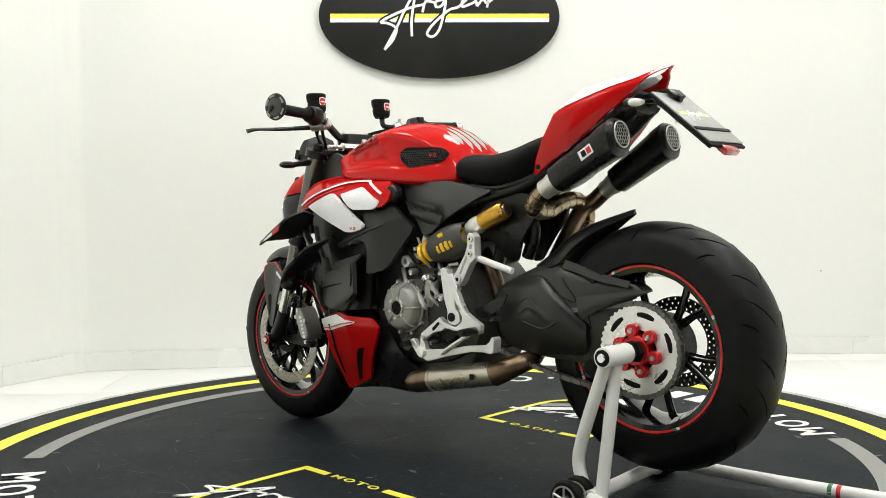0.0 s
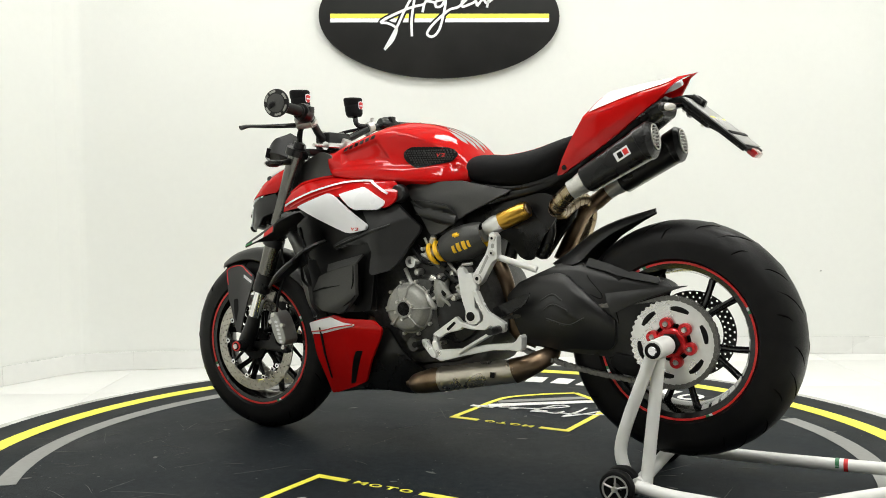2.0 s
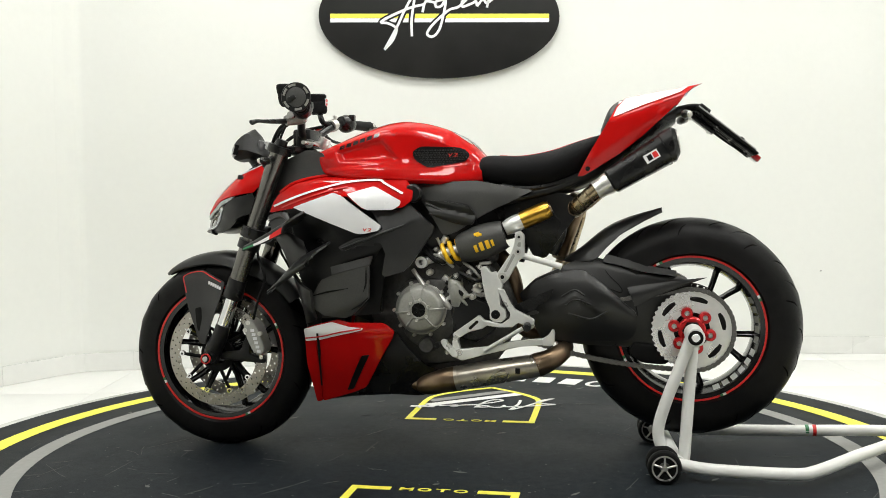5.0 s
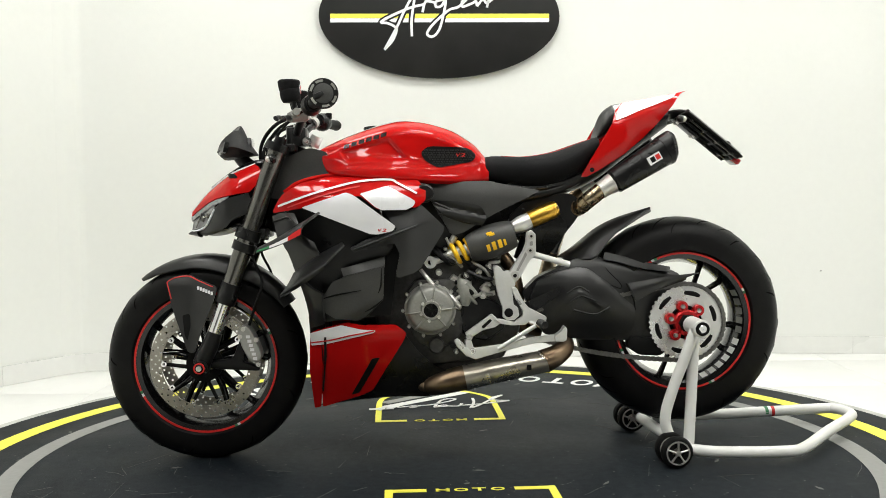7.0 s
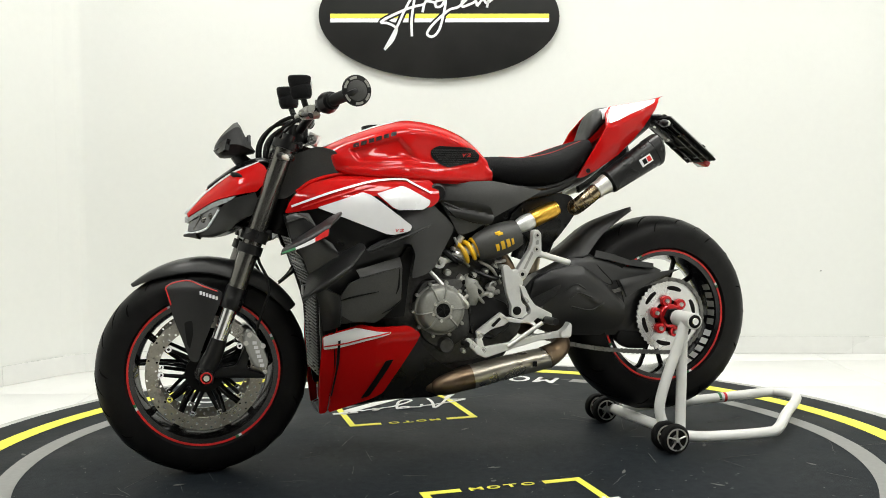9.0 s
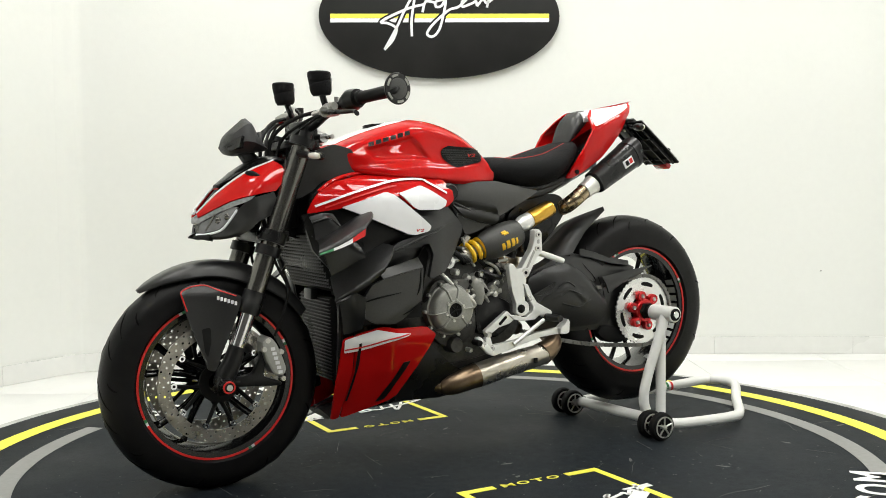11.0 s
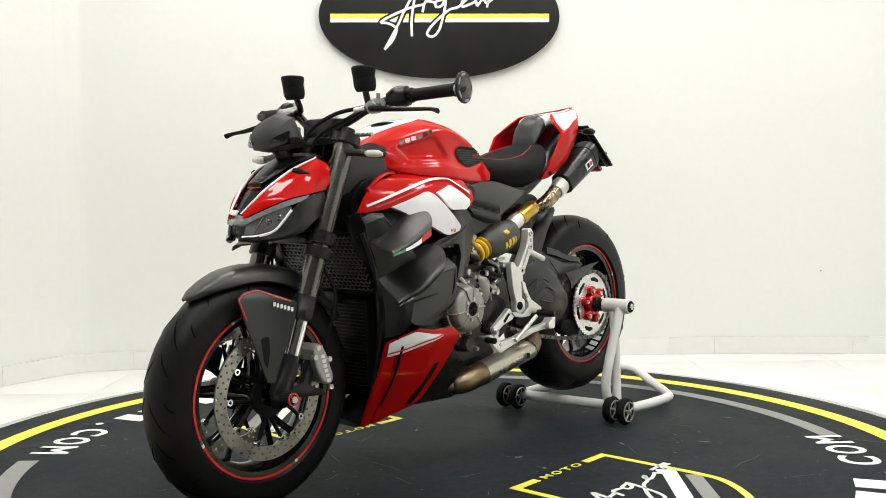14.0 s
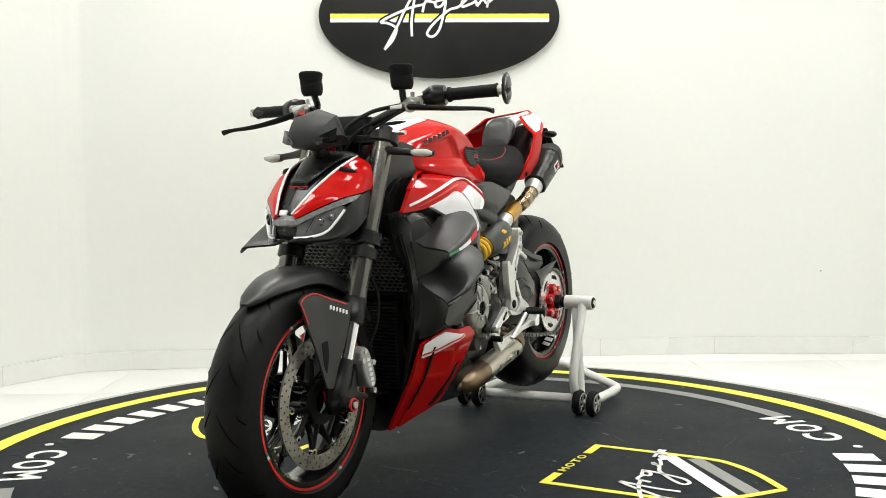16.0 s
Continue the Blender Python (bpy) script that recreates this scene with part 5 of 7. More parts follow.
        part("lower_vane", loft([[(-0.436, 0.206, 0.570), (-0.400, 0.245, 0.540), (-0.362, 0.262, 0.520)], [(-0.412, 0.200, 0.490), (-0.386, 0.236, 0.474), (-0.360, 0.248, 0.462)],
                                 [(-0.399, 0.189, 0.414), (-0.380, 0.208, 0.420), (-0.356, 0.222, 0.430)]], 0.010, s, 5, 5, (-0.3, 1, 0)), MATTE, bike, "matte dark grey lower shroud edge")
        # winglets: blades standing off the fairing, turned down at their ends
        rim = [(-0.530, 0.346, 0.659), (-0.470, 0.361, 0.686), (-0.402, 0.364, 0.722)]
        foot = [(-0.535, 0.352, 0.645), (-0.470, 0.366, 0.666), (-0.407, 0.367, 0.694)]
        wing = part("upper_winglet", loft([[(-0.485, 0.225, 0.682), (-0.430, 0.235, 0.712), (-0.385, 0.245, 0.742)], [(-0.496, 0.262, 0.668), (-0.430, 0.276, 0.716), (-0.363, 0.302, 0.757)],
                                           [(-0.516, 0.310, 0.664), (-0.452, 0.332, 0.700), (-0.378, 0.340, 0.744)], rim, foot], 0.006, s, 6, 4, (-0.2, 0.7, 1)), MATTE, bike, "matte dark grey upper winglet")
        for mt, u0, u1 in ((GREEN, 0.03, 0.30), (WHITE, 0.31, 0.70), (RED_DECAL, 0.71, 0.97)):
            a, b = spline(rim, 20), spline(foot, 20)
            pick = [int(round((u0 + (u1 - u0) * q) * 40)) for q in (0, 0.33, 0.67, 1)]
            part("flag_decal", loft([[a[i] * (1 - f) + b[i] * f for i in pick] for f in (0.22, 0.95)], 0.0012, s, 2, 2, (0, 1, 0), 0.0016), mt, wing, "tricolour decal on the winglet")
        blade = part("lower_winglet", loft([[(-0.446, 0.212, 0.578), (-0.385, 0.244, 0.625), (-0.302, 0.250, 0.668)], [(-0.455, 0.246, 0.556), (-0.390, 0.286, 0.614), (-0.297, 0.297, 0.662)],
                                    [(-0.468, 0.296, 0.534), (-0.408, 0.334, 0.582), (-0.318, 0.335, 0.642)], [(-0.476, 0.314, 0.524), (-0.416, 0.350, 0.564), (-0.344, 0.356, 0.612)],
                                    [(-0.470, 0.312, 0.517), (-0.412, 0.346, 0.552), (-0.346, 0.352, 0.598)]], 0.006, s, 6, 4, (-0.2, 0.7, 1)), MATTE, bike, "matte dark grey lower winglet")
        if s > 0:
            slide({wing, *wing.children, blade}, -0.045)
        # belly pan
        bel = lambda x, z: lerp(z, [0.14, 0.20, 0.30, 0.40, 0.44], [0.085, 0.115, 0.168, 0.200, 0.192]) + 0.03 * lerp(x, [-0.40, -0.25, -0.12], [0, 1, 0.4])
        r1 = [(-0.402, 0.400), (-0.372, 0.412), (-0.368, 0.30), (-0.380, 0.160), (-0.400, 0.155), (-0.408, 0.28)]
        part("belly_pan", skin(r1, bel, 0.010, 0.02, 0.006, s), RED, bike, "glossy red belly pan front")
        r2 = [(-0.370, 0.412), (-0.293, 0.432), (-0.252, 0.424), (-0.152, 0.422), (-0.119, 0.398), (-0.128, 0.374), (-0.180, 0.290), (-0.222, 0.218), (-0.262, 0.200), (-0.375, 0.160), (-0.372, 0.24), (-0.364, 0.32)]
        belly = part("belly_pan", skin(r2, lambda x, z: bel(x, z) + 0.004, 0.010, 0.02, 0.008, s), RED, bike, "glossy red belly pan side")
        wstripe = [(-0.402, 0.400), (-0.359, 0.412), (-0.309, 0.424), (-0.252, 0.412), (-0.209, 0.408), (-0.215, 0.402), (-0.274, 0.388), (-0.352, 0.368), (-0.400, 0.362)]
        part("white_print", skin(wstripe, lambda x, z: bel(x, z) + 0.0075, 0.002, 0.02, 0.004, s), WHITE, belly, "white print with red lines")
        part("red_line", ribbon_on([(-0.400, 0.371), (-0.34, 0.380), (-0.28, 0.395), (-0.215, 0.407)], 0.004, lambda x, z: bel(x, z) + 0.0082, s), RED_DECAL, belly)
        # no opening is cut: a black patch paints the air slot's shade
        part("slot", skin([(-0.222, 0.322), (-0.198, 0.325), (-0.262, 0.212), (-0.286, 0.204)], lambda x, z: bel(x, z) + 0.0062, 0.003, 0.02, 0.004, s), BLACK, belly, "black patch for the shade in a slanted air slot")
        part("slot", skin([(-0.361, 0.388), (-0.354, 0.389), (-0.355, 0.33), (-0.369, 0.215), (-0.373, 0.215), (-0.364, 0.30)], lambda x, z: bel(x, z) + 0.0086, 0.006, 0.03, 0, s), BLACK, belly, "dark panel gap")
        blk = [(-0.300, 0.400), (-0.130, 0.395), (-0.086, 0.335), (-0.036, 0.290), (0.010, 0.268), (0.0, 0.205), (-0.06, 0.190), (-0.225, 0.195), (-0.300, 0.205)]
        part("belly_rear", skin(blk, lambda x, z: 0.165 - 0.35 * max(0, 0.30 - z), 0.012, 0.03, 0.012, s), SATIN, bike, "black rear belly panel")
    part("belly_floor", hull([(-0.40, [(0.0, 0.152), (0.060, 0.152), (0.080, 0.160), (0.0, 0.17)]), (-0.25, [(0.0, 0.175), (0.09, 0.178), (0.11, 0.20), (0.0, 0.21)]),
                              (0.0, [(0.0, 0.190), (0.10, 0.195), (0.13, 0.22), (0.0, 0.24)])], 4, 3), SATIN, bike)


def ribbon_on(line, width, fy, side, lift=0.0012):
    """A painted stroke along (x, z) points laid on |y| = fy."""
    bm = bmesh.new()
    rows = spline(line, 6)
    rings = []
    for i, p in enumerate(rows):
        d = rows[min(i + 1, len(rows) - 1)] - rows[max(i - 1, 0)]
        d = d / (np.hypot(*d) + 1e-9)
        a, b = p + np.array((-d[1], d[0])) * width / 2, p - np.array((-d[1], d[0])) * width / 2
        rings.append([(a[0], side * fy(*a), a[1]), (b[0], side * fy(*b), b[1]), (b[0], side * (fy(*b) + lift), b[1]), (a[0], side * (fy(*a) + lift), a[1])])
    return skin_rings(bm, rings)


def build_seat_tail(bike):
    seat = part("seat", hull([(0.118, [(0.03, 0.845), (0.100, 0.850), (0.118, 0.880), (0.085, 0.905), (0.0, 0.912)]),
                              (0.155, [(0.03, 0.832), (0.112, 0.840), (0.134, 0.880), (0.098, 0.914), (0.0, 0.920)]),
                              (0.25, [(0.03, 0.815), (0.120, 0.826), (0.152, 0.872), (0.118, 0.910), (0.0, 0.918)]),
                              (0.34, [(0.03, 0.822), (0.122, 0.832), (0.158, 0.880), (0.120, 0.924), (0.0, 0.932)]),
                              (0.42, [(0.03, 0.855), (0.110, 0.870), (0.140, 0.915), (0.104, 0.952), (0.0, 0.958)]),
                              (0.480, [(0.03, 0.905), (0.080, 0.918), (0.096, 0.945), (0.070, 0.972), (0.0, 0.976)])], 6, 5), SEAT, bike, "black fabric rider seat with red stitching")
    tree = body_tree(seat)
    for s in (-1, 1):
        line = [(0.18, 0.060), (0.25, 0.085), (0.33, 0.092), (0.40, 0.078), (0.46, 0.050)]
        pts = []
        for x, y in line:
            h = tree.ray_cast(Vector((x, s * y, 2)), Vector((0, 0, -1)))
            if h[0]:
                pts.append(tuple(h[0] + Vector((0, 0, 0.0004))))
        part("stitching", tube(pts, 0.0011, 6, 5), RED_DECAL, seat, "red seat stitching")
    part("badge", drape([(0.245, -0.014), (0.275, -0.014), (0.285, 0.0), (0.275, 0.014), (0.245, 0.014)], seat, 0.0015, 0.02, way="z"), COVER, seat, "small grey seat emblem")
    part("seat_pan", hull([(0.14, [(0.0, 0.80), (0.10, 0.805), (0.125, 0.835), (0.05, 0.85), (0.0, 0.85)]), (0.30, [(0.0, 0.79), (0.10, 0.795), (0.13, 0.825), (0.05, 0.84), (0.0, 0.84)]),
                           (0.44, [(0.0, 0.82), (0.085, 0.83), (0.11, 0.87), (0.05, 0.89), (0.0, 0.89)]), (0.56, [(0.0, 0.90), (0.07, 0.91), (0.09, 0.95), (0.05, 0.98), (0.0, 0.98)]),
                           (0.70, [(0.0, 1.005), (0.05, 1.01), (0.07, 1.04), (0.04, 1.06), (0.0, 1.06)])], 5, 4), SATIN, bike, "black tail undertray")
    # red tail wings, one each side, joined at the point
    for s in (-1, 1):
        out = [(0.416, 0.850), (0.442, 0.900), (0.478, 0.960), (0.508, 1.010), (0.530, 1.055), (0.556, 1.080), (0.64, 1.094), (0.735, 1.112), (0.780, 1.124), (0.750, 1.111), (0.728, 1.090),
               (0.706, 1.062), (0.655, 1.012), (0.600, 0.962), (0.540, 0.915), (0.475, 0.875), (0.435, 0.852)]
        fy = lambda x, z: lerp(x, [0.41, 0.47, 0.55, 0.65, 0.72, 0.78], [0.128, 0.150, 0.150, 0.118, 0.070, 0.008]) - 1.5 * max(0.0, z - lerp(x, [0.45, 0.53, 0.60, 0.70, 0.78], [0.985, 1.018, 1.044, 1.082, 1.118])) \
            - 0.25 * max(0.0, lerp(x, [0.45, 0.70], [0.89, 1.07]) - z)
        wing = part("tail_panel", skin(out, fy, 0.010, 0.008, 0.006, s, 2), RED, bike, "glossy red tail panel with white print")
        wh = [(0.532, 1.050), (0.556, 1.079), (0.64, 1.0932), (0.735, 1.111), (0.712, 1.094), (0.655, 1.072), (0.60, 1.052), (0.548, 1.030), (0.520, 1.020)]
        part("white_print", skin(wh, lambda x, z: fy(x, z) + 0.0035, 0.004, 0.008, 0.004, s, 2), WHITE, wing, "white tail print")
        bm = bmesh.new()
        revolve([(0.0005, -0.002), (0.007, -0.002), (0.007, 0.002), (0.0005, 0.002)], 14, (0.447, s * 0.139, 0.872), bm)
        part("screw", bm, BLACK, wing)
    part("tail_top", hull([(0.535, [(0.0, 1.03), (0.05, 1.035), (0.060, 1.05), (0.045, 1.070), (0.0, 1.079)]), (0.60, [(0.0, 1.05), (0.045, 1.055), (0.056, 1.068), (0.040, 1.083), (0.0, 1.089)]),
                           (0.70, [(0.0, 1.075), (0.026, 1.08), (0.036, 1.088), (0.026, 1.099), (0.0, 1.103)]), (0.735, [(0.0, 1.090), (0.008, 1.092), (0.014, 1.097), (0.008, 1.103), (0.0, 1.106)])], 5, 4), WHITE, bike, "white tail top with red edges")
    part("seat_hump", hull([(0.482, [(0.0, 0.965), (0.040, 0.968), (0.048, 0.978), (0.030, 0.990), (0.0, 0.994)]), (0.505, [(0.0, 0.975), (0.050, 0.990), (0.056, 1.022), (0.034, 1.046), (0.0, 1.050)]),
                            (0.535, [(0.0, 1.00), (0.050, 1.02), (0.054, 1.050), (0.032, 1.073), (0.0, 1.077)]), (0.570, [(0.0, 1.04), (0.040, 1.05), (0.044, 1.066), (0.028, 1.080), (0.0, 1.084)])], 6, 5), MATTE, bike, "dark grey padded seat hump")
    # plate carrier
    part("plate_stay", tube([(0.66, 0, 1.02), (0.72, 0, 1.045), (0.77, 0, 1.050), (0.80, 0, 1.035)], [0.022, 0.018, 0.016, 0.012], 10, 4, flat=0.6), SATIN, bike, "black plate bracket")
    ax = Vector((0.765, 0, 1.052)), Vector((0.925, 0, 0.922))
    d = (ax[1] - ax[0]).normalized()
    nrm = Vector((-d.z, 0, d.x))
    base = Matrix(((d.x, 0, nrm.x, ax[0].x), (d.y, 1, nrm.y, ax[0].y), (d.z, 0, nrm.z, ax[0].z), (0, 0, 0, 1)))
    length = (ax[1] - ax[0]).length
    holder = part("plate_holder", moved(box(-0.005, length + 0.012, -0.088, 0.088, -0.012, -0.004, 0.003), base), BLACK, bike, "black plate backing")
    for y in (-0.070, -0.030, 0.030, 0.070):
        part("backing_rib", moved(box(0.004, length + 0.006, y - 0.004, y + 0.004, -0.020, -0.0115, 0.002), base), SATIN, holder)
    for x in (0.02, 0.075, 0.13, 0.185):
        part("backing_rib", moved(box(x, x + 0.008, -0.082, 0.082, -0.018, -0.0115, 0.002), base), SATIN, holder)
    part("lamp_wire", moved(tube([(0.0, 0.01, -0.024), (0.06, -0.02, -0.030), (0.12, 0.015, -0.026), (0.19, 0.0, -0.022)], 0.003, 8, 5), base), BLACK, holder)
    part("holder_bracket", moved(box(-0.010, 0.085, -0.024, 0.024, -0.036, -0.020, 0.004), base), SATIN, holder, "black folding plate bracket")
    for x, y in ((0.004, -0.016), (0.004, 0.016), (0.07, -0.016), (0.07, 0.016)):
        part("holder_bolt", moved(rod((x, y, -0.040), (x, y, -0.034), 0.005, 8), base), STEEL, holder)
    part("number_plate", moved(box(0.0, length, -0.085, 0.085, -0.0035, 0.0, 0.001), base), PLATE, bike, "grey plate with a yellow and white print")
    part("plate_print", moved(box(0.085, 0.090, -0.072, 0.072, 0.0002, 0.0009, 0), base), MAT_YELLOW, holder, "thin yellow line")
    part("plate_print", moved(box(0.092, 0.097, -0.072, 0.072, 0.0002, 0.0009, 0), base), WHITE, holder, "thin white line")
    own = strokes(-0.05, -0.04, 0.11, 0.085, 0.004, 0.0008, 0.0014)
    part("plate_script", moved(own, base @ Matrix.Translation((0.088, 0, 0)) @ Matrix.Rotation(radians(90), 4, "Z")), WHITE, holder, "white script strokes")
    part("plate_strap", moved(box(0.150, 0.162, -0.087, 0.087, 0.0, 0.003, 0.001), base), BLACK, holder)
    lamp = part("tail_light", moved(box(length + 0.004, length + 0.030, -0.034, 0.034, -0.022, -0.004, 0.004), base), TAIL_LENS, bike, "small red tail lamp under the plate")
    part("lamp_base", moved(box(length - 0.004, length + 0.006, -0.030, 0.030, -0.020, -0.006, 0.002), base), BLACK, lamp)
    for s in (-1, 1):
        sig = part("rear_signal", tube([(0.755, s * 0.02, 1.035), (0.745, s * 0.06, 1.030), (0.735, s * 0.085, 1.028)], 0.007, 10, 4), SATIN, bike, "slim rear turn signal")
        part("signal_shell", tube([(0.733, s * 0.080, 1.028), (0.728, s * 0.10, 1.026), (0.722, s * 0.127, 1.024), (0.720, s * 0.139, 1.023)], [0.006, 0.012, 0.012, 0.005], 12, 4), SATIN, sig)
        part("signal_lens", tube([(0.741, s * 0.084, 1.028), (0.737, s * 0.10, 1.026), (0.731, s * 0.125, 1.024), (0.729, s * 0.136, 1.023)], [0.005, 0.010, 0.010, 0.004], 12, 4), CLEAR, sig, "clear signal lens")
    part("plate_lamp", moved(box(0.0, 0.03, -0.03, 0.03, 0.004, 0.016, 0.004), base), SATIN, holder)


def build_exhaust(bike):
    for s in (-1, 1):
        a, b = Vector((0.512, s * 0.140, 0.834)), Vector((0.697, s * 0.124, 0.944))
        d = (b - a).normalized()
        side = Vector((0, 1, 0))
        upv = d.cross(side).normalized() * -1
        rings = []
        for f, q in ((-0.02, 0.024), (0.0, 0.033), (0.02, 0.037), (0.5, 0.042), (0.84, 0.0455), (0.845, 0.0475), (0.96, 0.0475), (1.02, 0.036)):
            c = a + (b - a) * f
            ring = []
            for k in range(32):
                t = 2 * math.pi * k / 32
                e = 1 / (abs(math.cos(t)) ** 2.8 + abs(math.sin(t)) ** 2.8) ** (1 / 2.8)
                tilt = 0.35 * math.sin(t) * q if f > 0.95 else 0
                ring.append(c + (side * math.cos(t) * 1.05 + upv * math.sin(t)) * q * e - d * tilt)
            rings.append(ring)
        can = part("muffler", skin_rings(bmesh.new(), rings), SATIN, bike, "matte black slip-on silencer", angle=28)
        c = b + d * 0.0045
        face_up = upv - d * 0.35
        bm = skin_rings(bmesh.new(), [[c + d * h + (side * math.cos(2 * math.pi * k / 28) + face_up * math.sin(2 * math.pi * k / 28)) * 0.031 for k in range(28)] for h in (-0.02, 0.0012)])
        part("outlet", bm, BLACK, can, "dark silencer outlet")
        bm = bmesh.new()
        for i in range(-3, 4):
            for j in range(-3, 4):
                u, v = (i + 0.5 * (j % 2)) * 0.0105, j * 0.0092
                if u * u + v * v < 0.028 ** 2:
                    p = c + d * 0.003 + side * u + face_up * v
                    n = 6
                    ring = [p + (side * math.cos(2 * math.pi * k / n + 0.52) + face_up * math.sin(2 * math.pi * k / n + 0.52)) * 0.0058 for k in range(n)]
                    for k in range(n):
                        rod(ring[k], ring[(k + 1) % n], 0.0008, 4, bm)
        part("honeycomb", bm, STEEL, can, "steel honeycomb outlet mesh")
        part("outlet_ring", tube([c + (side * math.cos(t) + face_up * math.sin(t)) * 0.032 + d * 0.002 for t in (2 * math.pi * k / 24 for k in range(25))], 0.0022, 8, 2), STEEL, can, "bright outlet ring")
        for f, sz, mt in ((0.60, 0.0155, WHITE), (0.60, 0.009, BLACK), (0.68, 0.009, RED_DECAL)):
            p = a + (b - a) * f + side * s * 0.0458 * (1 if f < 0.65 else 1.01)
            bm = box(-sz if mt is WHITE else -0.007, sz + (0.012 if mt is WHITE else -sz + 0.007), -0.0006, 0.0006, -0.013 if mt is WHITE else -0.008, 0.013 if mt is WHITE else 0.008, 0)
            rot = Matrix.Rotation(-math.atan2(d.z, d.x), 4, "Y")
            part("emblem", moved(bm, Matrix.Translation(p + side * s * (0.0002 if mt is WHITE else 0.0012)) @ rot), mt, can, "small red, white and black emblem")
        bm = tube([a + d * 0.02, a - d * 0.012, a - d * 0.03, a - d * 0.05], [0.031, 0.031, 0.027, 0.027], 24, straight=True)
        part("collar", bm, STEEL, can, "steel pipe collar")
        e = a - d * 0.045
        if s < 0:
            pts = [tuple(e), (0.434, -0.134, 0.778), (0.412, -0.110, 0.758), (0.400, -0.040, 0.752), (0.397, 0.040, 0.776), (0.402, 0.100, 0.780), (0.408, 0.138, 0.748), (0.398, 0.142, 0.700), (0.365, 0.12, 0.600), (0.32, 0.06, 0.48)]
        else:
            pts = [tuple(e), (0.436, 0.136, 0.778), (0.418, 0.128, 0.766), (0.402, 0.115, 0.745), (0.385, 0.095, 0.70), (0.35, 0.06, 0.60)]
        part("link_pipe", tube(pts, 0.0245, 20, 7), PIPE if s < 0 else BURNT, bike, "welded titanium link pipe")
        bm = bmesh.new()
        rows = spline(pts[:8], 6)
        for i in range(3, len(rows) - 2, 3):
            p, q = Vector(rows[i]), Vector(rows[i + 1])
            dd = (q - p).normalized() * 0.0016
            rod(p - dd, p + dd, 0.0253, 20, bm)
        part("weld_seams", bm, BURNT, bike, "ring welds along the pipe")
    cat = part("collector", tube([(-0.060, -0.125, 0.222), (-0.05, -0.130, 0.224), (-0.02, -0.145, 0.232), (0.03, -0.150, 0.245), (0.06, -0.150, 0.250)], [0.020, 0.028, 0.034, 0.037, 0.038], 24, 5), BURNT, bike, "heat-tinted exhaust collector cone")
    part("lower_silencer", tube([(0.045, -0.15, 0.247), (0.06, -0.15, 0.250), (0.17, -0.15, 0.272), (0.29, -0.15, 0.293), (0.305, -0.15, 0.296)], [0.033, 0.037, 0.0365, 0.034, 0.031], 28, 5), TITAN, bike, "brushed titanium lower silencer")
    part("lower_cone", tube([(0.295, -0.15, 0.294), (0.335, -0.14, 0.310), (0.365, -0.115, 0.327), (0.375, -0.07, 0.34), (0.36, -0.02, 0.38)], [0.037, 0.032, 0.028, 0.026, 0.025], 24, 5), BURNT, bike, "heat-tinted outlet cone")
    for x in (0.055, 0.297):
        part("clamp", rod((x, -0.15, 0.2492 + (x - 0.055) * 0.19), (x + 0.01, -0.15, 0.2512 + (x - 0.055) * 0.19), 0.0385 if x < 0.1 else 0.0345, 28), TITAN, bike)
    bm = box(0.238, 0.252, -0.1925, -0.1905, 0.276, 0.292, 0)
    part("emblem", bm, BLACK, bike)
    part("header_pipe", tube([(-0.12, 0.02, 0.60), (-0.20, 0.0, 0.52), (-0.27, -0.03, 0.40), (-0.24, -0.07, 0.27), (-0.12, -0.10, 0.235), (-0.055, -0.125, 0.225)], 0.024, 16, 6), BURNT, bike)
    part("rear_header", tube([(0.10, 0.02, 0.62), (0.17, -0.04, 0.62), (0.22, -0.05, 0.54), (0.24, -0.03, 0.40), (0.30, 0.0, 0.36)], 0.023, 16, 6), BURNT, bike)


def bolt(bm, x, y, z, r=0.006, h=0.006):
    revolve([(0.0005, -h), (r * 0.55, -h), (r * 0.6, -h * 0.6), (r, -h), (r, h), (0.0005, h)], 10, (x, y, z), bm)


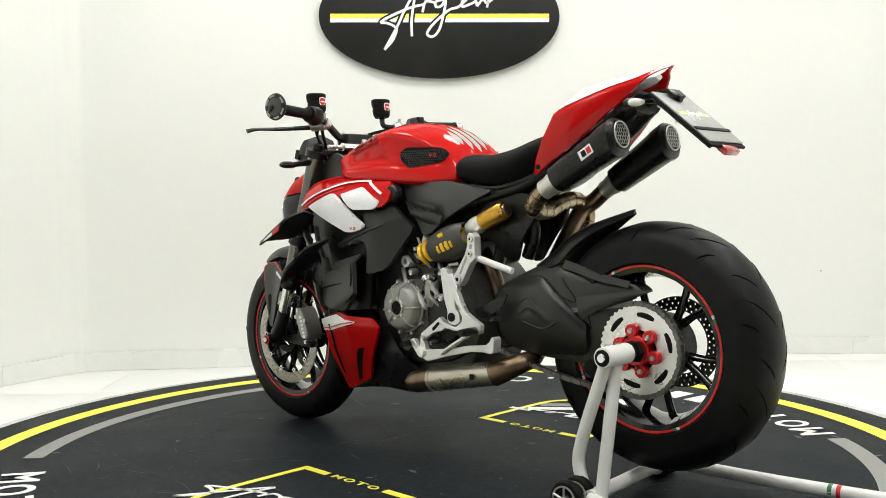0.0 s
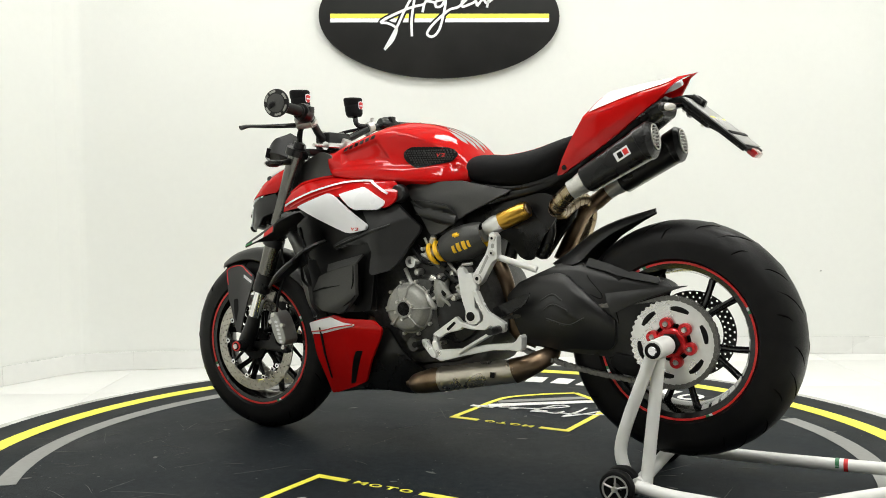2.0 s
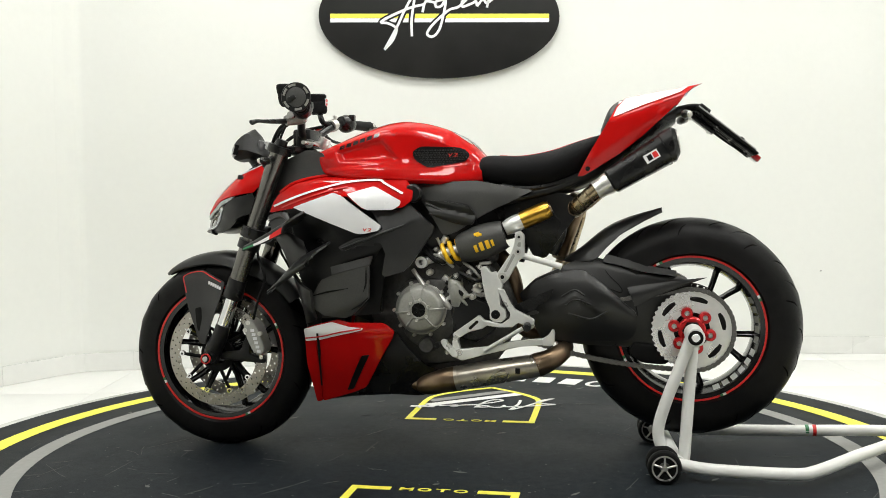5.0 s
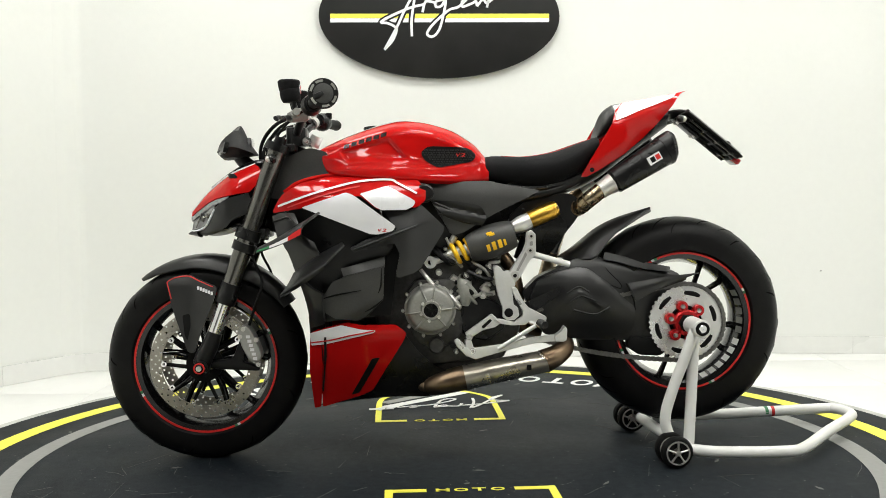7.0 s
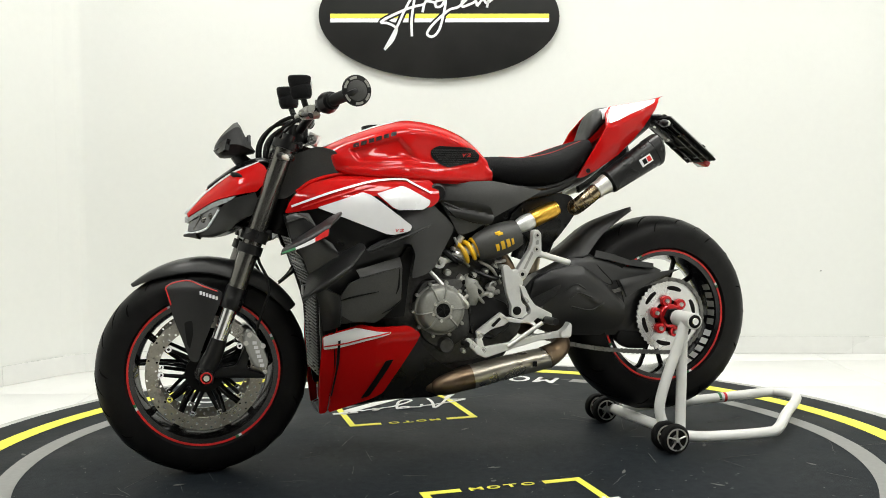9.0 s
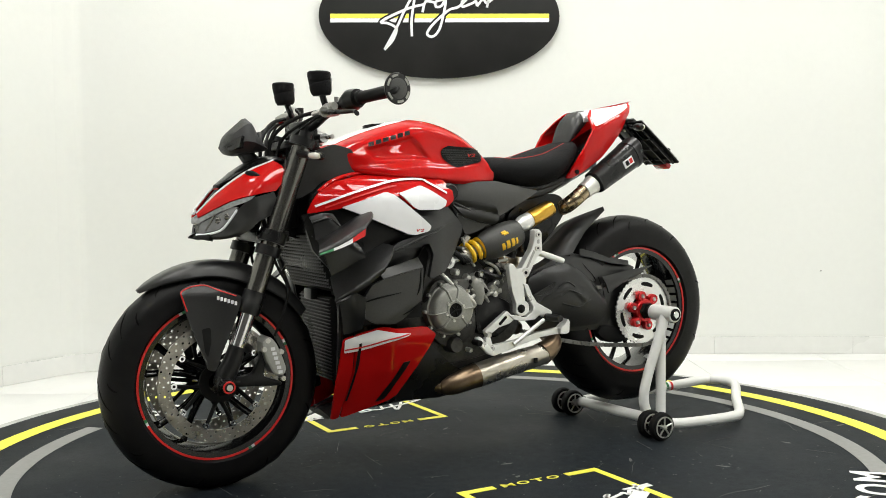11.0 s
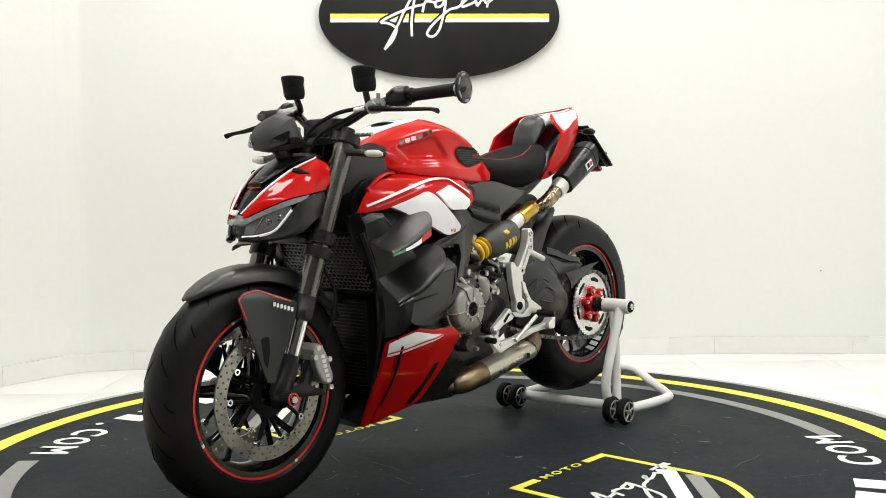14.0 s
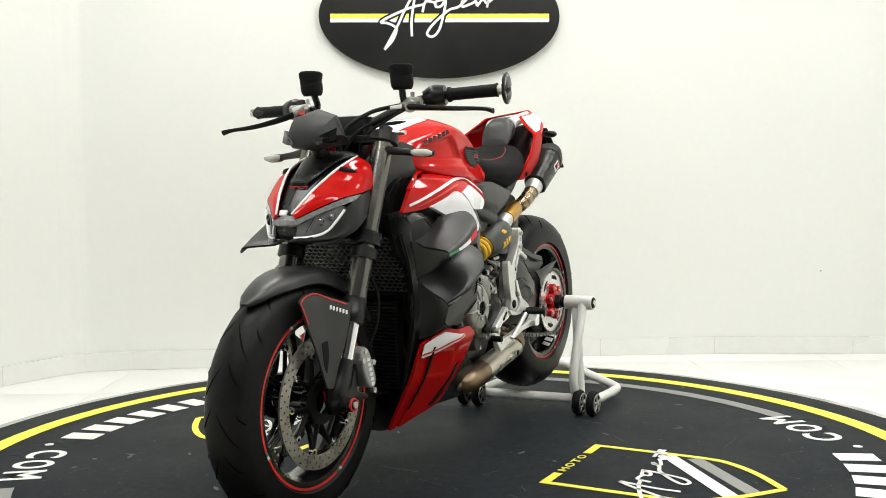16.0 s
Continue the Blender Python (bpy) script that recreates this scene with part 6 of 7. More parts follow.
def build_engine(bike):
    core = part("engine_block", plate([(-0.20, 0.62), (-0.10, 0.66), (0.06, 0.60), (0.13, 0.62), (0.20, 0.56), (0.24, 0.45), (0.22, 0.36), (0.10, 0.30), (-0.06, 0.28), (-0.18, 0.33), (-0.22, 0.45)], -0.135, 0.135, 0.02, 0.03), ENGINE, bike, "cast V-twin engine block")
    part("front_cylinder", plate([(-0.33, 0.56), (-0.20, 0.60), (-0.14, 0.50), (-0.20, 0.40), (-0.31, 0.44)], -0.10, 0.10, 0.015, 0.02), ENGINE, bike)
    part("rear_cylinder", plate([(-0.06, 0.62), (0.05, 0.74), (0.16, 0.70), (0.18, 0.60), (0.08, 0.55)], -0.11, 0.11, 0.015, 0.02), ENGINE, bike)
    c = Vector((-0.045, -0.150, 0.455))
    cover = part("clutch_cover", revolve([(0.0005, -0.050), (0.022, -0.050), (0.024, -0.056), (0.030, -0.056), (0.033, -0.052), (0.064, -0.050), (0.072, -0.045), (0.078, -0.032), (0.080, -0.02), (0.086, -0.018), (0.086, 0.03), (0.0005, 0.03)], 64, c), COVER, bike, "round grey ribbed clutch cover")
    for t in (0.05, 1.38, 2.0, 3.30, 4.05, 5.45):
        bm = bmesh.new()
        tube([(c.x + q * math.cos(t), c.y + h, c.z + q * math.sin(t)) for q, h in ((0.026, -0.053), (0.068, -0.051), (0.076, -0.042), (0.084, -0.022))], 0.0034, 6, bm=bm, straight=True)
        part("rib", bm, COVER, cover)
    bm = bmesh.new()
    for k in range(5):
        t = 2 * math.pi * k / 5
        rod((c.x, c.y - 0.054, c.z), (c.x + 0.021 * math.cos(t), c.y - 0.054, c.z + 0.021 * math.sin(t)), 0.003, 6, bm)
    revolve([(0.0005, -0.0535), (0.029, -0.0535), (0.029, -0.0508), (0.0005, -0.0508)], 24, c, bm)
    part("centre_star", bm, BLACK, cover, "dark star-shaped centre")
    for k in range(6):
        t = 2 * math.pi * k / 6 + 0.35
        bm = bmesh.new()
        bolt(bm, c.x + 0.034 * math.cos(t), c.y - 0.052, c.z + 0.034 * math.sin(t), 0.0055, 0.005)
        part("cover_bolt", bm, STEEL, cover)
    for k in range(10):
        t = 2 * math.pi * k / 10 + 0.05
        bm = bmesh.new()
        bolt(bm, c.x + 0.091 * math.cos(t), c.y - 0.014, c.z + 0.091 * math.sin(t), 0.006, 0.008)
        part("cover_bolt", bm, STEEL, cover)
    for ob in (cover, *cover.children):
        ob.data.transform(Matrix.Translation(c + Vector((-0.002, 0, 0.006))) @ Matrix.Diagonal((0.9, 1, 0.9, 1)) @ Matrix.Translation(-c))
    part("cover_skirt", plate([(-0.125, 0.50), (-0.10, 0.375), (-0.06, 0.345), (0.0, 0.345), (0.05, 0.38), (0.055, 0.43), (0.03, 0.55), (-0.09, 0.55)], -0.160, -0.12, 0.008, 0.02), ENGINE, bike, "dark cast engine side case")
    part("sump", plate([(-0.12, 0.34), (0.10, 0.35), (0.20, 0.34), (0.17, 0.29), (0.06, 0.25), (-0.02, 0.21), (-0.14, 0.205)], -0.115, 0.115, 0.012, 0.02), ENGINE, bike, "dark engine sump")
    part("pump_cover", revolve([(0.0005, -0.03), (0.020, -0.03), (0.024, -0.02), (0.026, 0.02), (0.0005, 0.02)], 28, (-0.030, -0.150, 0.352)), ENGINE, bike)
    part("sprocket_cover", plate([(0.04, 0.48), (0.10, 0.50), (0.17, 0.47), (0.18, 0.40), (0.12, 0.36), (0.05, 0.38)], -0.165, -0.12, 0.008, 0.015), SATIN, bike, "black front sprocket cover")
    rnd = random.Random(11)
    for x, z in ((0.02, 0.60), (0.06, 0.56), (0.10, 0.57), (0.08, 0.62), (-0.02, 0.57), (0.13, 0.53), (0.05, 0.53), (0.0, 0.64), (0.11, 0.50), (0.15, 0.58), (-0.06, 0.60), (0.06, 0.36), (0.03, 0.33), (0.10, 0.44)):
        bm = bmesh.new()
        bolt(bm, x, -0.142 - rnd.random() * 0.02, z, rnd.uniform(0.006, 0.011), 0.014)
        part("engine_bolt", bm, STEEL, bike)
    for i in range(26):
        x, z = rnd.uniform(0.01, 0.15), rnd.uniform(0.46, 0.67)
        y, ln, q = -0.140 - rnd.random() * 0.022, rnd.uniform(0.012, 0.05), rnd.uniform(0.004, 0.012)
        t = rnd.uniform(0, math.pi)
        part("engine_fitting", rod((x - ln * math.cos(t) / 2, y, z - ln * math.sin(t) / 2), (x + ln * math.cos(t) / 2, y - 0.004, z + ln * math.sin(t) / 2), q, 10), (STEEL, COVER, SATIN, STEEL, BLACK)[i % 5], bike)
    for a, b in (((0.02, 0.52), (0.11, 0.455)), ((0.08, 0.60), (0.15, 0.53)), ((-0.02, 0.625), (0.05, 0.585)), ((0.06, 0.48), (0.14, 0.50))):
        part("coolant_pipe", tube([(a[0], -0.150, a[1]), ((a[0] + b[0]) / 2, -0.172, (a[1] + b[1]) / 2 + 0.012), (b[0], -0.150, b[1])], 0.005, 10, 6), COVER, bike)
    part("water_pump", tube([(0.055, -0.13, 0.545), (0.055, -0.15, 0.535), (0.06, -0.158, 0.50), (0.058, -0.155, 0.47)], [0.02, 0.024, 0.021, 0.014], 14, 4), COVER, bike)
    for i in range(7):
        a = (rnd.uniform(-0.08, 0.12), -0.13 - 0.03 * rnd.random(), rnd.uniform(0.50, 0.66))
        b = (a[0] + rnd.uniform(0.03, 0.09), -0.14, a[2] - rnd.uniform(0.0, 0.09))
        m = ((a[0] + b[0]) / 2 + 0.02, -0.17, (a[2] + b[2]) / 2 - 0.02)
        part("hose", tube([a, m, b], rnd.uniform(0.004, 0.009), 8, 6), (BLACK, SATIN, STEEL)[i % 3], bike)
    # radiator
    core = part("radiator", plate([(-0.475, 0.70), (-0.435, 0.71), (-0.375, 0.545), (-0.415, 0.530)], -0.165, 0.165, 0.004, 0.006), BLACK, bike, "black radiator core")
    bm = bmesh.new()
    p0, p1 = Vector((-0.481, 0, 0.698)), Vector((-0.421, 0, 0.535))
    dz = (p1 - p0).normalized()
    for r in range(15):
        for q in range(19):
            if q == 18 and r % 2:
                continue
            y = -0.158 + q * 0.0172 + (0.0086 if r % 2 else 0)
            base = p0 + dz * (0.008 + r * 0.0108)
            n = 6
            hexa = [base + Vector((0, 0.0086 * math.cos(t), 0)) * 1.0 + Vector((0, y, 0)) + dz * 0.0068 * math.sin(t) for t in (2 * math.pi * k / n for k in range(n))]
            for k in (0, 1, 2):
                rod(hexa[k], hexa[k + 1], 0.0017, 4, bm)
    part("radiator_guard", bm, GUARD, core, "black honeycomb radiator guard")
    part("lower_radiator", plate([(-0.408, 0.515), (-0.375, 0.515), (-0.358, 0.27), (-0.399, 0.27)], -0.122, 0.122, 0.006, 0.01), BLACK, bike, "black lower oil cooler")
    for i in range(24):
        bm = bmesh.new()
        f = i / 23
        p = Vector((-0.4085, 0, 0.505)).lerp(Vector((-0.4020, 0, 0.275)), f)
        box(p.x - 0.003, p.x + 0.001, -0.118, 0.118, p.z - 0.0012, p.z + 0.0012, 0, bm)
        part("cooler_fin", bm, SATIN, bike)
    part("radiator_bracket", box(-0.432, -0.412, -0.03, 0.03, 0.500, 0.532, 0.004), SATIN, bike)
    for s in (-1, 1):
        part("shroud_edge", tube([(-0.465, s * 0.170, 0.70), (-0.435, s * 0.175, 0.62), (-0.408, s * 0.172, 0.54), (-0.398, s * 0.165, 0.40), (-0.394, s * 0.13, 0.26)], 0.007, 10, 5), SATIN, bike)
        inner = [(-0.430, 0.60), (-0.37, 0.60), (-0.36, 0.43), (-0.352, 0.22), (-0.388, 0.215), (-0.402, 0.33), (-0.410, 0.52)]
        part("cooler_side", skin(inner, lambda x, z: lerp(z, [0.16, 0.30, 0.45, 0.6], [0.088, 0.145, 0.178, 0.182]), 0.012, 0.03, 0.008, s), SATIN, bike)
    # frame and side parts above the engine
    fr = lambda x, z: 0.150 + 0.02 * math.sin((x + 0.08) * 8) - 0.35 * bend(z - 0.806 + 0.04 * x, 0.012) - 0.15 * bend(0.76 - z, 0.02)
    for s in (-1, 1):
        part("side_cover", skin([(-0.075, 0.832), (-0.012, 0.838), (0.124, 0.842), (0.243, 0.818), (0.290, 0.812), (0.235, 0.785), (0.165, 0.752), (0.120, 0.728), (0.060, 0.690), (0.020, 0.678), (0.0, 0.715), (-0.045, 0.79)], fr, 0.014, 0.022, 0.012, s), FRAME_GREY, bike, "dark grey frame side cover")
        part("air_duct", skin([(-0.045, 0.785), (0.03, 0.782), (0.104, 0.768), (0.124, 0.735), (0.112, 0.709), (0.060, 0.715), (0.0, 0.735)], lambda x, z: fr(x, z) + 0.008 + 0.010 * abs(math.sin((z + 0.22 * x) * 82)), 0.012, 0.007, 0.012, s), MATTE, bike, "moulded dark grey side duct with rounded lobes")
        part("duct_rib", tube([(x, s * (fr(x, z) + 0.0105), z) for x, z in ((-0.03, 0.778), (0.03, 0.750), (0.075, 0.730), (0.108, 0.722))], 0.004, 8, 5), MATTE, bike)
        part("duct_rib", tube([(x, s * (fr(x, z) + 0.0105), z) for x, z in ((-0.02, 0.745), (0.02, 0.735), (0.06, 0.722), (0.10, 0.714))], 0.003, 8, 5), MATTE, bike)
        part("frame_plug", revolve([(0.0005, -0.012), (0.022, -0.012), (0.027, -0.006), (0.028, 0.012), (0.0005, 0.012)], 28, (-0.062, s * 0.198, 0.806)), SATIN, bike, "round black frame plug")
        part("subframe_tube", tube([(0.10, s * 0.12, 0.76), (0.24, s * 0.12, 0.79), (0.36, s * 0.11, 0.82), (0.48, s * 0.08, 0.88)], 0.014, 12, 5), SATIN, bike)
    part("frame_spar", plate([(-0.20, 0.80), (-0.05, 0.82), (0.10, 0.80), (0.12, 0.70), (0.05, 0.655), (-0.03, 0.63), (-0.16, 0.62)], -0.125, 0.125, 0.01, 0.02), SATIN, bike, "black frame behind the side covers")
    part("battery_tray", plate([(0.0, 0.80), (0.34, 0.81), (0.36, 0.76), (0.30, 0.70), (0.22, 0.665), (0.10, 0.655), (0.02, 0.68)], -0.10, 0.10, 0.01, 0.02), SATIN, bike, "black under-seat tray")


def build_rear(bike):
    wheel = build_wheel(bike, "rear_wheel", REAR, 0.325, 0.182, 0.9, 1)
    d, c = brake_disc(bike, REAR, 0.085, 0.122, 0.085, mat=FRAME_GREY)
    # sprocket
    s_at = REAR + Vector((0, -0.108, 0))
    rings = []
    teeth = 43
    prof = []
    for k in range(teeth * 4):
        t = 2 * math.pi * k / (teeth * 4)
        prof.append((0.112 + (0.004 if k % 4 in (1, 2) else 0.0), t))
    bm = bmesh.new()
    ring = [[(s_at.x + r * math.cos(t), s_at.y - 0.003, s_at.z + r * math.sin(t)), (s_at.x + r * math.cos(t), s_at.y + 0.003, s_at.z + r * math.sin(t)),
             (s_at.x + 0.052 * math.cos(t), s_at.y + 0.003, s_at.z + 0.052 * math.sin(t)), (s_at.x + 0.052 * math.cos(t), s_at.y - 0.003, s_at.z + 0.052 * math.sin(t))] for r, t in prof]
    skin_rings(bm, ring, closed=True)
    spr = part("sprocket", bm, SPROCKET, bike, "bright aluminium rear sprocket", angle=20)
    bm = bmesh.new()
    # black bars raised on the uncut plate paint the slots' shade
    for k in range(6):
        t = 2 * math.pi * k / 6 + 0.3
        pts = [(s_at.x + 0.091 * math.cos(a), s_at.y, s_at.z + 0.091 * math.sin(a)) for a in (t - 0.28, t - 0.1, t + 0.1, t + 0.28)]
        rings = tube(pts, [0.0075, 0.0095, 0.0095, 0.0075], 12, 3)
        for v in rings.verts:
            v.co.y = s_at.y + (v.co.y - s_at.y) * 0.5
        part("sprocket_slot", rings, BLACK, spr, "raised black bar for the dark of a lightening slot")
    for k in range(6):
        bm = bmesh.new()
        t = 2 * math.pi * k / 6 + 0.8
        p = Vector((s_at.x + 0.052 * math.cos(t), s_at.y - 0.012, s_at.z + 0.052 * math.sin(t)))
        revolve([(0.008, -0.008), (0.016, -0.008), (0.0175, -0.005), (0.0175, 0.012), (0.008, 0.012)], 20, p, bm)
        rod(p + Vector((0, 0.002, 0)), Vector((s_at.x + 0.02 * math.cos(t), s_at.y - 0.010, s_at.z + 0.02 * math.sin(t))), 0.012, 10, bm)
        part("carrier_lobe", bm, RED_ALLOY, spr, "red anodised carrier lobe")
    part("carrier", revolve([(0.022, -0.022), (0.036, -0.022), (0.040, -0.018), (0.040, 0.004), (0.022, 0.004)], 32, s_at), RED_ALLOY, spr, "red anodised sprocket carrier")
    for k in range(6):
        bm = bmesh.new()
        t = 2 * math.pi * k / 6 + 0.8
        bolt(bm, s_at.x + 0.052 * math.cos(t), s_at.y - 0.016, s_at.z + 0.052 * math.sin(t), 0.0068, 0.008)
        part("carrier_nut", bm, STEEL, spr)
    part("axle_nut", revolve([(0.012, -0.034), (0.026, -0.034), (0.029, -0.030), (0.029, 0.0), (0.012, 0.0)], 6, s_at), BLACK, spr)
    # chain: links along the two runs and round the sprocket
    path = []
    front = Vector((0.235, s_at.y, 0.405))
    top_a, bot_a = radians(98), radians(-98 + 360)
    for i in range(40):
        f = i / 40
        path.append(Vector((front.x, 0, front.z + 0.034)).lerp(Vector((s_at.x + 0.119 * math.cos(top_a), 0, s_at.z + 0.119 * math.sin(top_a))), f))
    for i in range(31):
        t = top_a - (top_a + 2 * math.pi - bot_a) * i / 30
        path.append(Vector((s_at.x + 0.119 * math.cos(t), 0, s_at.z + 0.119 * math.sin(t))))
    end = path[-1].copy()
    for i in range(1, 41):
        f = i / 40
        q = end.lerp(Vector((front.x, 0, front.z - 0.034)), f)
        q.z -= 0.018 * math.sin(math.pi * f)
        path.append(q)
    acc, last, links, pins = 0.0, path[0], bmesh.new(), bmesh.new()
    total = []
    for a, b in zip(path, path[1:]):
        n = max(1, int((b - a).length / 0.002))
        total += [a.lerp(b, i / n) for i in range(n)]
    pos = [total[0]]
    for p in total:
        if (p - pos[-1]).length >= 0.0158:
            pos.append(p)
    for i, (a, b) in enumerate(zip(pos, pos[1:])):
        w = 0.0085 if i % 2 else 0.0062
        for sd in (-1, 1):
            y = s_at.y + sd * w
            dvec = (b - a).normalized()
            nn = Vector((-dvec.z, 0, dvec.x))
            prof = []
            for f, h in ((-0.22, 0.0035), (0.0, 0.0068), (0.28, 0.0062), (0.5, 0.0048), (0.72, 0.0062), (1.0, 0.0068), (1.22, 0.0035)):
                prof.append((a.lerp(b, f), h))
            outl = [p + nn * h for p, h in prof] + [p - nn * h for p, h in prof[::-1]]
            v1 = [links.verts.new((p.x, y - 0.0011, p.z)) for p in outl]
            v2 = [links.verts.new((p.x, y + 0.0011, p.z)) for p in outl]
            links.faces.new(v1)
            links.faces.new(v2[::-1])
            for k in range(len(v1)):
                links.faces.new((v1[k], v1[(k + 1) % len(v1)], v2[(k + 1) % len(v1)], v2[k]))
        rod((a.x, s_at.y - 0.0105, a.z), (a.x, s_at.y + 0.0105, a.z), 0.0042, 8, links)
    tagged(part("chain", links, CHAIN, bike, "grey drive chain"), kind="stuff")
    # single-sided swingarm shell
    afy = lambda x, z: 0.088 + 0.046 * math.exp(-((x - 0.44) / 0.17) ** 2 - ((z - 0.475) / 0.12) ** 2)
    arm = [(0.240, 0.500), (0.285, 0.545), (0.345, 0.572), (0.376, 0.586), (0.410, 0.603), (0.476, 0.607), (0.500, 0.598), (0.612, 0.577), (0.706, 0.563), (0.738, 0.546), (0.700, 0.530), (0.640, 0.505),
           (0.628, 0.460), (0.640, 0.410), (0.650, 0.370), (0.640, 0.345), (0.560, 0.345), (0.440, 0.350), (0.330, 0.362), (0.285, 0.410)]
    sfy = lambda x, z: afy(x, z) - 0.010 - 0.6 * bend(z - lerp(x, [0.38, 0.48, 0.61, 0.72], [0.585, 0.588, 0.558, 0.545]), 0.006)
    part("swingarm", skin(arm, sfy, 0.05, 0.008, 0.01, -1), MATTE, bike, "matte dark grey single-sided swingarm", angle=50)
    shell = [(0.262, 0.485), (0.280, 0.535), (0.339, 0.561), (0.406, 0.576), (0.442, 0.571), (0.504, 0.524), (0.552, 0.477), (0.586, 0.451), (0.584, 0.390), (0.566, 0.366), (0.405, 0.360), (0.304, 0.370), (0.279, 0.428)]
    cfy = lambda x, z: afy(x, z) + 0.008 - 0.45 * bend(z - lerp(x, [0.26, 0.34, 0.44, 0.50, 0.58], [0.518, 0.546, 0.556, 0.508, 0.436]), 0.010) - 0.30 * bend(0.40 - z, 0.02) + 0.5 * bend(0.010 - abs(z - 0.500 + 0.6 * abs(x - 0.41)), 0.004) * lerp(x, [0.35, 0.38, 0.46, 0.50], [0, 1, 1, 0])
    cover = part("arm_cover", skin(shell, cfy, 0.030, 0.007, 0.012, -1), MATTE, bike, "bulged matte dark grey swingarm cover", angle=50)
    for line in ([(0.370, 0.497), (0.407, 0.517), (0.437, 0.502)], [(0.382, 0.473), (0.412, 0.490), (0.456, 0.475)], [(0.390, 0.448), (0.456, 0.434), (0.502, 0.455)]):
        part("cover_relief", tube([(x, -(cfy(x, z) - 0.001), z) for x, z in spline(line, 4)], 0.0032, 8, 2), MATTE, cover)
    for line in ([(0.477, 0.604), (0.504, 0.563), (0.541, 0.524), (0.541, 0.509), (0.510, 0.520)], [(0.560, 0.524), (0.584, 0.470), (0.590, 0.440)]):
        part("panel_seam", tube([(x, -(sfy(x, z) + 0.0002), z) for x, z in line], 0.0016, 6, 5), BLACK, bike)
    part("chain_guard", loft([[(0.560, 0.124, 0.526), (0.613, 0.124, 0.534), (0.691, 0.122, 0.545), (0.785, 0.116, 0.555)], [(0.570, 0.134, 0.500), (0.613, 0.132, 0.512), (0.680, 0.126, 0.530), (0.770, 0.118, 0.549)],
                              [(0.582, 0.132, 0.470), (0.613, 0.130, 0.487), (0.662, 0.126, 0.510), (0.740, 0.118, 0.538)]], 0.006, -1, 5, 4, (0, 1, 0.3)), MATTE, bike, "dark grey chain guard fin")
    part("arm_hub", revolve([(0.03, -0.094), (0.075, -0.090), (0.085, -0.07), (0.085, 0.03), (0.03, 0.03)], 36, REAR), SATIN, bike)
    part("arm_end", plate([(0.60, 0.50), (0.70, 0.52), (0.80, 0.45), (0.79, 0.36), (0.70, 0.30), (0.60, 0.34)], -0.085, -0.03, 0.01, 0.03), MATTE, bike)
    # hugger: an arched fin over the tyre and a flange down to the arm
    arch = [(0.374, 0.596), (0.424, 0.630), (0.491, 0.684), (0.556, 0.716), (0.662, 0.747)]
    under = [(0.452, 0.600), (0.474, 0.612), (0.516, 0.658), (0.573, 0.699), (0.664, 0.744)]
    for s in (-1, 1):
        rows = [[(x, 0.0005, z + 0.010) for x, z in arch], [(x, h, z + 0.004) for (x, z), h in zip(arch, (0.055, 0.050, 0.042, 0.030, 0.004))],
                [((x * 0.6 + u * 0.4), h, z * 0.6 + w * 0.4) for (x, z), (u, w), h in zip(arch, under, (0.082, 0.074, 0.062, 0.044, 0.006))], [(u, h, w) for (u, w), h in zip(under, (0.092, 0.084, 0.070, 0.050, 0.007))]]
        part("rear_hugger", loft(rows, 0.005, s, 5, 4, (-0.5, 0.6, 1)), MATTE, bike, "matte dark grey rear hugger fin")
    part("hugger_flange", loft([[(0.498, 0.086, 0.620), (0.540, 0.088, 0.610), (0.608, 0.090, 0.590), (0.702, 0.086, 0.572)], [(0.490, 0.094, 0.598), (0.540, 0.096, 0.588), (0.605, 0.096, 0.570), (0.699, 0.092, 0.556)]], 0.006, -1, 5, 3, (0, 1, 0.8)), MATTE, bike, "narrow hugger flange along the arm")
    # shock with yellow spring
    a, b = Vector((-0.045, -0.150, 0.600)), Vector((0.225, -0.150, 0.690))
    part("shock_eye", revolve([(0.008, -0.016), (0.018, -0.016), (0.018, 0.016), (0.008, 0.016)], 20, a), ALLOY, bike)
    part("shock_shaft", rod(a, a.lerp(b, 0.30), 0.0125, 16), ALLOY, bike, "bare alloy shock end")
    part("shock_body", rod(a.lerp(b, 0.2), a.lerp(b, 0.92), 0.019, 18), STEEL, bike)
    ax, n1 = (b - a).normalized(), Vector((0, 1, 0))
    n2 = ax.cross(n1)
    pts = []
    for i in range(86):
        f = i / 85
        t = 2 * math.pi * 8 * f
        pts.append(a.lerp(b, 0.24 + 0.64 * f) + (n1 * math.cos(t) + n2 * math.sin(t)) * 0.029)
    part("shock_spring", tube(pts, 0.0072, 8, 2), SPRING, bike, "yellow coil spring")
    bm = bmesh.new()
    rings = []
    bulge = lambda f: 0.0385 + 0.013 * math.sin(math.pi * min(1.0, max(0.0, (f - 0.42) / 0.52))) ** 0.7
    for f in np.linspace(0.42, 0.93, 12):
        c = a.lerp(b, f)
        rings.append([c + (n1 * math.cos(t) + n2 * math.sin(t)) * bulge(f) for t in np.linspace(math.pi * 0.55, math.pi * 1.6, 14)] +
                     [c + (n1 * math.cos(t) + n2 * math.sin(t)) * (bulge(f) - 0.002) for t in np.linspace(math.pi * 1.6, math.pi * 0.55, 14)])
    guard = part("shock_guard", skin_rings(bm, rings), FRAME_GREY, bike, "black plastic spring guard with cut-outs")
    bm = bmesh.new()
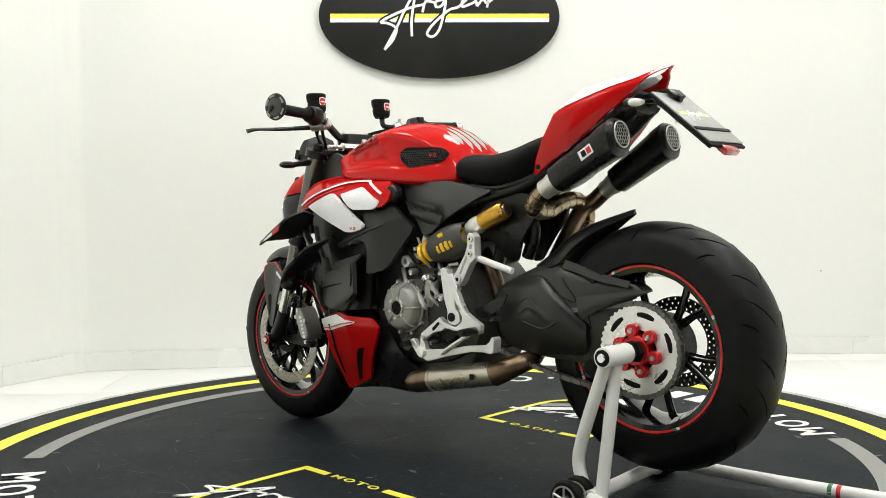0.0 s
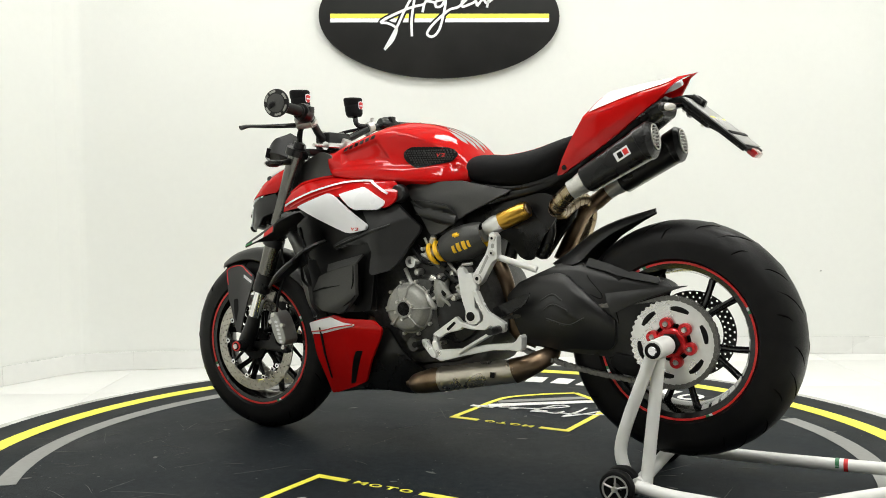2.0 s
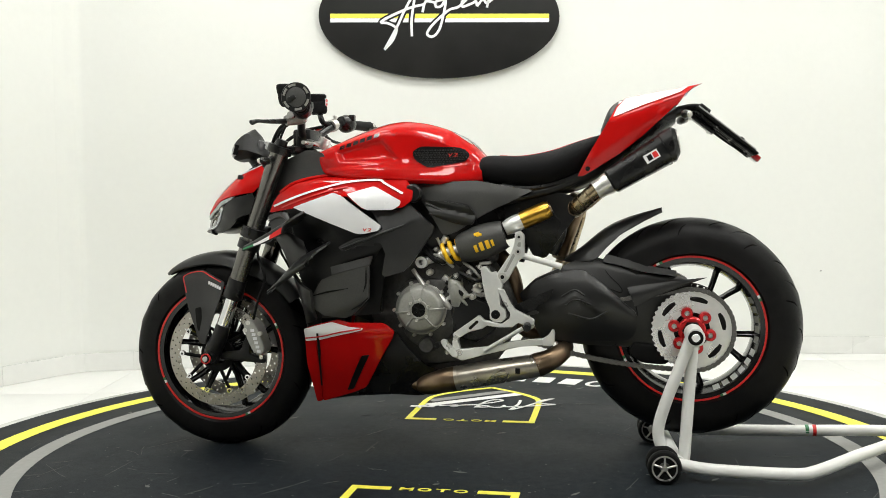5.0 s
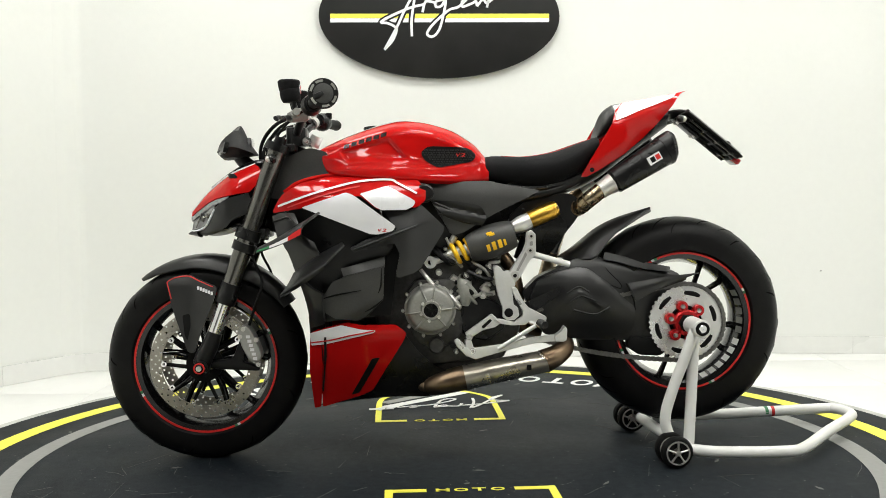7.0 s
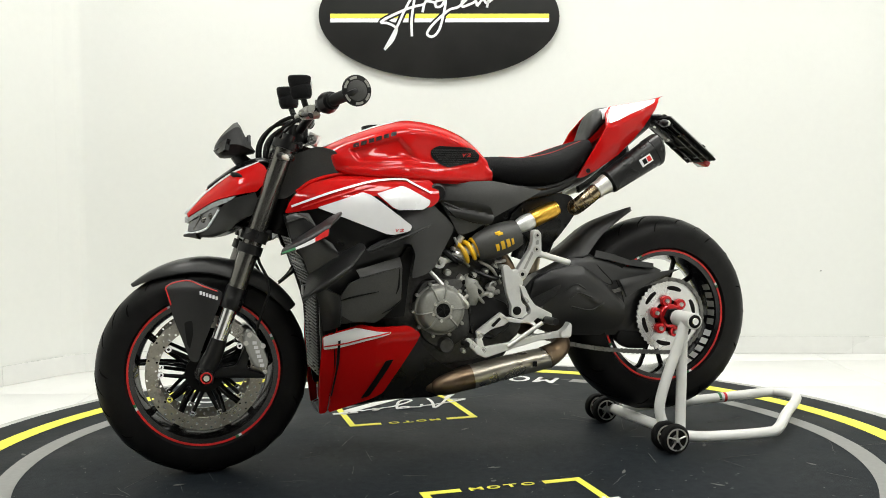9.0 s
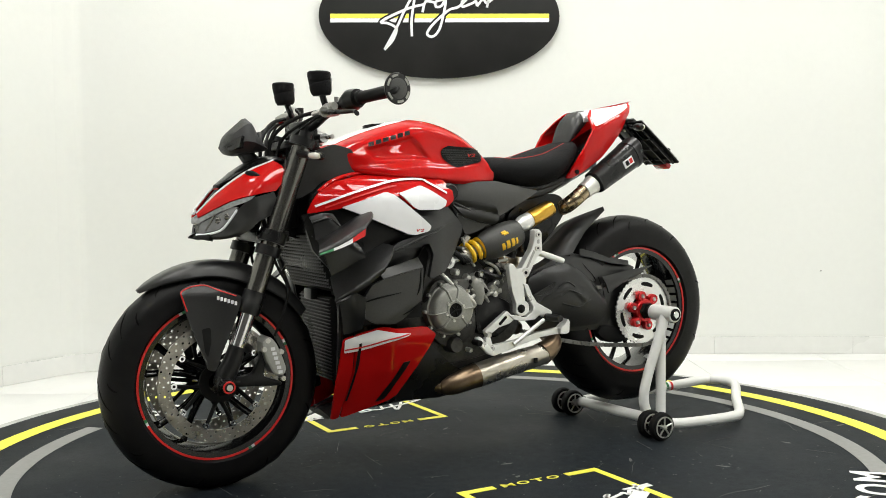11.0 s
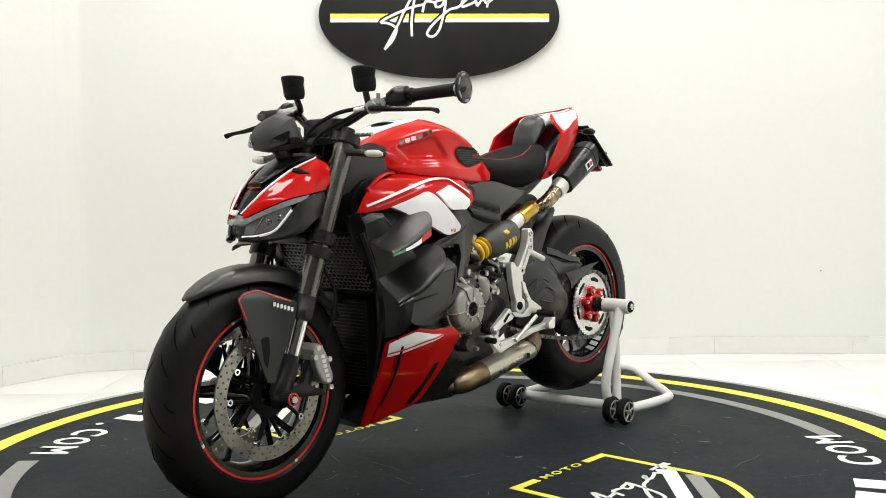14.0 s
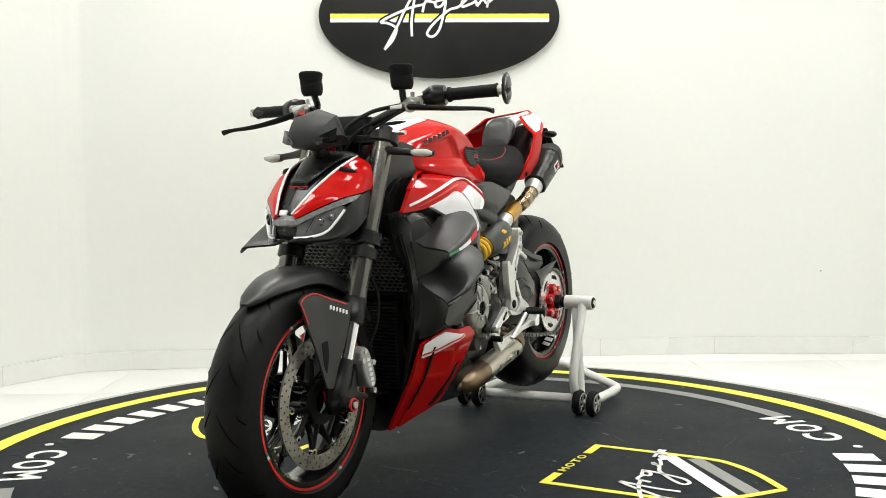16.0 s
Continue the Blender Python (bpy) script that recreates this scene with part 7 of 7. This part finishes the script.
    for f0, f1, t0, t1 in ((0.60, 0.635, 1.02, 1.16), (0.66, 0.70, 1.0, 1.16), (0.725, 0.765, 1.0, 1.16), (0.785, 0.81, 1.02, 1.15), (0.64, 0.70, 0.80, 0.86), (0.66, 0.72, 0.84, 0.89)):
        rr = [[a.lerp(b, f) + (n1 * math.cos(t * math.pi) + n2 * math.sin(t * math.pi)) * (bulge(f) + q) for t, q in ((t0, 0.0), (t1, 0.0), (t1, 0.0012), ((t0 + t1) / 2, 0.0032), (t0, 0.0012))] for f in np.linspace(f0, f1, 4)]
        skin_rings(bm, rr)
    part("guard_slots", bm, SPRING, guard, "yellow spring seen through slots")
    g0, g1 = Vector((0.205, -0.150, 0.700)), Vector((0.338, -0.145, 0.758))
    part("shock_mount", tube([g0, g0.lerp(g1, 0.2), g0.lerp(g1, 0.38)], [0.020, 0.026, 0.024], 20, 4), ALLOY, bike, "alloy reservoir head")
    res = part("shock_reservoir", revolve_between(g0.lerp(g1, 0.38), g1, [(0.0265, 0), (0.0265, 0.88), (0.023, 0.94), (0.023, 1.0)]), GOLD, bike, "gold anodised shock reservoir")
    part("reservoir_cap", revolve_between(g1, g1 + (g1 - g0).normalized() * 0.004, [(0.017, 0), (0.015, 1.0)]), BURNT, res)
    # link arm and footrest bracket in bare alloy
    part("shock_link", plate([(0.24, 0.689), (0.254, 0.694), (0.266, 0.682), (0.267, 0.621), (0.248, 0.605), (0.218, 0.552), (0.203, 0.538), (0.186, 0.544), (0.18, 0.56), (0.199, 0.588), (0.229, 0.632), (0.238, 0.658)], -0.198, -0.170, 0.0022, 0.004), ALLOY, bike, "bare alloy linkage arm", angle=18)
    part("footrest_bracket", plate([(0.139, 0.584), (0.147, 0.592), (0.159, 0.587), (0.169, 0.573), (0.185, 0.577), (0.192, 0.558), (0.204, 0.541), (0.203, 0.528), (0.195, 0.52), (0.198, 0.475), (0.211, 0.466), (0.215, 0.441), (0.199, 0.428), (0.179, 0.428), (0.165, 0.438), (0.166, 0.466), (0.153, 0.5), (0.145, 0.542)], -0.205, -0.183, 0.0022, 0.004), ALLOY, bike, "bare alloy footrest bracket", angle=18)
    part("bracket_arm", plate([(0.19, 0.528), (0.207, 0.525), (0.223, 0.491), (0.241, 0.466), (0.274, 0.449), (0.296, 0.437), (0.294, 0.421), (0.274, 0.416), (0.249, 0.428), (0.232, 0.414), (0.191, 0.413), (0.158, 0.418), (0.138, 0.434), (0.163, 0.432), (0.199, 0.423), (0.224, 0.44), (0.226, 0.455), (0.203, 0.492)], -0.209, -0.190, 0.0022, 0.004), ALLOY, bike, "ribbed alloy footrest arm", angle=18)
    part("lever_arm", plate([(0.054, 0.392), (0.108, 0.43), (0.133, 0.448), (0.145, 0.438), (0.161, 0.421), (0.144, 0.408), (0.104, 0.398), (0.062, 0.372)], -0.203, -0.186, 0.0022, 0.004), ALLOY, bike, "bare alloy lever arm", angle=18)
    # thin black plate on the solid arm, for the shade in its slot
    part("arm_slot", plate([(0.101, 0.41), (0.128, 0.434), (0.134, 0.428), (0.108, 0.404)], -0.2045, -0.2025, 0, 0.004), BLACK, bike)
    shield = [(0.195, 0.735), (0.262, 0.790), (0.327, 0.800), (0.372, 0.803), (0.404, 0.793), (0.424, 0.760), (0.402, 0.719), (0.371, 0.683), (0.341, 0.638), (0.319, 0.605), (0.281, 0.612), (0.262, 0.66), (0.20, 0.70)]
    part("heat_shield", skin(shield, lambda x, z: 0.112 - 0.5 * max(0.0, 0.68 - z), 0.010, 0.02, 0.02, -1), SATIN, bike, "black exhaust heat shield")
    part("inner_shield", plate([(x - 0.012, z - 0.006) for x, z in shield], 0.045, 0.060, 0.004, 0.02), SATIN, bike, "black inner splash shield")
    part("rear_header_loop", tube([(0.235, -0.06, 0.60), (0.262, -0.065, 0.675), (0.305, -0.066, 0.735), (0.352, -0.060, 0.735), (0.362, -0.050, 0.690), (0.335, -0.045, 0.62)], 0.019, 14, 6), SATIN, bike)
    # black disc on the solid bracket paints the shade of a hole
    part("bracket_hole", revolve([(0.0005, -0.0125), (0.011, -0.0125), (0.013, -0.0115), (0.013, 0.0), (0.0005, 0.0)], 24, (0.183, -0.196, 0.451)), BLACK, bike)
    for x, z in ((0.243, 0.437), (0.286, 0.42), (0.066, 0.38), (0.031, 0.365), (0.075, 0.338)):
        bm = bmesh.new()
        bolt(bm, x, -0.200, z, 0.0095, 0.008)
        part("bracket_bolt", bm, STEEL, bike)
    for x, z, q in ((0.252, 0.676, 0.009), (0.249, 0.634, 0.009), (0.203, 0.560, 0.013), (0.147, 0.580, 0.0075)):
        part("link_bolt", revolve([(q * 0.45, -0.004), (q, -0.004), (q, 0.004), (q * 0.45, 0.004)], 16, (x, -0.199, z)), STEEL, bike)
        part("bolt_socket", revolve([(0.0005, -0.002), (q * 0.45, -0.002), (q * 0.45, 0.004), (0.0005, 0.004)], 10, (x, -0.199, z)), BLACK, bike)
    # flat darker patches on the link arm paint the shade of its pockets
    for pocket, y in (([(0.206, 0.574), (0.214, 0.574), (0.240, 0.622), (0.235, 0.630)], -0.1985), ([(0.247, 0.648), (0.257, 0.648), (0.257, 0.662), (0.248, 0.660)], -0.1985)):
        part("bracket_pocket", plate(pocket, y, y + 0.003, 0, 0.003), CALIPER, bike, "darker grey patch painted for a cast pocket's shade")
    part("tie_rod", rod((0.258, -0.178, 0.622), (0.372, -0.160, 0.588), 0.0095, 14), STAND_WHITE, bike, "pale alloy tie rod")
    part("gear_lever", plate([(0.020, 0.372), (0.030, 0.378), (0.042, 0.368), (0.074, 0.334), (0.070, 0.322), (0.056, 0.324), (0.026, 0.356)], -0.214, -0.200, 0.0022, 0.004), ALLOY, bike, "alloy gear lever", angle=18)
    part("toe_peg", rod((0.014, -0.205, 0.362), (0.014, -0.240, 0.362), 0.009, 12), BLACK, bike)
    part("gear_rod", rod((0.262, -0.212, 0.412), (0.150, -0.212, 0.345), 0.0065, 12), ALLOY, bike)
    part("side_stand", plate([(0.054, 0.373), (0.071, 0.373), (0.079, 0.347), (0.16, 0.356), (0.239, 0.374), (0.318, 0.383), (0.337, 0.386), (0.337, 0.364), (0.256, 0.358), (0.169, 0.337), (0.083, 0.313), (0.062, 0.322), (0.055, 0.34)], -0.207, -0.190, 0.0022, 0.004), ALLOY, bike, "folded alloy side stand", angle=18)
    part("stand_foot", plate([(0.318, 0.381), (0.337, 0.394), (0.348, 0.411), (0.355, 0.402), (0.353, 0.368), (0.344, 0.363), (0.319, 0.364)], -0.222, -0.188, 0.0022, 0.004), ALLOY, bike, "alloy stand foot", angle=18)
    part("footpeg", tube([(0.275, -0.200, 0.420), (0.278, -0.235, 0.420), (0.280, -0.275, 0.421)], [0.011, 0.012, 0.010], 12, 3), SATIN, bike, "black ribbed footpeg")
    part("heel_guard", skin([(0.225, 0.470), (0.351, 0.525), (0.335, 0.489), (0.275, 0.452), (0.249, 0.447)], lambda x, z: 0.158, 0.006, 0.03, 0.012, -1), SATIN, bike, "black heel guard")
    part("chain_roller", plate([(0.575, 0.36), (0.66, 0.35), (0.69, 0.315), (0.67, 0.295), (0.60, 0.30), (0.56, 0.33)], -0.10, -0.06, 0.006, 0.012), BLACK, bike)
    # pale block marks on the inside of the rim barrel, seen between the spokes
    for a0, count, mt in ((-70, 6, MAT_WHITE), (-13, 5, COVER)):
        for i in range(count):
            t0 = radians(a0 + i * 9.0)
            rr = [[(REAR.x + q * math.cos(t), y, REAR.z + q * math.sin(t)) for q, y in ((0.1925, -0.0690), (0.1846, -0.0420), (0.1866, -0.0420), (0.1945, -0.0690))]
                  for t in (t0, t0 + 0.035, t0 + 0.07, t0 + 0.105)]
            part("block_mark", skin_rings(bmesh.new(), rr), mt, wheel, "pale block mark inside the rim")


def slide(parts, dy):
    """Set the steered parts a little to one side, as they stand."""
    for ob in parts:
        ob.data.transform(Matrix.Translation((0, dy, 0)))


def build_motorcycle():
    bike = empty("motorcycle")
    tagged(bike, "red, white and matte black naked sports motorcycle on a paddock stand", "motorcycle")
    before = set(bike.children_recursive)
    on = build_front_end(bike)
    slide(set(bike.children_recursive) - before, -0.030)
    before = set(bike.children_recursive)
    build_controls(bike)
    slide(set(bike.children_recursive) - before, -0.009)
    before = set(bike.children_recursive)
    build_nose(bike)
    slide(set(bike.children_recursive) - before, -0.025)
    build_bodywork(bike)
    build_seat_tail(bike)
    build_exhaust(bike)
    build_engine(bike)
    build_rear(bike)
    return bike


# ---- build ----
build_room()
build_ceiling_lights()
build_sign()
turntable = build_turntable()
paddock_stand = build_stand()
motorcycle = build_motorcycle()


def motions():
    def turned(base):
        return [(t, Matrix.Rotation(radians(a), 4, "Z") @ base) for t, a in SPIN]
    walk(turntable, turned(Matrix.Identity(4)))
    walk(paddock_stand, turned(BIKE_ON_TABLE))
    walk(motorcycle, turned(BIKE_ON_TABLE))


motions()
